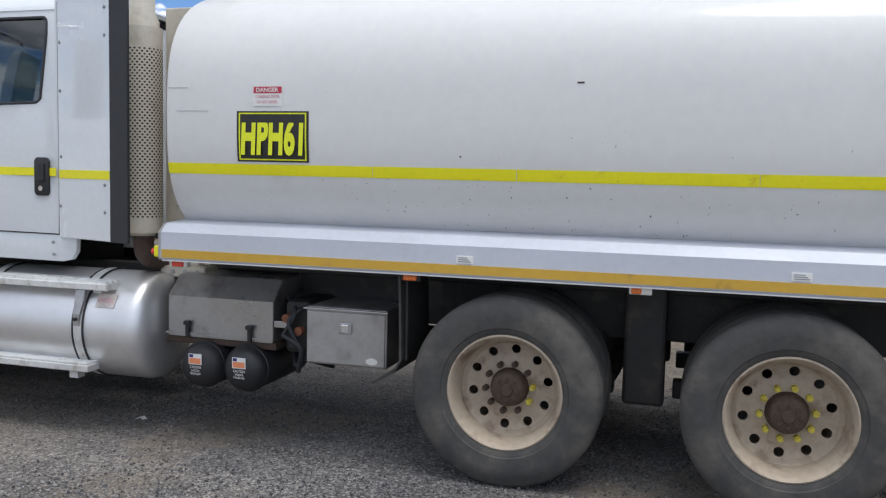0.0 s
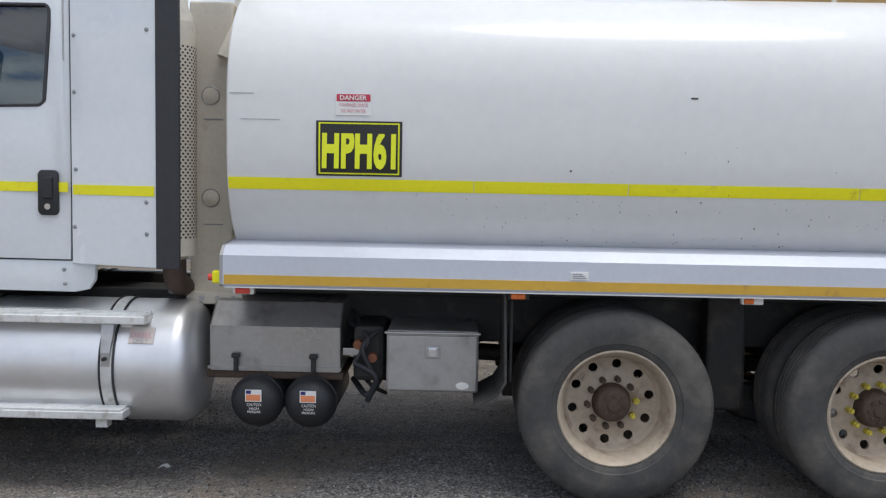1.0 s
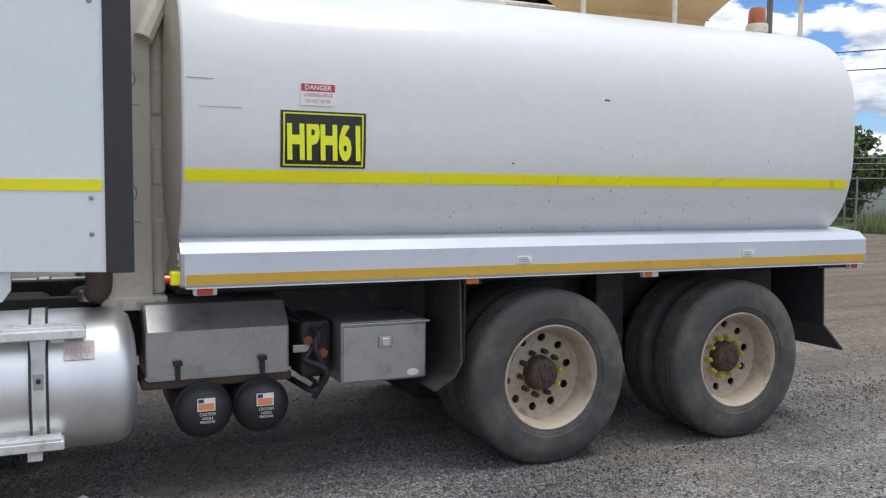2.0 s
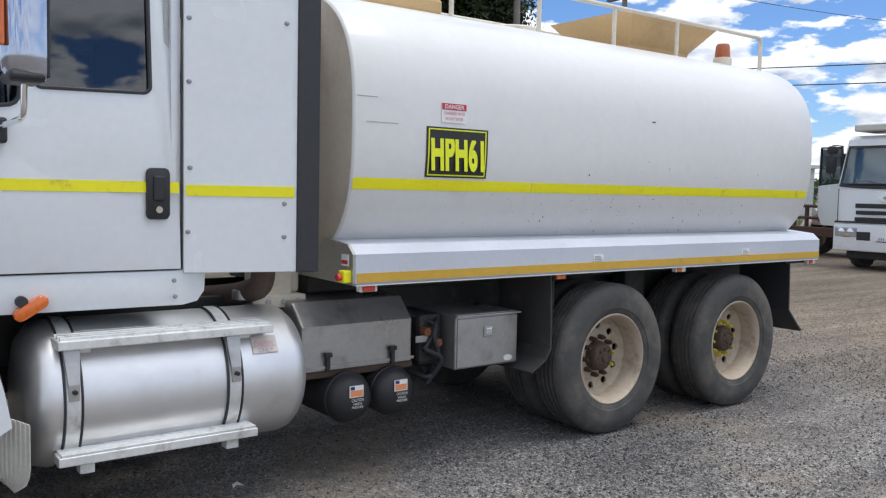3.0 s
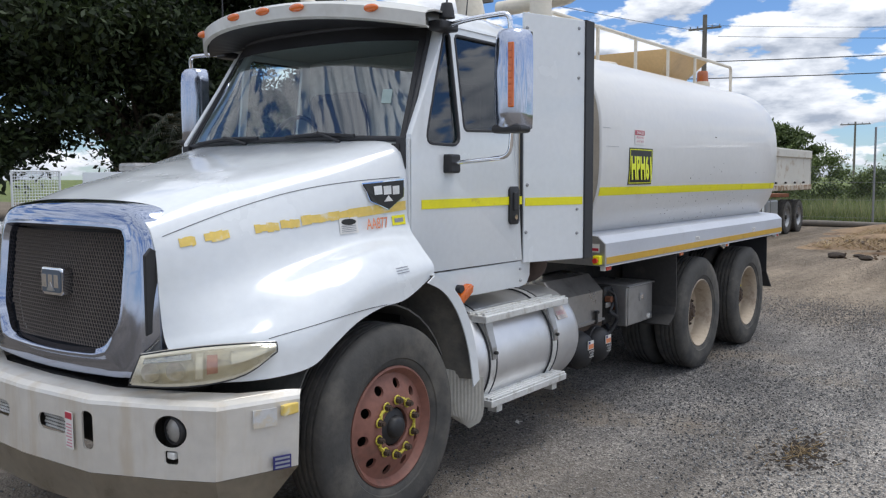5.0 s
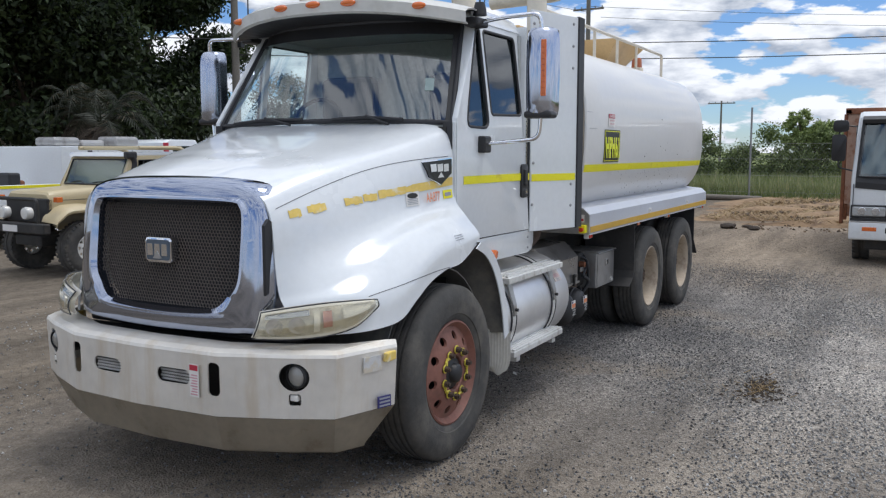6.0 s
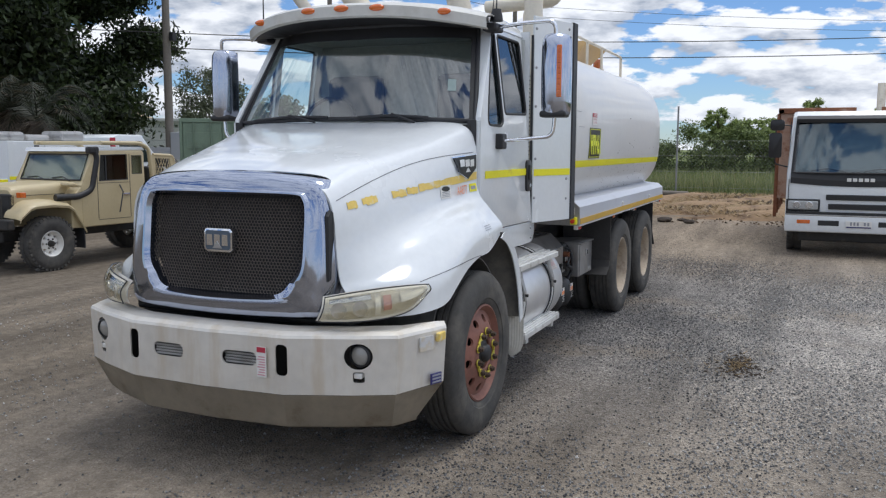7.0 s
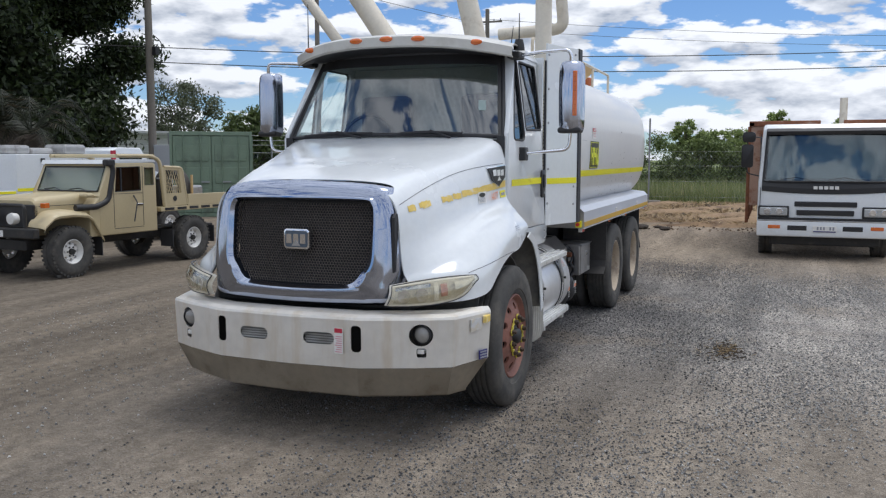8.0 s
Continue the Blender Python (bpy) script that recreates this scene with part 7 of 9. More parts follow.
prism(knife, [(0.80, 1.22), (0.94, 1.66), (1.90, 1.66), (1.90, 0.70), (0.80, 0.70)], 0.11, 1.59)
prism(knife, rounded(0.36, 1.34, 1.30, 1.60, 0.05), 1.85, 2.1, "x")
cb = part("cab", carve(prismed(CABO, 0.04, 1.66, "y", 0.03, 3), knife), BEIGE, ute, "sand cab with upright windscreen", smooth=25)
UTEGLASS = glass("utility_glass", (0.72, 0.80, 0.81), clear=0.8)
for nm, bm in (("windscreen", prismed([(0.660, 1.25), (0.848, 1.68), (0.854, 1.68), (0.666, 1.25)], 0.11, 1.59, "y")), ("side_window", boxed(0.94, 1.57, 0.060, 0.066, 1.22, 1.69)), ("quarter_window", boxed(1.645, 1.88, 0.060, 0.066, 1.33, 1.66)), ("rear_window", boxed(1.925, 1.931, 0.35, 1.35, 1.29, 1.61))):
    part(nm, bm, DARKGLASS if nm == "side_window" else UTEGLASS, cb, "dark side glass" if nm == "side_window" else "").visible_shadow = False
part("window_seal", tubed([(0.655, 0.13, 1.26), (0.842, 0.14, 1.67), (0.842, 1.56, 1.67), (0.655, 1.57, 1.26)], 0.013, 6, closed=True), RUBBER, cb)
part("window_seal", tubed([(0.955, 0.045, 1.24), (1.0, 0.045, 1.66), (1.545, 0.045, 1.67), (1.555, 0.045, 1.25)], 0.010, 6, closed=True), RUBBER, cb)
part("window_seal", tubed([(1.655, 0.045, 1.34), (1.655, 0.045, 1.65), (1.87, 0.045, 1.65), (1.87, 0.045, 1.34)], 0.010, 6, closed=True), RUBBER, cb)
part("window_divider", boxed(1.10, 1.12, 0.045, 0.07, 1.24, 1.67), RUBBER, cb)
part("dashboard", boxed(0.80, 0.98, 0.14, 1.56, 1.0, 1.24, 0.03), PLASTIC, cb)
part("steering_wheel", tubed([(1.06 + 0.06 * math.sin(q), 1.20 + 0.18 * math.cos(q), 1.24 + 0.15 * math.sin(q)) for q in [2 * math.pi * i / 22 for i in range(22)]], 0.012, 6, closed=True), PLASTIC, cb)
for y in (0.45, 1.22):
    part("seat_back", boxed(1.62, 1.76, y - 0.23, y + 0.23, 0.75, 1.42, 0.05), SEAT, cb)
for y in (0.35, 0.95):
    part("wiper", tubed([(0.64, y, 1.25), (0.675, y + 0.22, 1.31), (0.665, y + 0.46, 1.285)], 0.009, 5), RUBBER, cb)
part("cowl_vent", boxed(0.40, 0.56, 0.10, 0.30, 1.16, 1.23, 0.03), BEIGE, ute, "raised cowl vent")
part("bonnet_joint", boxed(-0.40, 0.60, 0.285, 0.293, 1.045, 1.053), RUBBER, ute)
part("badge", boxed(0.22, 0.42, 0.018, 0.026, 0.985, 1.01, 0.004), CHASSIS, ute, "dark maker badge")
part("roof", prismed([(0.80, 1.72), (0.84, 1.79), (1.92, 1.80), (1.97, 1.74)], 0.05, 1.65, "y", 0.02), WHITE, ute, "white painted roof", smooth=30)
for x in (0.92, 1.60):
    part("door_joint", boxed(x - 0.004, x + 0.004, 0.036, 0.044, 0.62, 1.68), RUBBER, cb)
part("door_joint", boxed(0.92, 1.60, 0.036, 0.044, 0.60, 0.608), RUBBER, cb)
part("door_joint", boxed(0.92, 1.60, 0.036, 0.044, 1.20, 1.207), RUBBER, cb)
part("door_handle", boxed(1.44, 1.58, 0.02, 0.045, 0.98, 1.02, 0.008), CHROME, cb, "chrome door handle")
part("snorkel", tubed(bent([(0.15, 0.10, 1.0), (0.55, 0.06, 1.0), (0.80, 0.05, 1.10), (0.93, 0.05, 1.62), (0.86, 0.05, 1.78)], 0.1), 0.055, 10), PLASTIC, ute, "black intake snorkel", smooth=60)
part("snorkel_head", boxed(0.76, 0.96, 0.0, 0.12, 1.68, 1.80, 0.03), PLASTIC, ute)
part("mirror_arm", tubed([(1.38, 0.04, 1.16), (1.30, -0.12, 1.05), (1.20, -0.14, 0.72)], 0.012, 6), RUBBER, ute)
for y in (0.06, 1.6):
    part("indicator", boxed(-0.50, -0.40, y - 0.02, y + 0.08, 1.03, 1.11, 0.01), AMBER, ute)
bbr = part("bull_bar", boxed(-0.78, -0.66, -0.02, 1.72, 0.56, 0.72, 0.02), CHASSIS, ute, "black steel bull bar")
part("bar_hoop", tubed(bent([(-0.70, 0.25, 0.70), (-0.70, 0.25, 1.08), (-0.70, 1.45, 1.08), (-0.70, 1.45, 0.70)], 0.08), 0.03, 8), CHASSIS, bbr)
# black panel stands in for the dark of the open engine bay
part("bay_shade_panel", boxed(-0.50, -0.40, 0.30, 1.40, 0.70, 1.08, 0.02), PLASTIC, ute)
for y in (0.55, 1.15):
    part("driving_lamp", lathed([(0.0, -0.74), (0.085, -0.73), (0.1, -0.70), (0.09, -0.62), (0, -0.6)], "x", 20, False, (0, y, 0.86)), CLEARLENS, bbr, "round driving lamp", smooth=40)
part("number_plate", boxed(-0.79, -0.78, 0.66, 1.04, 0.58, 0.68), WHITEINK, bbr)
tray = part("tray", boxed(2.02, 4.15, 0.02, 1.68, 0.84, 0.92, 0.01), BEIGE, ute, "sand steel tray")
for k in range(6):
    part("tray_slot", boxed(2.12 + 0.33 * k, 2.36 + 0.33 * k, 0.012, 0.02, 0.86, 0.905), PLASTIC, tray)
part("tray_side", boxed(2.75, 4.15, 0.02, 0.06, 0.92, 1.14, 0.008), BEIGE, tray)
part("tray_side", boxed(2.75, 4.15, 1.64, 1.68, 0.92, 1.14, 0.008), BEIGE, tray)
cage = bmesh.new()
for y in (0.05, 1.65):
    tube(cage, bent([(2.15, y, 0.92), (2.05, y, 1.78), (1.85, y, 1.86), (1.02, y, 1.86)], 0.1), 0.035, 8)
    tube(cage, bent([(2.15, y, 1.66), (2.62, y, 1.64), (2.74, y, 0.94)], 0.08), 0.03, 8)
for x in (1.1, 1.9):
    tube(cage, [(x, 0.05, 1.86), (x, 1.65, 1.86)], 0.03, 8)
part("rack", cage, BEIGE, ute, "sand tubular roof rack and cage", smooth=60)
cp = part("cage_panel", carve(prismed([(2.13, 0.92), (2.08, 1.66), (2.60, 1.64), (2.72, 0.94)], 0.03, 0.07), prismed([(2.19, 1.17), (2.17, 1.60), (2.53, 1.59), (2.58, 1.17)], 0.0, 0.1)), BEIGE, ute, "sand cage side with a mesh window")
for k in range(7):
    for lean in (-1, 1):
        x = 2.18 + 0.062 * k
        part("cage_wire", rodded((x, 0.05, 1.17), (max(2.17, min(2.57, x + 0.18 * lean)), 0.05, 1.60), 0.006, 5), BEIGE, cp)
part("storage_box", boxed(2.2, 2.6, 0.25, 1.3, 0.92, 1.45, 0.03), PLASTIC, ute, "dark box inside the cage")
part("emblem", prismed(ring(2.40, 1.07, 0.05, 16), 0.022, 0.03, "y"), PLASTIC, ute, "round dark emblem")
sp = new("spare_wheel"); sp.parent = ute
part("tyre", lathed([(0.22, -0.1), (0.36, -0.12), (0.41, -0.07), (0.41, 0.07), (0.36, 0.12), (0.22, 0.1)], "x", 36, True, (2.90, 0.55, 1.24)), TYRE, sp, smooth=40)
part("motor_block", boxed(3.22, 3.62, 0.4, 0.9, 0.92, 1.28, 0.04), GREYSTEEL, ute, "small engine on the tray")
part("guard_post", rodded((2.95, 0.1, 0.92), (2.95, 0.1, 1.5), 0.025, 8), TANPAINT, ute)
for ob in ute.children:
    if not ob.name.startswith(("front_wheel", "rear_wheel", "chassis")):
        ob.location.z += 0.13
for x in (0.60, 2.3, 3.45):
    part("mud_flap", boxed(x, x + 0.02, 0.02, 0.32, 0.30, 0.62), RUBBER, ute)

# small box trailer behind the utility
trl = thing("trailer", "dark low trailer with white spoked wheels", "trailer", pose(9.6, 9.6, 0))
part("bed", boxed(-0.9, 1.6, 0.0, 1.6, 0.62, 0.74, 0.02), CHASSIS, trl)
part("side_rail", boxed(-1.6, 1.6, -0.02, 0.03, 0.80, 0.86, 0.008), BEIGE, trl)
for x in (-0.9, 1.5):
    part("rail_post", boxed(x, x + 0.05, -0.02, 0.03, 0.62, 0.80), BEIGE, trl)
for y, s in ((0.05, -1), (1.55, 1)):
    small_wheel(trl, 0.0, y, 0.34, 0.2, WHITEINK, s, 0.2)

# white service truck: tray with mesh gate at the tail, boxes, red-striped cab, nose towards +x
sv = thing("service_truck", "white service truck with tray boxes and yellow stripe", "truck", pose(6.2, 10.7, 0))
for x in (0.1, 3.6):
    for y, s in ((0.14, -1), (1.86, 1)):
        small_wheel(sv, x, y, 0.44, 0.25, WHITE, s, 0.22)
part("chassis", boxed(-1.9, 4.8, 0.6, 1.4, 0.55, 0.75), CHASSIS, sv)
part("tray", boxed(-2.1, 0.35, 0.0, 2.0, 0.78, 0.92, 0.01), WHITE, sv, "white tray")
part("drop_side", boxed(-2.0, 0.33, 0.0, 0.04, 0.92, 1.16, 0.01), WHITE, sv)
part("stripe", boxed(-2.0, 0.33, -0.006, 0.0, 1.10, 1.15), YELLOW, sv)
bx = part("tool_cabinet", boxed(0.36, 2.9, 0.0, 2.0, 0.62, 1.86, 0.015), WHITE, sv, "white side cabinet")
part("stripe", boxed(0.37, 2.88, -0.006, 0.0, 1.14, 1.20), YELLOW, bx, "yellow stripe")
for x in (1.2, 2.05):
    part("door_joint", boxed(x - 0.005, x + 0.005, -0.004, 0.001, 0.66, 1.82), GREYINK, bx)
    part("latch", boxed(x - 0.14, x - 0.05, -0.02, 0.0, 1.28, 1.36, 0.01), PLASTIC, bx)
part("latch", boxed(0.95, 1.06, -0.02, 0.0, 1.70, 1.78, 0.01), PLASTIC, bx)
for k, x in enumerate((1.52, 1.72, 1.92)):
    part("maker_shape", boxed(x, x + 0.15, -0.006, -0.001, 1.56, 1.72), BLACKINK, bx, "dark shapes of a company mark")
part("maker_shape", prismed(ring(1.32, 1.64, 0.10, 16, 0.8), -0.006, -0.001, "y"), GREYINK, bx)
gate = new("tail_gate"); gate.parent = sv
part("gate_frame", tubed([(-2.1, 0.0, 0.9), (-2.1, 0.0, 1.86), (-1.25, 0.0, 1.86), (-1.25, 0.0, 0.9)], 0.025, 8, closed=True), WHITE, gate)
grid = bmesh.new()
for k in range(17):
    rod(grid, (-2.1 + 0.05 * k, 0.0, 0.9), (-2.1 + 0.05 * k, 0.0, 1.86), 0.006, 5)
for k in range(19):
    rod(grid, (-2.1, 0.0, 0.92 + 0.05 * k), (-1.25, 0.0, 0.92 + 0.05 * k), 0.006, 5)
tagged(part("mesh_infill", grid, WHITE, gate, "white welded wire mesh"), kind="stuff")
part("cab", prismed([(2.98, 0.55), (2.98, 1.95), (3.15, 2.02), (3.9, 2.02), (4.35, 1.45), (5.0, 1.32), (5.05, 0.6)], 0.05, 1.95, "y", 0.04), WHITE, sv, "white cab", smooth=30)
part("red_stripe", boxed(2.93, 3.03, -0.01, 0.05, 0.7, 1.95), REDINK, sv, "red painted pillar")
part("side_window", prismed([(3.2, 1.42), (3.2, 1.88), (3.85, 1.88), (4.15, 1.42)], 0.04, 0.052, "y"), BLINDGLASS, sv)
for k, (x, y, h) in enumerate(((-0.4, 0.6, 0.45), (-0.1, 0.9, 0.3))):
    part("pump", boxed(x - 0.12, x + 0.12, y - 0.3, y + 0.1, 0.92, 0.92 + h, 0.04), PLASTIC if k == 0 else RUST, sv)
for x, y, h in ((0.9, 0.8, 0.3), (1.6, 0.9, 0.22), (2.3, 0.7, 0.35)):
    part("load", boxed(x - 0.3, x + 0.3, y - 0.3, y + 0.3, 1.86, 1.86 + h * 0.6, 0.06), GREYSTEEL, sv, "tools and scrap on the cabinet roof")

# shipping container
cn = thing("shipping_container", "dull green steel shipping container", "container", Matrix.Translation((15.4, 14.2, 0)) @ Matrix.Rotation(math.atan2(-1.95, 1.50), 4, "Z"))
# local: door end along x from 0 to 2.44, length towards +y
part("frame_box", boxed(0.0, 2.44, 0.03, 6.06, 0.12, 2.58), GREENCON, cn)
for x in (0.0, 2.36):
    part("corner_post", boxed(x, x + 0.08, -0.03, 0.06, 0.0, 2.6, 0.008), GREENCON, cn)
for z in (0.0, 2.48):
    part("end_rail", boxed(0.08, 2.36, -0.03, 0.06, z, z + 0.12, 0.008), GREENCON, cn)
for x0 in (0.10, 1.235):
    leaf = part("door_leaf", boxed(x0, x0 + 1.105, -0.012, 0.03, 0.14, 2.46, 0.006), GREENCON, cn, "green container door")
    for z in (0.35, 1.02, 1.70):
        part("door_panel", boxed(x0 + 0.08, x0 + 1.03, -0.03, -0.01, z, z + 0.5, 0.015), GREENCON, leaf)
    for x in (x0 + 0.30, x0 + 0.80):
        part("lock_rod", rodded((x, -0.055, 0.1), (x, -0.055, 2.5), 0.018, 8), GREENCON, leaf)
        part("lock_handle", boxed(x, x + 0.25, -0.075, -0.05, 1.05, 1.09), GALV, leaf)
for k in range(22):
    part("side_rib", boxed(2.44, 2.475, 0.15 + 0.265 * k, 0.29 + 0.265 * k, 0.18, 2.44, 0.01), GREENCON, cn)
part("notice", boxed(-0.85, -0.25, -0.3, -0.28, 0.9, 1.75), GALV, cn, "pale sheet standing by the container")
copy_thing(cn, Matrix.Translation((31.5, 16.6, 0)) @ Matrix.Rotation(math.atan2(-1.95, 1.50), 4, "Z"))

# ================================================================ buildings, poles, fence
def hut(name, label, m, w, d, h, roof_h, wall, roof, windows):
    b = thing(name, label, "building", m)
    part("wall", boxed(0, w, 0, d, 0, h), wall, b)
    rf = bmesh.new()
    o = 0.35
    if roof_h > 0.3:
        base = [(-o, -o, h), (w + o, -o, h), (w + o, d + o, h), (-o, d + o, h)]
        ridge = [(d / 2, d / 2, h + roof_h), (w - d / 2, d / 2, h + roof_h)]
        vs = [rf.verts.new(p) for p in base + ridge]
        for f in ((0, 1, 5, 4), (1, 2, 5), (2, 3, 4, 5), (3, 0, 4), (3, 2, 1, 0)):
            rf.faces.new([vs[i] for i in f])
    else:
        box(rf, -o, w + o, -o, d + o, h, h + roof_h)
    part("roof", rf, roof, b)
    for x in windows:
        wi = part("window", boxed(x, x + 1.5, -0.05, 0.02, h * 0.38, h * 0.78), WALLWHITE, b, "framed window")
        for k in range(2):
            part("pane", boxed(x + 0.08 + 0.70 * k, x + 0.72 + 0.70 * k, -0.065, -0.04, h * 0.42, h * 0.74), BLINDGLASS, wi)
    for k in range(int(w / 1.2)):
        part("wall_joint", boxed(1.2 * k - 0.015, 1.2 * k + 0.015, -0.012, 0.0, 0.1, h - 0.05), WALLWHITE, b)
    return b


line = math.atan2(-6.0, 5.0)
hut("portable_office", "long white portable office building", Matrix.Translation((31.5, 38.0, 0)) @ Matrix.Rotation(line, 4, "Z"), 22, 5, 3.3, 0.15, WALLWHITE, WALLWHITE, (4.2, 9.6, 13.0))
hut("house", "cream house with a low tan hip roof", Matrix.Translation((33.5, 45.0, 0)) @ Matrix.Rotation(line, 4, "Z"), 10, 7, 3.6, 1.7, WALLCREAM, ROOFTAN, (2.0, 6.0))
hut("shed", "tall cream clad shed", Matrix.Translation((20.5, 33.6, 0)) @ Matrix.Rotation(math.atan2(-3.2, 4.5), 4, "Z"), 6.0, 7, 5.0, 0.2, WALLCREAM, ROOFTAN, ())


def pole(name, label, x, y, h, r, arms=()):
    p = thing(name, label, "pole", pose(x, y, 0))
    part("shaft", lathed([(0.0, 0.0), (r, 0.0), (r * 0.95, h * 0.4), (r * 0.72, h), (0.0, h)], "z", 14, False), TIMBER, p, smooth=50)
    for z, w in arms:
        a = part("crossarm", boxed(-0.06, 0.06, -w, w, z - 0.06, z + 0.06), TIMBER, p)
        for k in (-0.9, -0.45, 0.45, 0.9):
            part("insulator", lathed([(0.0, z + 0.2), (0.04, z + 0.2), (0.05, z + 0.1), (0.03, z + 0.06), (0, z + 0.06)], "z", 8, False, (0, k * w, 0)), GALV, a)
    return p


pl = pole("power_pole", "weathered timber power pole behind the yard", 23.2, 21.3, 11.5, 0.17)
part("meter_box", boxed(-0.2, 0.2, -1.05, -0.20, 1.25, 2.35, 0.02), surface("pale_grey_meter_box", (0.50, 0.53, 0.56), 0.5, vary=0.1), pl, "pale grey electrical cabinet")
part("fuse_box", boxed(-0.12, 0.12, -0.42, -0.22, 6.0, 6.35, 0.02), PLASTIC, pl)
part("service_loop", tubed(bent([(0, -0.25, 6.8), (0, -0.65, 6.5), (0, -0.55, 5.6), (0, -0.25, 5.7)], 0.3), 0.02, 6), WIREBLACK, pl)
pole("power_pole", "slim far timber power pole", 54.0, 16.8, 12.5, 0.20, ((11.6, 1.1),))
pole("power_pole", "grey timber power pole with crossarm beyond the yard", 16.5, 9.7, 6.7, 0.085, ((6.5, 0.55),))
pole("power_pole", "distant power pole with crossarm", 103.8, 17.0, 7.9, 0.14, ((7.6, 1.6),))


def cable(label, a, b, sag, r=0.018):
    a, b = Vector(a), Vector(b)
    pts = [a.lerp(b, i / 24) - Vector((0, 0, sag * 4 * (i / 24) * (1 - i / 24))) for i in range(25)]
    tagged(part("overhead_cable", tubed(pts, r, 6), WIREBLACK), label, "cable", "cables over the yard")


cable("black overhead power cable", (23.2, 21.3, 6.35), (46.0, -30.0, 8.2), 1.0)
cable("black overhead power cable", (23.2, 21.3, 5.75), (46.0, -30.0, 7.5), 1.0)
cable("black overhead power cable", (23.2, 21.3, 6.35), (-6, 48, 8.0), 0.6)
cable("thin black overhead cable", (54.0, 16.8, 11.8), (80.0, -40.0, 12.0), 1.0, 0.014)
cable("thin black overhead cable", (54.0, 15.9, 11.0), (80.0, -42.0, 11.2), 1.0, 0.014)
cable("thin black overhead cable", (23.2, 21.3, 11.0), (54.0, 16.8, 11.4), 0.3, 0.014)

fence = thing("wire_fence", "galvanised post and wire fence by the grass", "fence", pose(28.6, 0, 0))
for k in range(14):
    y = 1.75 + 5.2 * (k - 6)
    part("post", rodded((0, y, 0), (0, y, 3.35 if k == 6 else 2.1), 0.035, 8), GALV, fence)
for z in (0.3, 0.9, 1.5, 2.05):
    part("strand", rodded((0, -29, z), (0, 38, z), 0.004, 5), GALV, fence)
net = bmesh.new()
for k in range(470):
    y, w = -29 + 0.143 * k, 0.0024
    for lean in (-1.95, 1.95):
        net.faces.new([net.verts.new(p) for p in ((0.012 * lean, y - w, 0.05), (0.012 * lean, y + w, 0.05), (0.012 * lean, y + w + lean, 2.0), (0.012 * lean, y - w + lean, 2.0))])
part("wire_mesh", net, GALV, fence, "diamond wire mesh")
f2 = thing("wire_fence", "high chain wire fence with barbed top in front of the buildings", "fence", Matrix.Translation((27.5, 34.0, 0)) @ Matrix.Rotation(line, 4, "Z"))
for k in range(9):
    part("post", rodded((2.6 * k, -3.0, 0), (2.6 * k, -3.0, 3.1), 0.05, 8), GALV, f2)
    if k % 3 == 1:
        part("brace", rodded((2.6 * k, -3.0, 2.2), (2.6 * k + 1.6, -3.0, 0.1), 0.03, 6), GALV, f2)
for z in (0.3, 1.2, 2.1, 2.5, 2.75, 3.0):
    part("strand", rodded((0, -3.0, z), (20.8, -3.0, z), 0.014, 5), GALV, f2)

# ================================================================ plants
def leaf_material(name, dark, light, dry=None):
    m = bpy.data.materials.new(name)
    m.use_nodes = True
    n, l = m.node_tree.nodes, m.node_tree.links
    b = n["Principled BSDF"]
    g = n.new("ShaderNodeNewGeometry")
    r = n.new("ShaderNodeValToRGB")
    r.color_ramp.elements[0].color, r.color_ramp.elements[1].color = (*dark, 1), (*light, 1)
    if dry:
        e = r.color_ramp.elements.new(0.9); e.color = (*light, 1)
        r.color_ramp.elements[2].position, r.color_ramp.elements[2].color = 1.0, (*dry, 1)
    l.new(g.outputs["Random Per Island"], r.inputs["Fac"])
    l.new(r.outputs["Color"], b.inputs["Base Color"])
    b.inputs["Roughness"].default_value = 0.6
    tr = n.new("ShaderNodeBsdfTranslucent")
    l.new(r.outputs["Color"], tr.inputs["Color"])
    mx = n.new("ShaderNodeMixShader"); mx.inputs["Fac"].default_value = 0.25
    l.new(b.outputs[0], mx.inputs[1]); l.new(tr.outputs[0], mx.inputs[2])
    l.new(mx.outputs[0], n["Material Output"].inputs["Surface"])
    return m


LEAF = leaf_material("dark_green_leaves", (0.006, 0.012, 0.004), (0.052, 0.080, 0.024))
LEAFMID = leaf_material("mid_green_leaves", (0.06, 0.09, 0.03), (0.17, 0.22, 0.08))
LEAFLIGHT = leaf_material("light_green_scrub_leaves", (0.14, 0.20, 0.06), (0.38, 0.45, 0.16))
LEAFHEDGE = leaf_material("hedge_leaves", (0.07, 0.105, 0.035), (0.26, 0.32, 0.12))
LEAFGUM = leaf_material("olive_gum_leaves", (0.06, 0.075, 0.045), (0.16, 0.18, 0.11))
FROND = leaf_material("palm_fronds", (0.010, 0.014, 0.007), (0.030, 0.038, 0.020), (0.09, 0.068, 0.042))
DRYFROND = leaf_material("dry_palm_fronds", (0.03, 0.023, 0.016), (0.10, 0.075, 0.05))
GRASS = leaf_material("grass_blades", (0.09, 0.14, 0.04), (0.24, 0.29, 0.09), (0.42, 0.37, 0.17))
PALEGRASS = leaf_material("pale_seeding_grass", (0.20, 0.24, 0.09), (0.36, 0.38, 0.18), (0.50, 0.44, 0.25))
STRAW = leaf_material("straw", (0.20, 0.13, 0.06), (0.42, 0.31, 0.16))


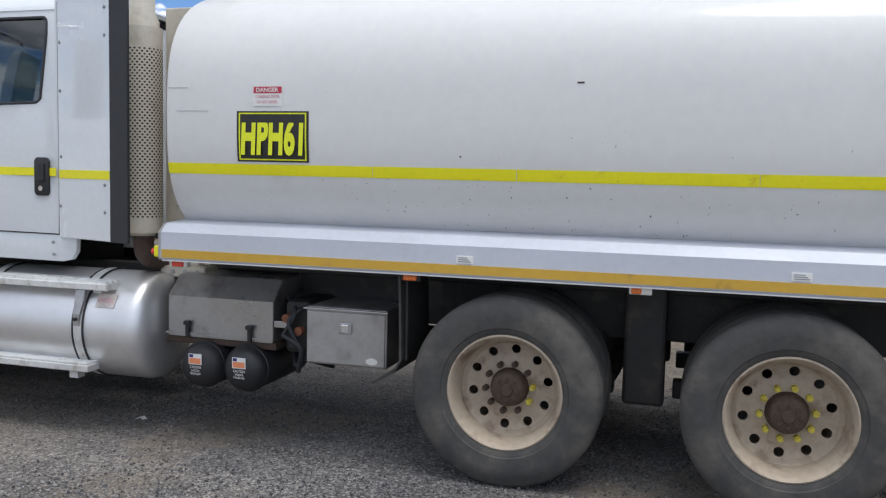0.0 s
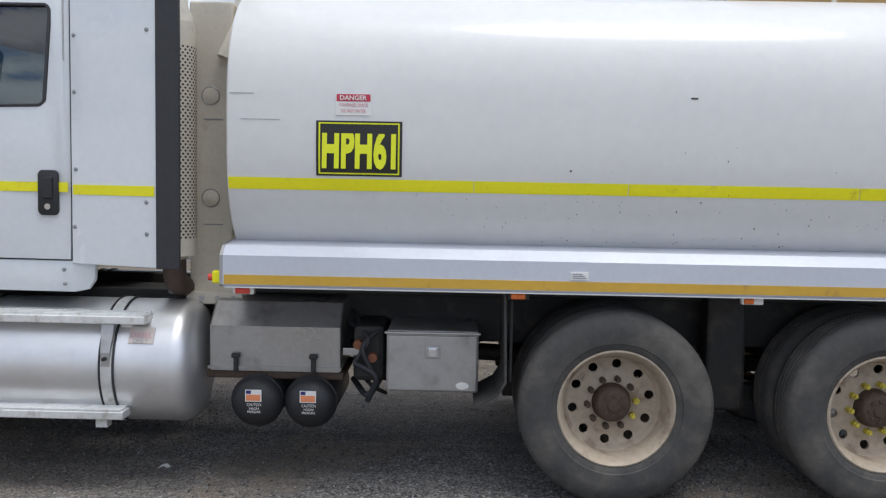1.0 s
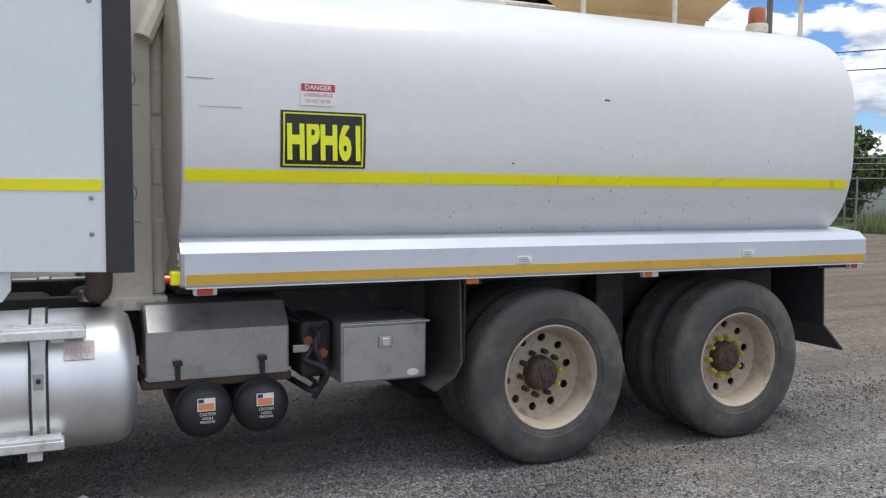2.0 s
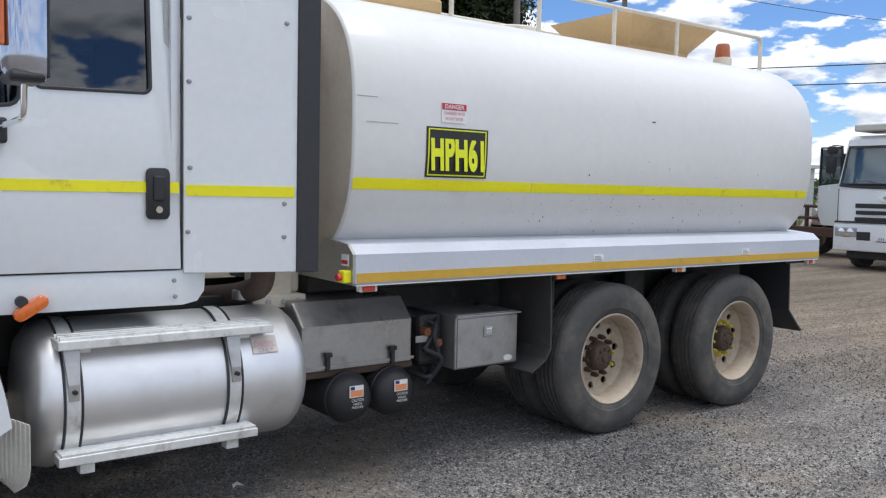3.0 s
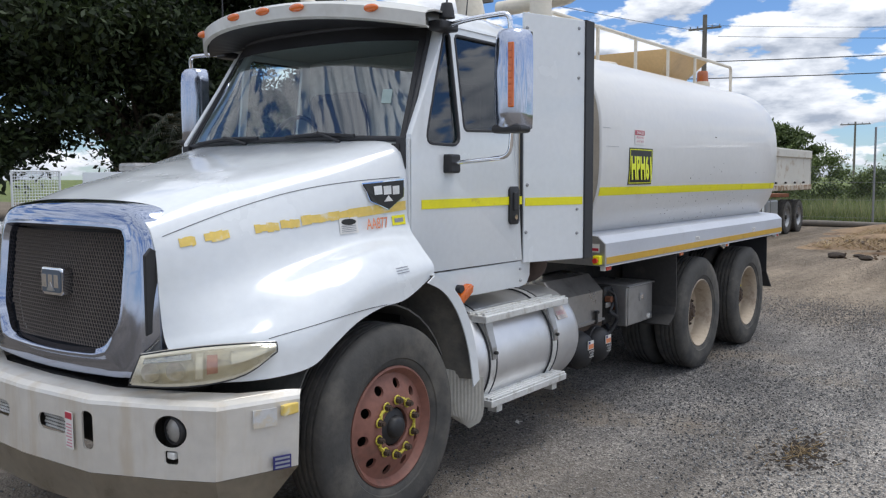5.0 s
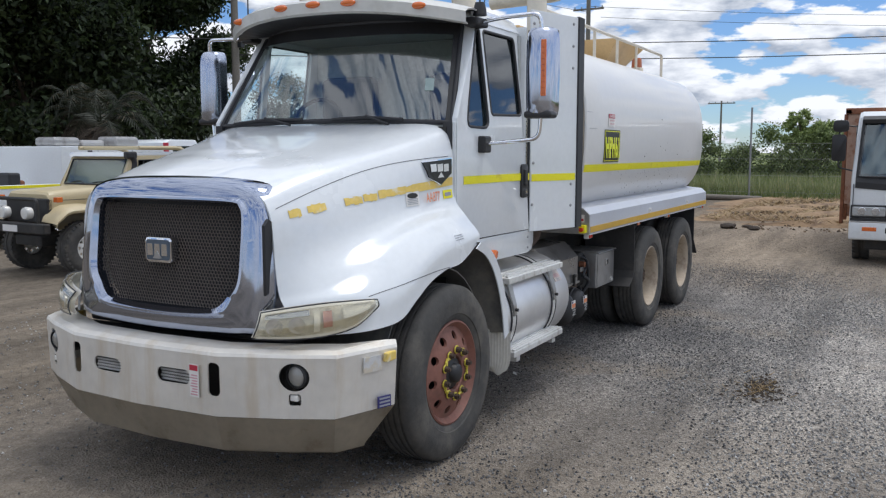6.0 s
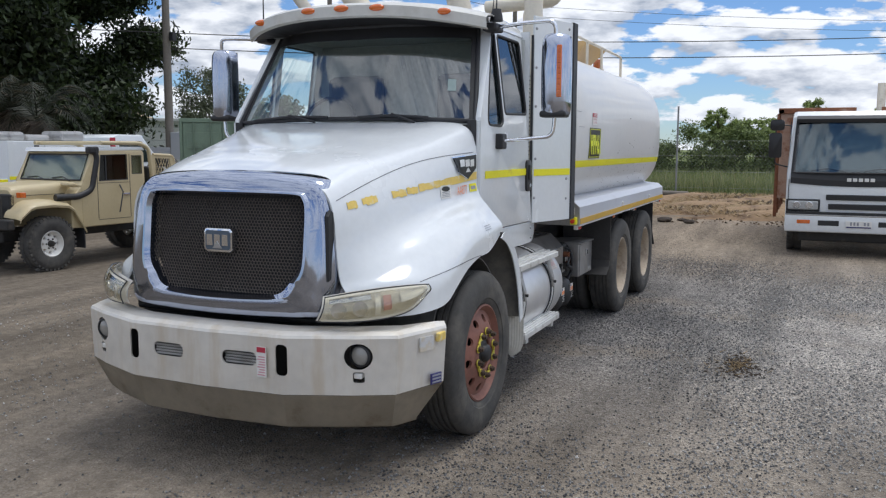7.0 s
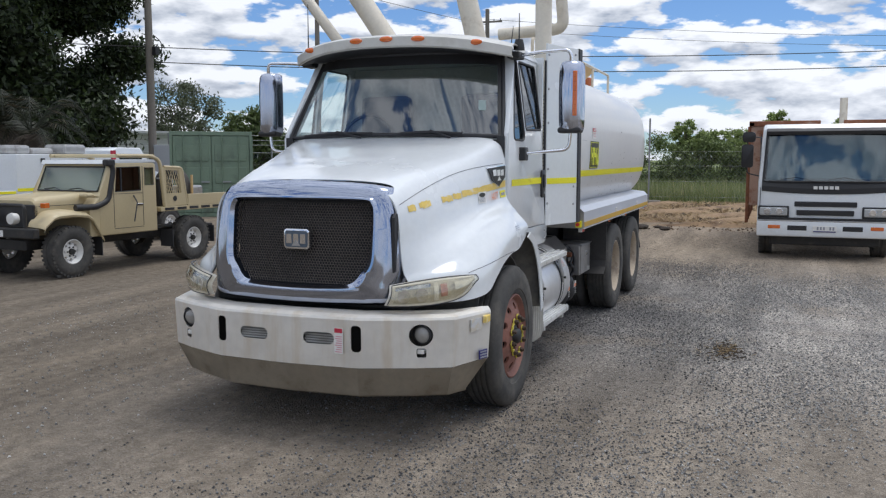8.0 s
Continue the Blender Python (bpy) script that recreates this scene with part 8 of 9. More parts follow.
def leaves(name, clumps, count, size, mat, parent, label="", seed=1, flat=0.0):
    """Leaf blades scattered through ellipsoid clumps: (centre, radii), thicker near their skins."""
    rg = np.random.default_rng(seed)
    k = len(clumps)
    c = np.array([q[0] for q in clumps]); rad = np.array([q[1] for q in clumps])
    vol = rad.prod(1) ** (2 / 3)
    who = rg.choice(k, count, p=vol / vol.sum())
    d = rg.normal(size=(count, 3)); d /= np.linalg.norm(d, axis=1)[:, None]
    at = c[who] + rad[who] * d * (rg.random(count) ** 0.5 * (0.75 + 0.95 * rg.random(count) ** 2))[:, None]
    u = rg.normal(size=(count, 3)); u[:, 2] *= 1 - flat; u /= np.linalg.norm(u, axis=1)[:, None]
    v = np.cross(u, rg.normal(size=(count, 3))); v /= np.linalg.norm(v, axis=1)[:, None]
    s = size * rg.uniform(0.6, 1.4, count)[:, None]
    quad = np.stack([at - u * s, at + v * s * 0.42, at + u * s, at - v * s * 0.42], 1).reshape(-1, 3)
    me = bpy.data.meshes.new(name)
    me.from_pydata(quad.tolist(), [], np.arange(4 * count).reshape(-1, 4).tolist())
    me.materials.append(mat)
    ob = new(name, me)
    ob.parent = parent
    if label:
        ob["label"] = label
    return ob


def tree(name, label, x, y, height, spread, trunk_h, mat, count, size, seed, trunk_r=0.3, lean=0.0, clumps_n=26):
    t = thing(name, label, "tree", pose(x, y, 0))
    rg = random.Random(seed)
    trunk = part("trunk", tubed([(0, 0, -0.1), (0.1 * lean, 0.05, trunk_h * 0.5), (0.3 * lean, 0.1, trunk_h), (0.4 * lean, 0.0, height * 0.75)], [trunk_r, trunk_r * 0.85, trunk_r * 0.6, trunk_r * 0.15], 10), BARK, t, smooth=60)
    clumps = []
    for k in range(clumps_n):
        a = rg.uniform(0, 2 * math.pi)
        q = rg.random() ** 0.6
        z = trunk_h + (height - trunk_h) * rg.uniform(0.05, 0.95)
        wide = spread * math.sqrt(max(0.12, 1 - ((z - trunk_h) / (height - trunk_h) * 1.7 - 0.75) ** 2))
        cx, cy = wide * q * math.cos(a), wide * q * math.sin(a)
        r = spread * rg.uniform(0.20, 0.36) * (26 / clumps_n) ** 0.25
        clumps.append(((cx, cy, z), (r, r, r * rg.uniform(0.6, 0.85))))
        if k % 2 == 0 and k < 28:
            part("limb", tubed([(0.2 * lean, 0, trunk_h * 0.8 + 0.3 * rg.random()), (cx * 0.5, cy * 0.5, (trunk_h + z) / 2), (cx, cy, z)], [trunk_r * 0.45, trunk_r * 0.25, 0.03], 6), BARK, t, smooth=60)
    leaves("crown", clumps, count, size, mat, t, "uneven leafy crown", seed)
    return t


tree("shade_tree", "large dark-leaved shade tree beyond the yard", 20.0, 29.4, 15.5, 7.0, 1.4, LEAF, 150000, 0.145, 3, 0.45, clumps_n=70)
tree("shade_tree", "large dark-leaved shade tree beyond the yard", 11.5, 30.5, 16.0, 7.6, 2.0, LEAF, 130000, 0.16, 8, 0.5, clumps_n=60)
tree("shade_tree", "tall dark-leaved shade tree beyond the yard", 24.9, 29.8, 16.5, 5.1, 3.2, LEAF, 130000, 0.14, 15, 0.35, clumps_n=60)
tree("gum_tree", "thin-crowned olive gum tree far off", 52.0, 42.0, 7.9, 3.0, 3.0, LEAFGUM, 8000, 0.13, 21, 0.2, clumps_n=50)
tree("gum_tree", "thin-crowned olive gum tree far off", 47.0, 47.0, 7.2, 2.6, 3.0, LEAFGUM, 5000, 0.13, 22, 0.18, clumps_n=50)
tree("bush_tree", "rounded green bushy tree", 37.0, 25.8, 4.5, 2.3, 0.6, LEAFMID, 12000, 0.15, 23, 0.2)
for k, (x, y, h, s) in enumerate(((52.0, 2.6, 4.4, 1.0), (52.5, 1.4, 3.6, 1.2), (53.0, -0.2, 3.7, 1.3), (52.0, -1.6, 3.6, 1.2), (52.5, -2.9, 4.9, 0.9), (53.5, -6.5, 4.4, 0.8), (53, -13, 4.4, 2.0))):
    tree("field_tree", "light green scrubby tree behind the hedge", x, y, h, s, 0.9, LEAFLIGHT, 6500, 0.10, 40 + k, 0.05, clumps_n=110)
for k, (x, y, h, s) in enumerate(((56.0, 16.5, 6.4, 3.0), (60.0, 13.0, 5.4, 2.2), (72.0, 20.0, 6.8, 4.0), (62.0, 20.5, 6.2, 3.2))):
    tree("field_tree", "far dark green tree line", x, y, h, s, 1.5, LEAFMID, 12000, 0.16, 60 + k, 0.25, clumps_n=60)
hd = thing("hedge", "overgrown green creeper hedge along the fence", "hedge", pose(50.5, 0, 0))
rg = random.Random(9)
cl = []
for k in range(80):
    y = -34 + 0.75 * k + rg.uniform(-0.3, 0.3)
    cl.append(((rg.uniform(-0.3, 0.5), y, rg.uniform(1.4, 3.05)), (0.6, 0.8, rg.uniform(0.4, 0.7))))
    cl.append(((rg.uniform(-0.2, 0.5), y + 0.3, rg.uniform(0.3, 1.0)), (0.7, 0.8, 0.6)))
leaves("foliage", cl, 120000, 0.10, LEAFHEDGE, hd, "dense creeper foliage", 77)


def palm(name, label, x, y, h, seed):
    t = thing(name, label, "palm", pose(x, y, 0))
    rg = random.Random(seed)
    part("trunk", tubed([(0, 0, -0.1), (0.05, 0, h * 0.5), (0, 0, h)], [0.28, 0.22, 0.2], 10), BARK, t, smooth=60)
    for mat, n, drop in ((FROND, 14, 0.6), (DRYFROND, 20, 1.5)):
        for k in range(n):
            a = rg.uniform(0, 2 * math.pi)
            L = rg.uniform(1.3, 2.0)
            rise = rg.uniform(0.2, 1.5) if mat is FROND else rg.uniform(-0.4, 0.3)
            pts = []
            for i in range(9):
                s = i / 8
                pts.append(Vector((math.cos(a) * L * s * (0.92 if mat is FROND else 0.75), math.sin(a) * L * s * (0.92 if mat is FROND else 0.75), h + rise * math.sin(s * 2.2) - drop * s * s * 1.5)))
            bm = tubed(pts, [0.022 - 0.002 * i for i in range(9)], 5)
            side = Vector((-math.sin(a), math.cos(a), 0))
            for i in range(1, 25):
                s = i / 25
                j = min(7, int(s * 8)); p = pts[j].lerp(pts[j + 1], s * 8 - j)
                for sd in (-1, 1):
                    w = 0.42 * math.sin(math.pi * min(1, s + 0.12)) + 0.05
                    tip = p + side * sd * w + (pts[j + 1] - pts[j]) * 0.9 + Vector((0, 0, -0.22 * w - 0.03))
                    q = (pts[j + 1] - pts[j]).normalized() * 0.022
                    bm.faces.new([bm.verts.new(v) for v in (p - q, p + q, tip)])
            part("frond", bm, mat, t, "dry hanging frond" if mat is DRYFROND else "")
    return t


palm("palm", "date palm with dead hanging fronds", 11.6, 15.6, 2.4, 4)
palm("palm", "shaggy palm with dead fronds", 14.2, 19.5, 2.8, 6)

# ---- rough ground: straw berm, log, grass, stones, litter
rg2 = np.random.default_rng(4)
gx, gy = np.meshgrid(np.linspace(17.2, 28.4, 45), np.linspace(-22, 16, 130), indexing="ij")
gz = 0.0 * gx
for s in range(7):
    kx, ky, ph = rg2.uniform(0.6, 3.2), rg2.uniform(0.4, 2.8), rg2.uniform(0, 6)
    gz += np.sin(kx * gx + ky * gy + ph) * 0.06 / (0.6 + s * 0.35)
env = np.clip((gx - 17.2) / 1.2, 0, 1) * np.clip((28.4 - gx) / 1.5, 0, 1) * np.clip((gy + 22) / 3, 0, 1) * np.clip((1.6 + 0.12 * (gx - 17.2) - gy) / 1.6, 0, 1)
gz = (0.11 + 0.8 * gz) * env - 0.02
verts = np.stack([gx, gy, gz], -1).reshape(-1, 3)
ny = gx.shape[1]
faces = [(i * ny + j, (i + 1) * ny + j, (i + 1) * ny + j + 1, i * ny + j + 1) for i in range(44) for j in range(ny - 1)]
me = bpy.data.meshes.new("berm")
me.from_pydata(verts.tolist(), [], faces)
me.materials.append(surface("straw_strewn_soil", (0.30, 0.20, 0.115), 0.95, vary=0.3, fine=12, coarse=1.5, dirt=(0.13, 0.08, 0.05), dirt_at=(0.5, 0.66), dirt_scale=1.2, bump=0.6, bump_scale=9))
for p in me.polygons:
    p.use_smooth = True
berm = tagged(new("berm", me), "low brown soil berm strewn with straw", "ground", kind="structure")


def blades(name, label, xs, ys, count, h, mat, seed, lie=0.0, base=0.0, cat="grass"):
    rg = np.random.default_rng(seed)
    at = np.stack([rg.uniform(*xs, count), rg.uniform(*ys, count), np.full(count, base)], 1)
    a = rg.uniform(0, 2 * np.pi, count)
    hh = h * rg.uniform(0.5, 1.3, count)
    side = np.stack([np.cos(a), np.sin(a), 0 * a], 1) * (0.012 + 0.02 * h)
    top = at + np.stack([np.cos(a + 1) * hh * (0.3 + lie), np.sin(a + 1) * hh * (0.3 + lie), hh * (1 - 0.85 * lie) + 0.02], 1)
    tri = np.stack([at - side, at + side, top], 1).reshape(-1, 3)
    me = bpy.data.meshes.new(name)
    me.from_pydata(tri.tolist(), [], np.arange(3 * count).reshape(-1, 3).tolist())
    me.materials.append(mat)
    return tagged(new(name, me), label, cat, kind="stuff")


blades("grass", "rough green grass behind the fence", (28.8, 38), (-24, 18), 70000, 0.42, GRASS, 5)
blades("grass", "tall pale seeding grass along the fence", (29.2, 31.5), (-24, 18), 9000, 0.85, PALEGRASS, 31)
blades("grass", "rough green grass in the far paddock", (38, 62), (-40, 60), 60000, 0.5, GRASS, 6)
blades("grass", "rough grass in front of the buildings", (24, 34), (22, 40), 9000, 0.5, GRASS, 16)
blades("straw", "loose dry straw on the berm", (17.4, 28.4), (-20, 1.2), 20000, 0.30, STRAW, 7, 0.9, 0.10, "straw")
lg = thing("log", "long grey log lying along the fence", "log", pose(27.9, 0, 0))
part("stem", tubed([(0, 1.2, 0.10), (0.1, 3.5, 0.11), (0, 6.5, 0.10), (0.1, 9.0, 0.10)], [0.09, 0.11, 0.10, 0.08], 10), TIMBER, lg, smooth=60)
rs = random.Random(31)


def rock(name, label, x, y, r, mat, cat="stone", squash=0.5, group=""):
    bm = bmesh.new()
    bmesh.ops.create_icosphere(bm, subdivisions=2, radius=1.0)
    for v in bm.verts:
        k = 1 + 0.28 * noise.noise(v.co * 1.7 + Vector((x, y, 0)))
        v.co = Vector((v.co.x * r * k, v.co.y * r * k * 0.8, v.co.z * r * squash * k))
    ob = tagged(part(name, bm, mat), label, cat, group)
    ob.location = (x, y, r * squash * 0.6)
    return ob


SOILDARK = surface("dark_wet_soil", (0.045, 0.033, 0.024), 0.95, vary=0.3, bump=0.5)
STONE = surface("grey_stone", (0.20, 0.19, 0.175), 0.9, vary=0.25, bump=0.3)
for x, y, r in ((16.2, 0.25, 0.22), (16.0, -0.35, 0.17), (16.6, -0.1, 0.13)):
    rock("soil_clod", "dark clod of damp soil", x, y, r, SOILDARK, "soil", 0.35, "clods by the berm")
rock("stone", "flat grey stone near the utility", 4.0, 7.0, 0.16, STONE, "stone", 0.4)
# dark smear of soil with dead straw on the gravel
bm, bs = bmesh.new(), bmesh.new()
for k in range(420):
    a, d = rs.uniform(0, 2 * math.pi), abs(rs.gauss(0, 0.105))
    p = Vector((2.34 + 1.9 * d * math.cos(a) + 0.03 * math.sin(9 * a), -2.47 + d * math.sin(a), 0.003))
    if k < 330:
        r = rs.uniform(0.007, 0.022)
        t0 = rs.uniform(0, 6.28)
        rim = [bs.verts.new(p + Vector((r * rs.uniform(0.7, 1.3) * math.cos(t0 + 1.257 * i), r * rs.uniform(0.7, 1.3) * math.sin(t0 + 1.257 * i), 0))) for i in range(5)]
        tip = bs.verts.new(p + Vector((0, 0, r * rs.uniform(0.35, 0.7))))
        for i in range(5):
            bs.faces.new([rim[i], rim[(i + 1) % 5], tip])
    else:
        q = p + Vector((rs.uniform(-0.09, 0.09), rs.uniform(-0.05, 0.05), rs.uniform(0, 0.012)))
        tube(bm, [p + Vector((0, 0, 0.008)), q + Vector((0, 0, 0.008))], 0.0025, 4)
tagged(part("dead_grass", bm, STRAW), "small tuft of dead grass on the gravel", "litter", kind="stuff")
tagged(part("soil_smear", bs, SOILDARK), "dark smear of damp soil crumbs on gravel", "soil", kind="stuff")
pp = bmesh.new()
loft(pp, [[(0, 0, 0.004), (0.03, 0.02, 0.012), (0.06, 0.0, 0.006)], [(0.01, 0.04, 0.010), (0.04, 0.045, 0.02), (0.065, 0.04, 0.004)]])
ob = tagged(part("paper_scrap", thicken(pp, 0.001), WHITEINK), "small crumpled white paper scrap on gravel", "litter")
ob.location = (1.84, -0.72, 0.0)

# ================================================================ ground
def ground_material():
    m = bpy.data.materials.new("gravel_and_dirt_ground")
    m.use_nodes = True
    n, l = m.node_tree.nodes, m.node_tree.links
    b = n["Principled BSDF"]
    b.inputs["Roughness"].default_value = 0.9
    b.inputs["Specular IOR Level"].default_value = 0.25
    tex = n.new("ShaderNodeTexCoord")

    def noise_of(scale, detail=5, rough=0.55, vec=None):
        t = n.new("ShaderNodeTexNoise")
        t.inputs["Scale"].default_value, t.inputs["Detail"].default_value, t.inputs["Roughness"].default_value = scale, detail, rough
        l.new(vec or tex.outputs["Object"], t.inputs["Vector"])
        return t.outputs["Fac"]

    def ramp(fac, *stops):
        r = n.new("ShaderNodeValToRGB")
        while len(r.color_ramp.elements) < len(stops):
            r.color_ramp.elements.new(0.5)
        for e, (p, c) in zip(r.color_ramp.elements, stops):
            e.position, e.color = p, (*c, 1)
        l.new(fac, r.inputs["Fac"])
        return r.outputs["Color"]

    def blend(fac, a, c):
        x = n.new("ShaderNodeMix"); x.data_type = "RGBA"
        l.new(fac, x.inputs["Factor"]); l.new(a, x.inputs[6]); l.new(c, x.inputs[7])
        return x.outputs[2]

    # where: gravel pad round the truck, then bare dirt, then grass behind the fence
    sepx = n.new("ShaderNodeSeparateXYZ"); l.new(tex.outputs["Object"], sepx.inputs[0])
    wob = noise_of(0.35, 6, 0.6)

    def edge(axis, at, soft, wobble):
        w = n.new("ShaderNodeMath"); w.operation = "MULTIPLY_ADD"; w.inputs[1].default_value = wobble
        l.new(wob, w.inputs[0]); l.new(sepx.outputs[axis], w.inputs[2])
        mr = n.new("ShaderNodeMapRange"); mr.interpolation_type = "SMOOTHSTEP"
        mr.inputs["From Min"].default_value, mr.inputs["From Max"].default_value = at + wobble * 0.5 - soft, at + wobble * 0.5 + soft
        l.new(w.outputs[0], mr.inputs["Value"])
        return mr.outputs[0]

    vor = n.new("ShaderNodeTexVoronoi"); vor.inputs["Scale"].default_value = 80
    l.new(tex.outputs["Object"], vor.inputs["Vector"])
    stone = ramp(vor.outputs["Color"], (0.0, (0.06, 0.06, 0.064)), (0.40, (0.165, 0.165, 0.17)), (0.75, (0.32, 0.318, 0.315)), (1.0, (0.56, 0.55, 0.54)))
    patch = ramp(noise_of(0.8, 6), (0.35, (0.66, 0.65, 0.64)), (0.65, (1.10, 1.07, 1.02)))
    mul = n.new("ShaderNodeMix"); mul.data_type = "RGBA"; mul.blend_type = "MULTIPLY"; mul.inputs["Factor"].default_value = 1
    l.new(stone, mul.inputs[6]); l.new(patch, mul.inputs[7])
    # gravel tint: real tone plus the truck's shade painted dark, sunlit stone pale
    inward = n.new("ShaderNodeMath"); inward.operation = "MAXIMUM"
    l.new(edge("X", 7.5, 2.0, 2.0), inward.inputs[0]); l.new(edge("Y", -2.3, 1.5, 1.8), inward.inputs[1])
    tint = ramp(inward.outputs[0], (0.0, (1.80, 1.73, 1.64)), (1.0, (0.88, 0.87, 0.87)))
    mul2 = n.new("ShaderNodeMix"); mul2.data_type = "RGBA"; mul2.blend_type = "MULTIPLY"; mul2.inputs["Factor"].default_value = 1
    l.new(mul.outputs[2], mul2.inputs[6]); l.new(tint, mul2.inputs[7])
    dirt = ramp(noise_of(9, 8, 0.7), (0.3, (0.17, 0.135, 0.10)), (0.55, (0.30, 0.25, 0.19)), (0.75, (0.42, 0.355, 0.28)))
    grass = ramp(noise_of(30, 6, 0.7), (0.3, (0.08, 0.115, 0.035)), (0.55, (0.16, 0.20, 0.065)), (0.75, (0.34, 0.31, 0.15)))
    bare = n.new("ShaderNodeMath"); bare.operation = "MAXIMUM"
    l.new(edge("X", 8.0, 3.5, 5.0), bare.inputs[0]); l.new(edge("Y", 0.9, 1.6, 3.5), bare.inputs[1])
    holes = n.new("ShaderNodeMapRange"); holes.interpolation_type = "SMOOTHSTEP"
    holes.inputs["From Min"].default_value, holes.inputs["From Max"].default_value, holes.inputs["To Max"].default_value = 0.50, 0.68, 0.6
    l.new(noise_of(0.55, 6, 0.65), holes.inputs["Value"])
    some = n.new("ShaderNodeMath"); some.operation = "MAXIMUM"
    scale = n.new("ShaderNodeMath"); scale.operation = "MULTIPLY"; scale.inputs[1].default_value = 0.92
    l.new(bare.outputs[0], scale.inputs[0])
    l.new(scale.outputs[0], some.inputs[0]); l.new(holes.outputs[0], some.inputs[1])
    dusty = n.new("ShaderNodeMapRange"); dusty.inputs["To Min"].default_value, dusty.inputs["To Max"].default_value = 0.72, 0.0
    l.new(edge("X", 1.2, 2.2, 3.0), dusty.inputs["Value"])
    some2 = n.new("ShaderNodeMath"); some2.operation = "MAXIMUM"
    l.new(some.outputs[0], some2.inputs[0]); l.new(dusty.outputs[0], some2.inputs[1])
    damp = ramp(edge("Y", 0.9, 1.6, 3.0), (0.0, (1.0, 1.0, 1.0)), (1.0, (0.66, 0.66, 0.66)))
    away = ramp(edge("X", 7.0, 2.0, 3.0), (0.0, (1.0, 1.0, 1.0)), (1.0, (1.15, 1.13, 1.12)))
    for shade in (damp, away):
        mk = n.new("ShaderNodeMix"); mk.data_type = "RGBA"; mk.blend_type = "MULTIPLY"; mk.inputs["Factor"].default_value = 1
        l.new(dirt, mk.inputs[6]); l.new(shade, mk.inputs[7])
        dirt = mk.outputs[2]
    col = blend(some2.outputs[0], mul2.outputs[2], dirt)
    col = blend(edge("X", 29.5, 0.8, 1.0), col, grass)
    # long drag marks and wheel tracks
    turn = n.new("ShaderNodeMapping")
    turn.inputs["Rotation"].default_value = (0, 0, 0.22); turn.inputs["Scale"].default_value = (0.16, 1.5, 1)
    l.new(tex.outputs["Object"], turn.inputs["Vector"])
    tracks = ramp(noise_of(1.3, 7, 0.6, turn.outputs[0]), (0.36, (0.72, 0.71, 0.70)), (0.5, (0.96, 0.95, 0.94)), (0.66, (1.24, 1.22, 1.19)))
    mt = n.new("ShaderNodeMix"); mt.data_type = "RGBA"; mt.blend_type = "MULTIPLY"; mt.inputs["Factor"].default_value = 1
    l.new(col, mt.inputs[6]); l.new(tracks, mt.inputs[7])
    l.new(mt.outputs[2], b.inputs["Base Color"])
    bp = n.new("ShaderNodeBump"); bp.inputs["Strength"].default_value = 0.9; bp.inputs["Distance"].default_value = 0.012
    l.new(vor.outputs["Distance"], bp.inputs["Height"])
    bp2 = n.new("ShaderNodeBump"); bp2.inputs["Strength"].default_value = 0.6; bp2.inputs["Distance"].default_value = 0.08
    l.new(noise_of(3.0, 8, 0.65), bp2.inputs["Height"]); l.new(bp.outputs[0], bp2.inputs["Normal"])
    l.new(bp2.outputs[0], b.inputs["Normal"])
    return m


bm = bmesh.new()
for x0, x1, y0, y1 in ((-1500, 1500, -1500, 1500),):
    bm.faces.new([bm.verts.new(p) for p in ((x0, y0, 0), (x1, y0, 0), (x1, y1, 0), (x0, y1, 0))])
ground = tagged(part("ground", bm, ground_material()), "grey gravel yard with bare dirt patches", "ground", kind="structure")


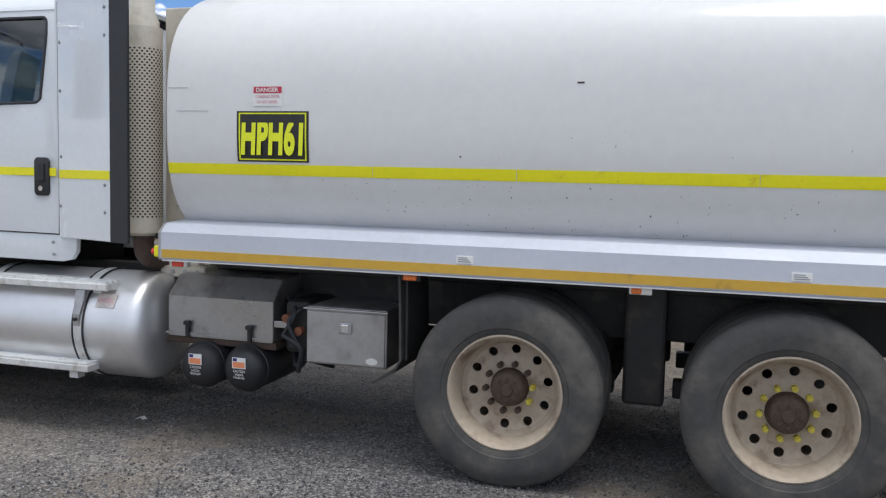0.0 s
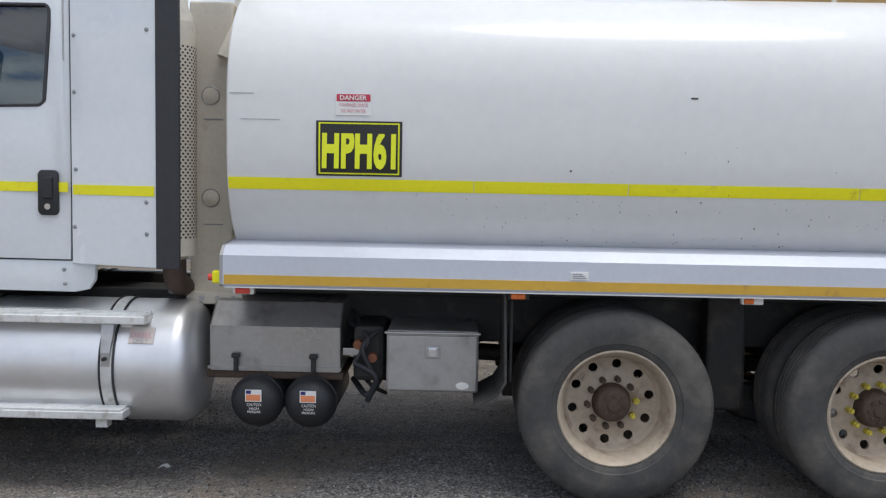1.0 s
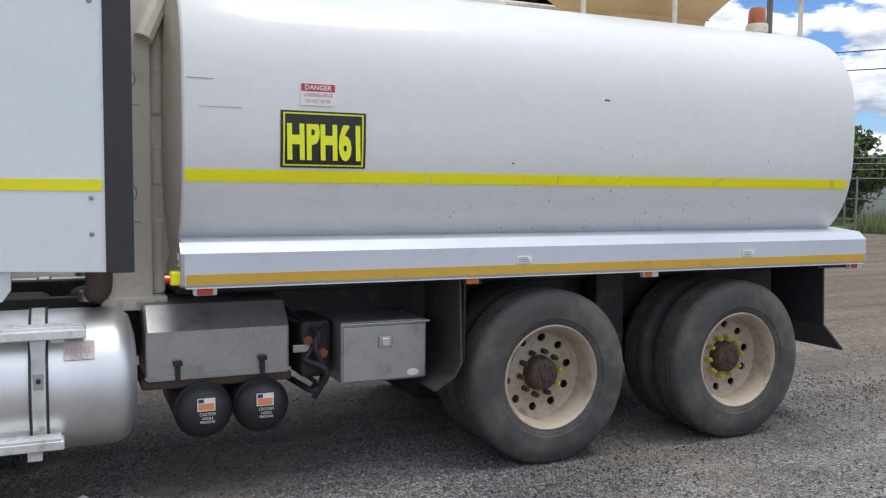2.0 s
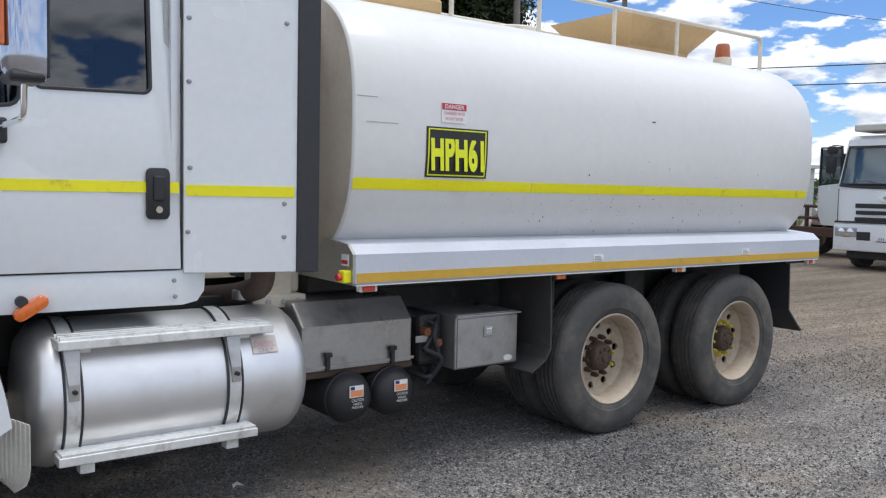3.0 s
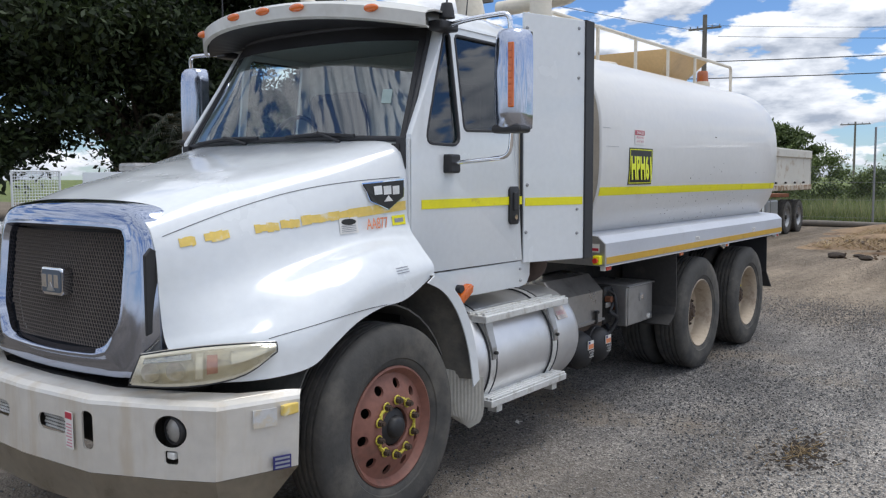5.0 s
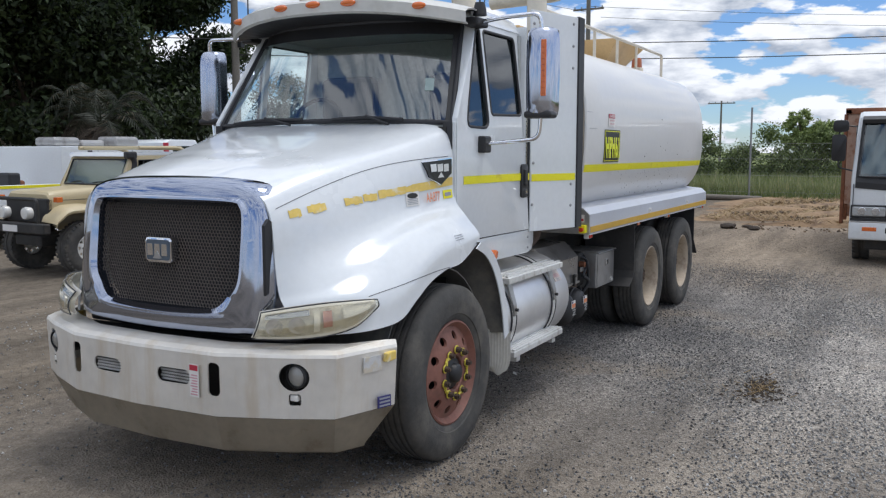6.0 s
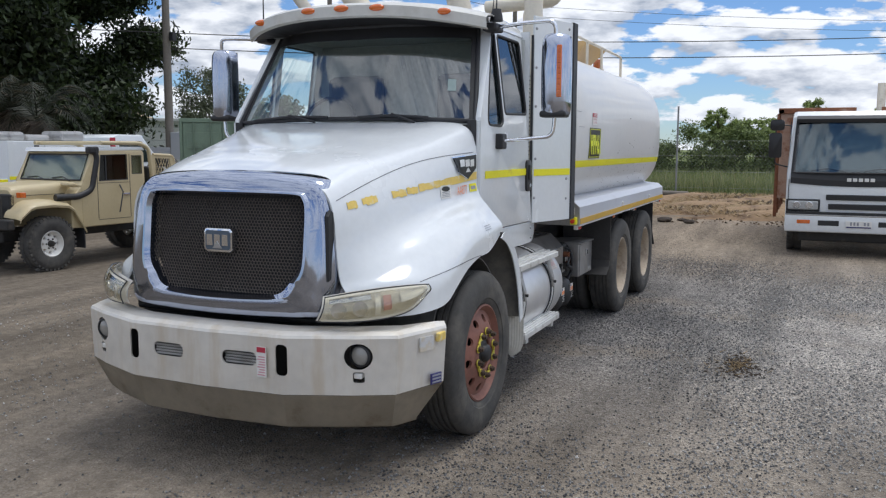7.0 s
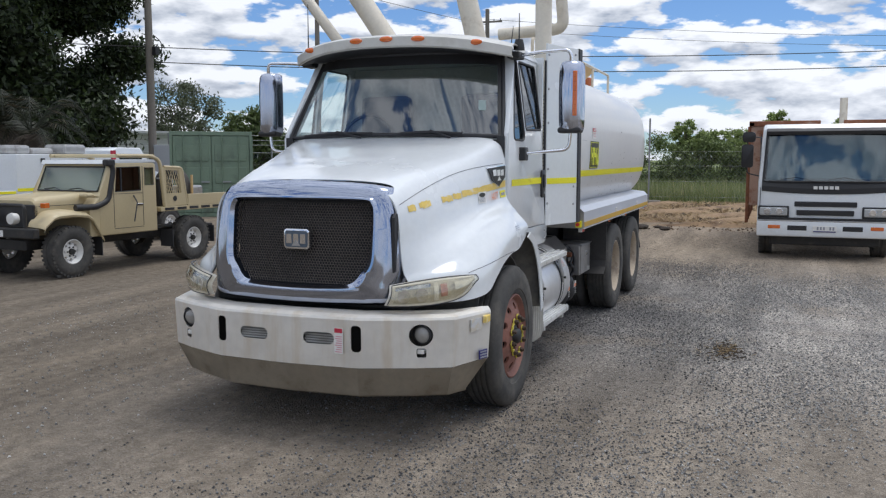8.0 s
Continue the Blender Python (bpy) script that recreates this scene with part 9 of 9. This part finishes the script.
# loose gravel on top, thickest where the camera passes
def loose_gravel(name, label, xs, ys, count, r0, r1, seed, mat=None, lift=0.0, cat="gravel"):
    rg = np.random.default_rng(seed)
    at = np.stack([rg.uniform(*xs, count), rg.uniform(*ys, count), np.zeros(count)], 1)
    keep = np.sin(at[:, 0] * 1.3 + 0.6 * np.sin(at[:, 1] * 2.1)) * np.sin(at[:, 1] * 1.7 + 1.0) > rg.uniform(-1.1, 0.9, count)
    soft = 0.9
    inside = np.minimum.reduce([at[:, 0] - xs[0], xs[1] - at[:, 0], at[:, 1] - ys[0], ys[1] - at[:, 1]]) + 0.3 * np.sin(at[:, 0] * 2.3) * np.cos(at[:, 1] * 1.9)
    at = at[keep & (inside > soft * rg.random(count) ** 0.7)]
    n = len(at)
    r = r0 + (r1 - r0) * rg.random(n) ** 2.2
    at[:, 2] = r * 0.25 + lift
    base = np.array([(1, 0, 0), (-0.5, 0.87, 0), (-0.5, -0.87, 0), (0.3, 0.3, 0.8), (-0.4, 0.1, 0.7), (0.1, -0.5, 0.75)])
    v = base[None] * rg.uniform(0.6, 1.25, (n, 6, 3)) * r[:, None, None]
    a = rg.uniform(0, 2 * np.pi, n)
    ca, sa = np.cos(a)[:, None], np.sin(a)[:, None]
    v = np.stack([v[..., 0] * ca - v[..., 1] * sa, v[..., 0] * sa + v[..., 1] * ca, v[..., 2]], -1) + at[:, None]
    tri = np.array([(0, 1, 3), (1, 4, 3), (1, 2, 4), (2, 5, 4), (2, 0, 5), (0, 3, 5), (3, 4, 5)])
    faces = (tri[None] + 6 * np.arange(n)[:, None, None]).reshape(-1, 3)
    me = bpy.data.meshes.new(name)
    me.from_pydata(v.reshape(-1, 3).tolist(), [], faces.tolist())
    me.materials.append(mat or CHIPSTONE)
    return tagged(new(name, me), label, cat, kind="stuff")


CHIPSTONE = leaf_material("crushed_grey_stone", (0.11, 0.11, 0.112), (0.46, 0.45, 0.435), (0.70, 0.68, 0.65))
EARTHCHIP = leaf_material("earthy_grit", (0.10, 0.085, 0.068), (0.27, 0.235, 0.19), (0.42, 0.38, 0.33))
# darker stone beside the truck, in part painted for the shade there
DARKCHIP = leaf_material("crushed_stone_shade_toned", (0.05, 0.05, 0.053), (0.24, 0.237, 0.235), (0.40, 0.395, 0.39))
loose_gravel("gravel", "loose crushed pale grey gravel on the yard", (-7.6, 8.8), (-5.6, -1.7), 150000, 0.004, 0.013, 2)
loose_gravel("gravel", "loose crushed grey gravel beside the truck, darkened partly for shade", (-5.2, 9.8), (-3.2, 1.2), 130000, 0.004, 0.012, 9, DARKCHIP)
loose_gravel("gravel", "scattered grey gravel on the bare dirt", (7.0, 17.0), (-7.0, 3.0), 60000, 0.004, 0.010, 12, EARTHCHIP)
loose_gravel("gravel", "loose crushed grey gravel beside the utility", (-4.5, 6.0), (0.6, 5.5), 9000, 0.005, 0.014, 3)
CLODS = leaf_material("broken_soil", (0.05, 0.032, 0.02), (0.20, 0.13, 0.075), (0.45, 0.34, 0.19))
loose_gravel("soil_lumps", "broken brown soil lumps and straw on the berm", (17.3, 28.2), (-20, 1.0), 9500, 0.02, 0.12, 5, CLODS, 0.06, "soil")
loose_gravel("soil_lumps", "brown soil crumbs at the foot of the berm", (15.4, 17.8), (-20, 0.6), 3500, 0.012, 0.05, 6, CLODS, 0.0, "soil")
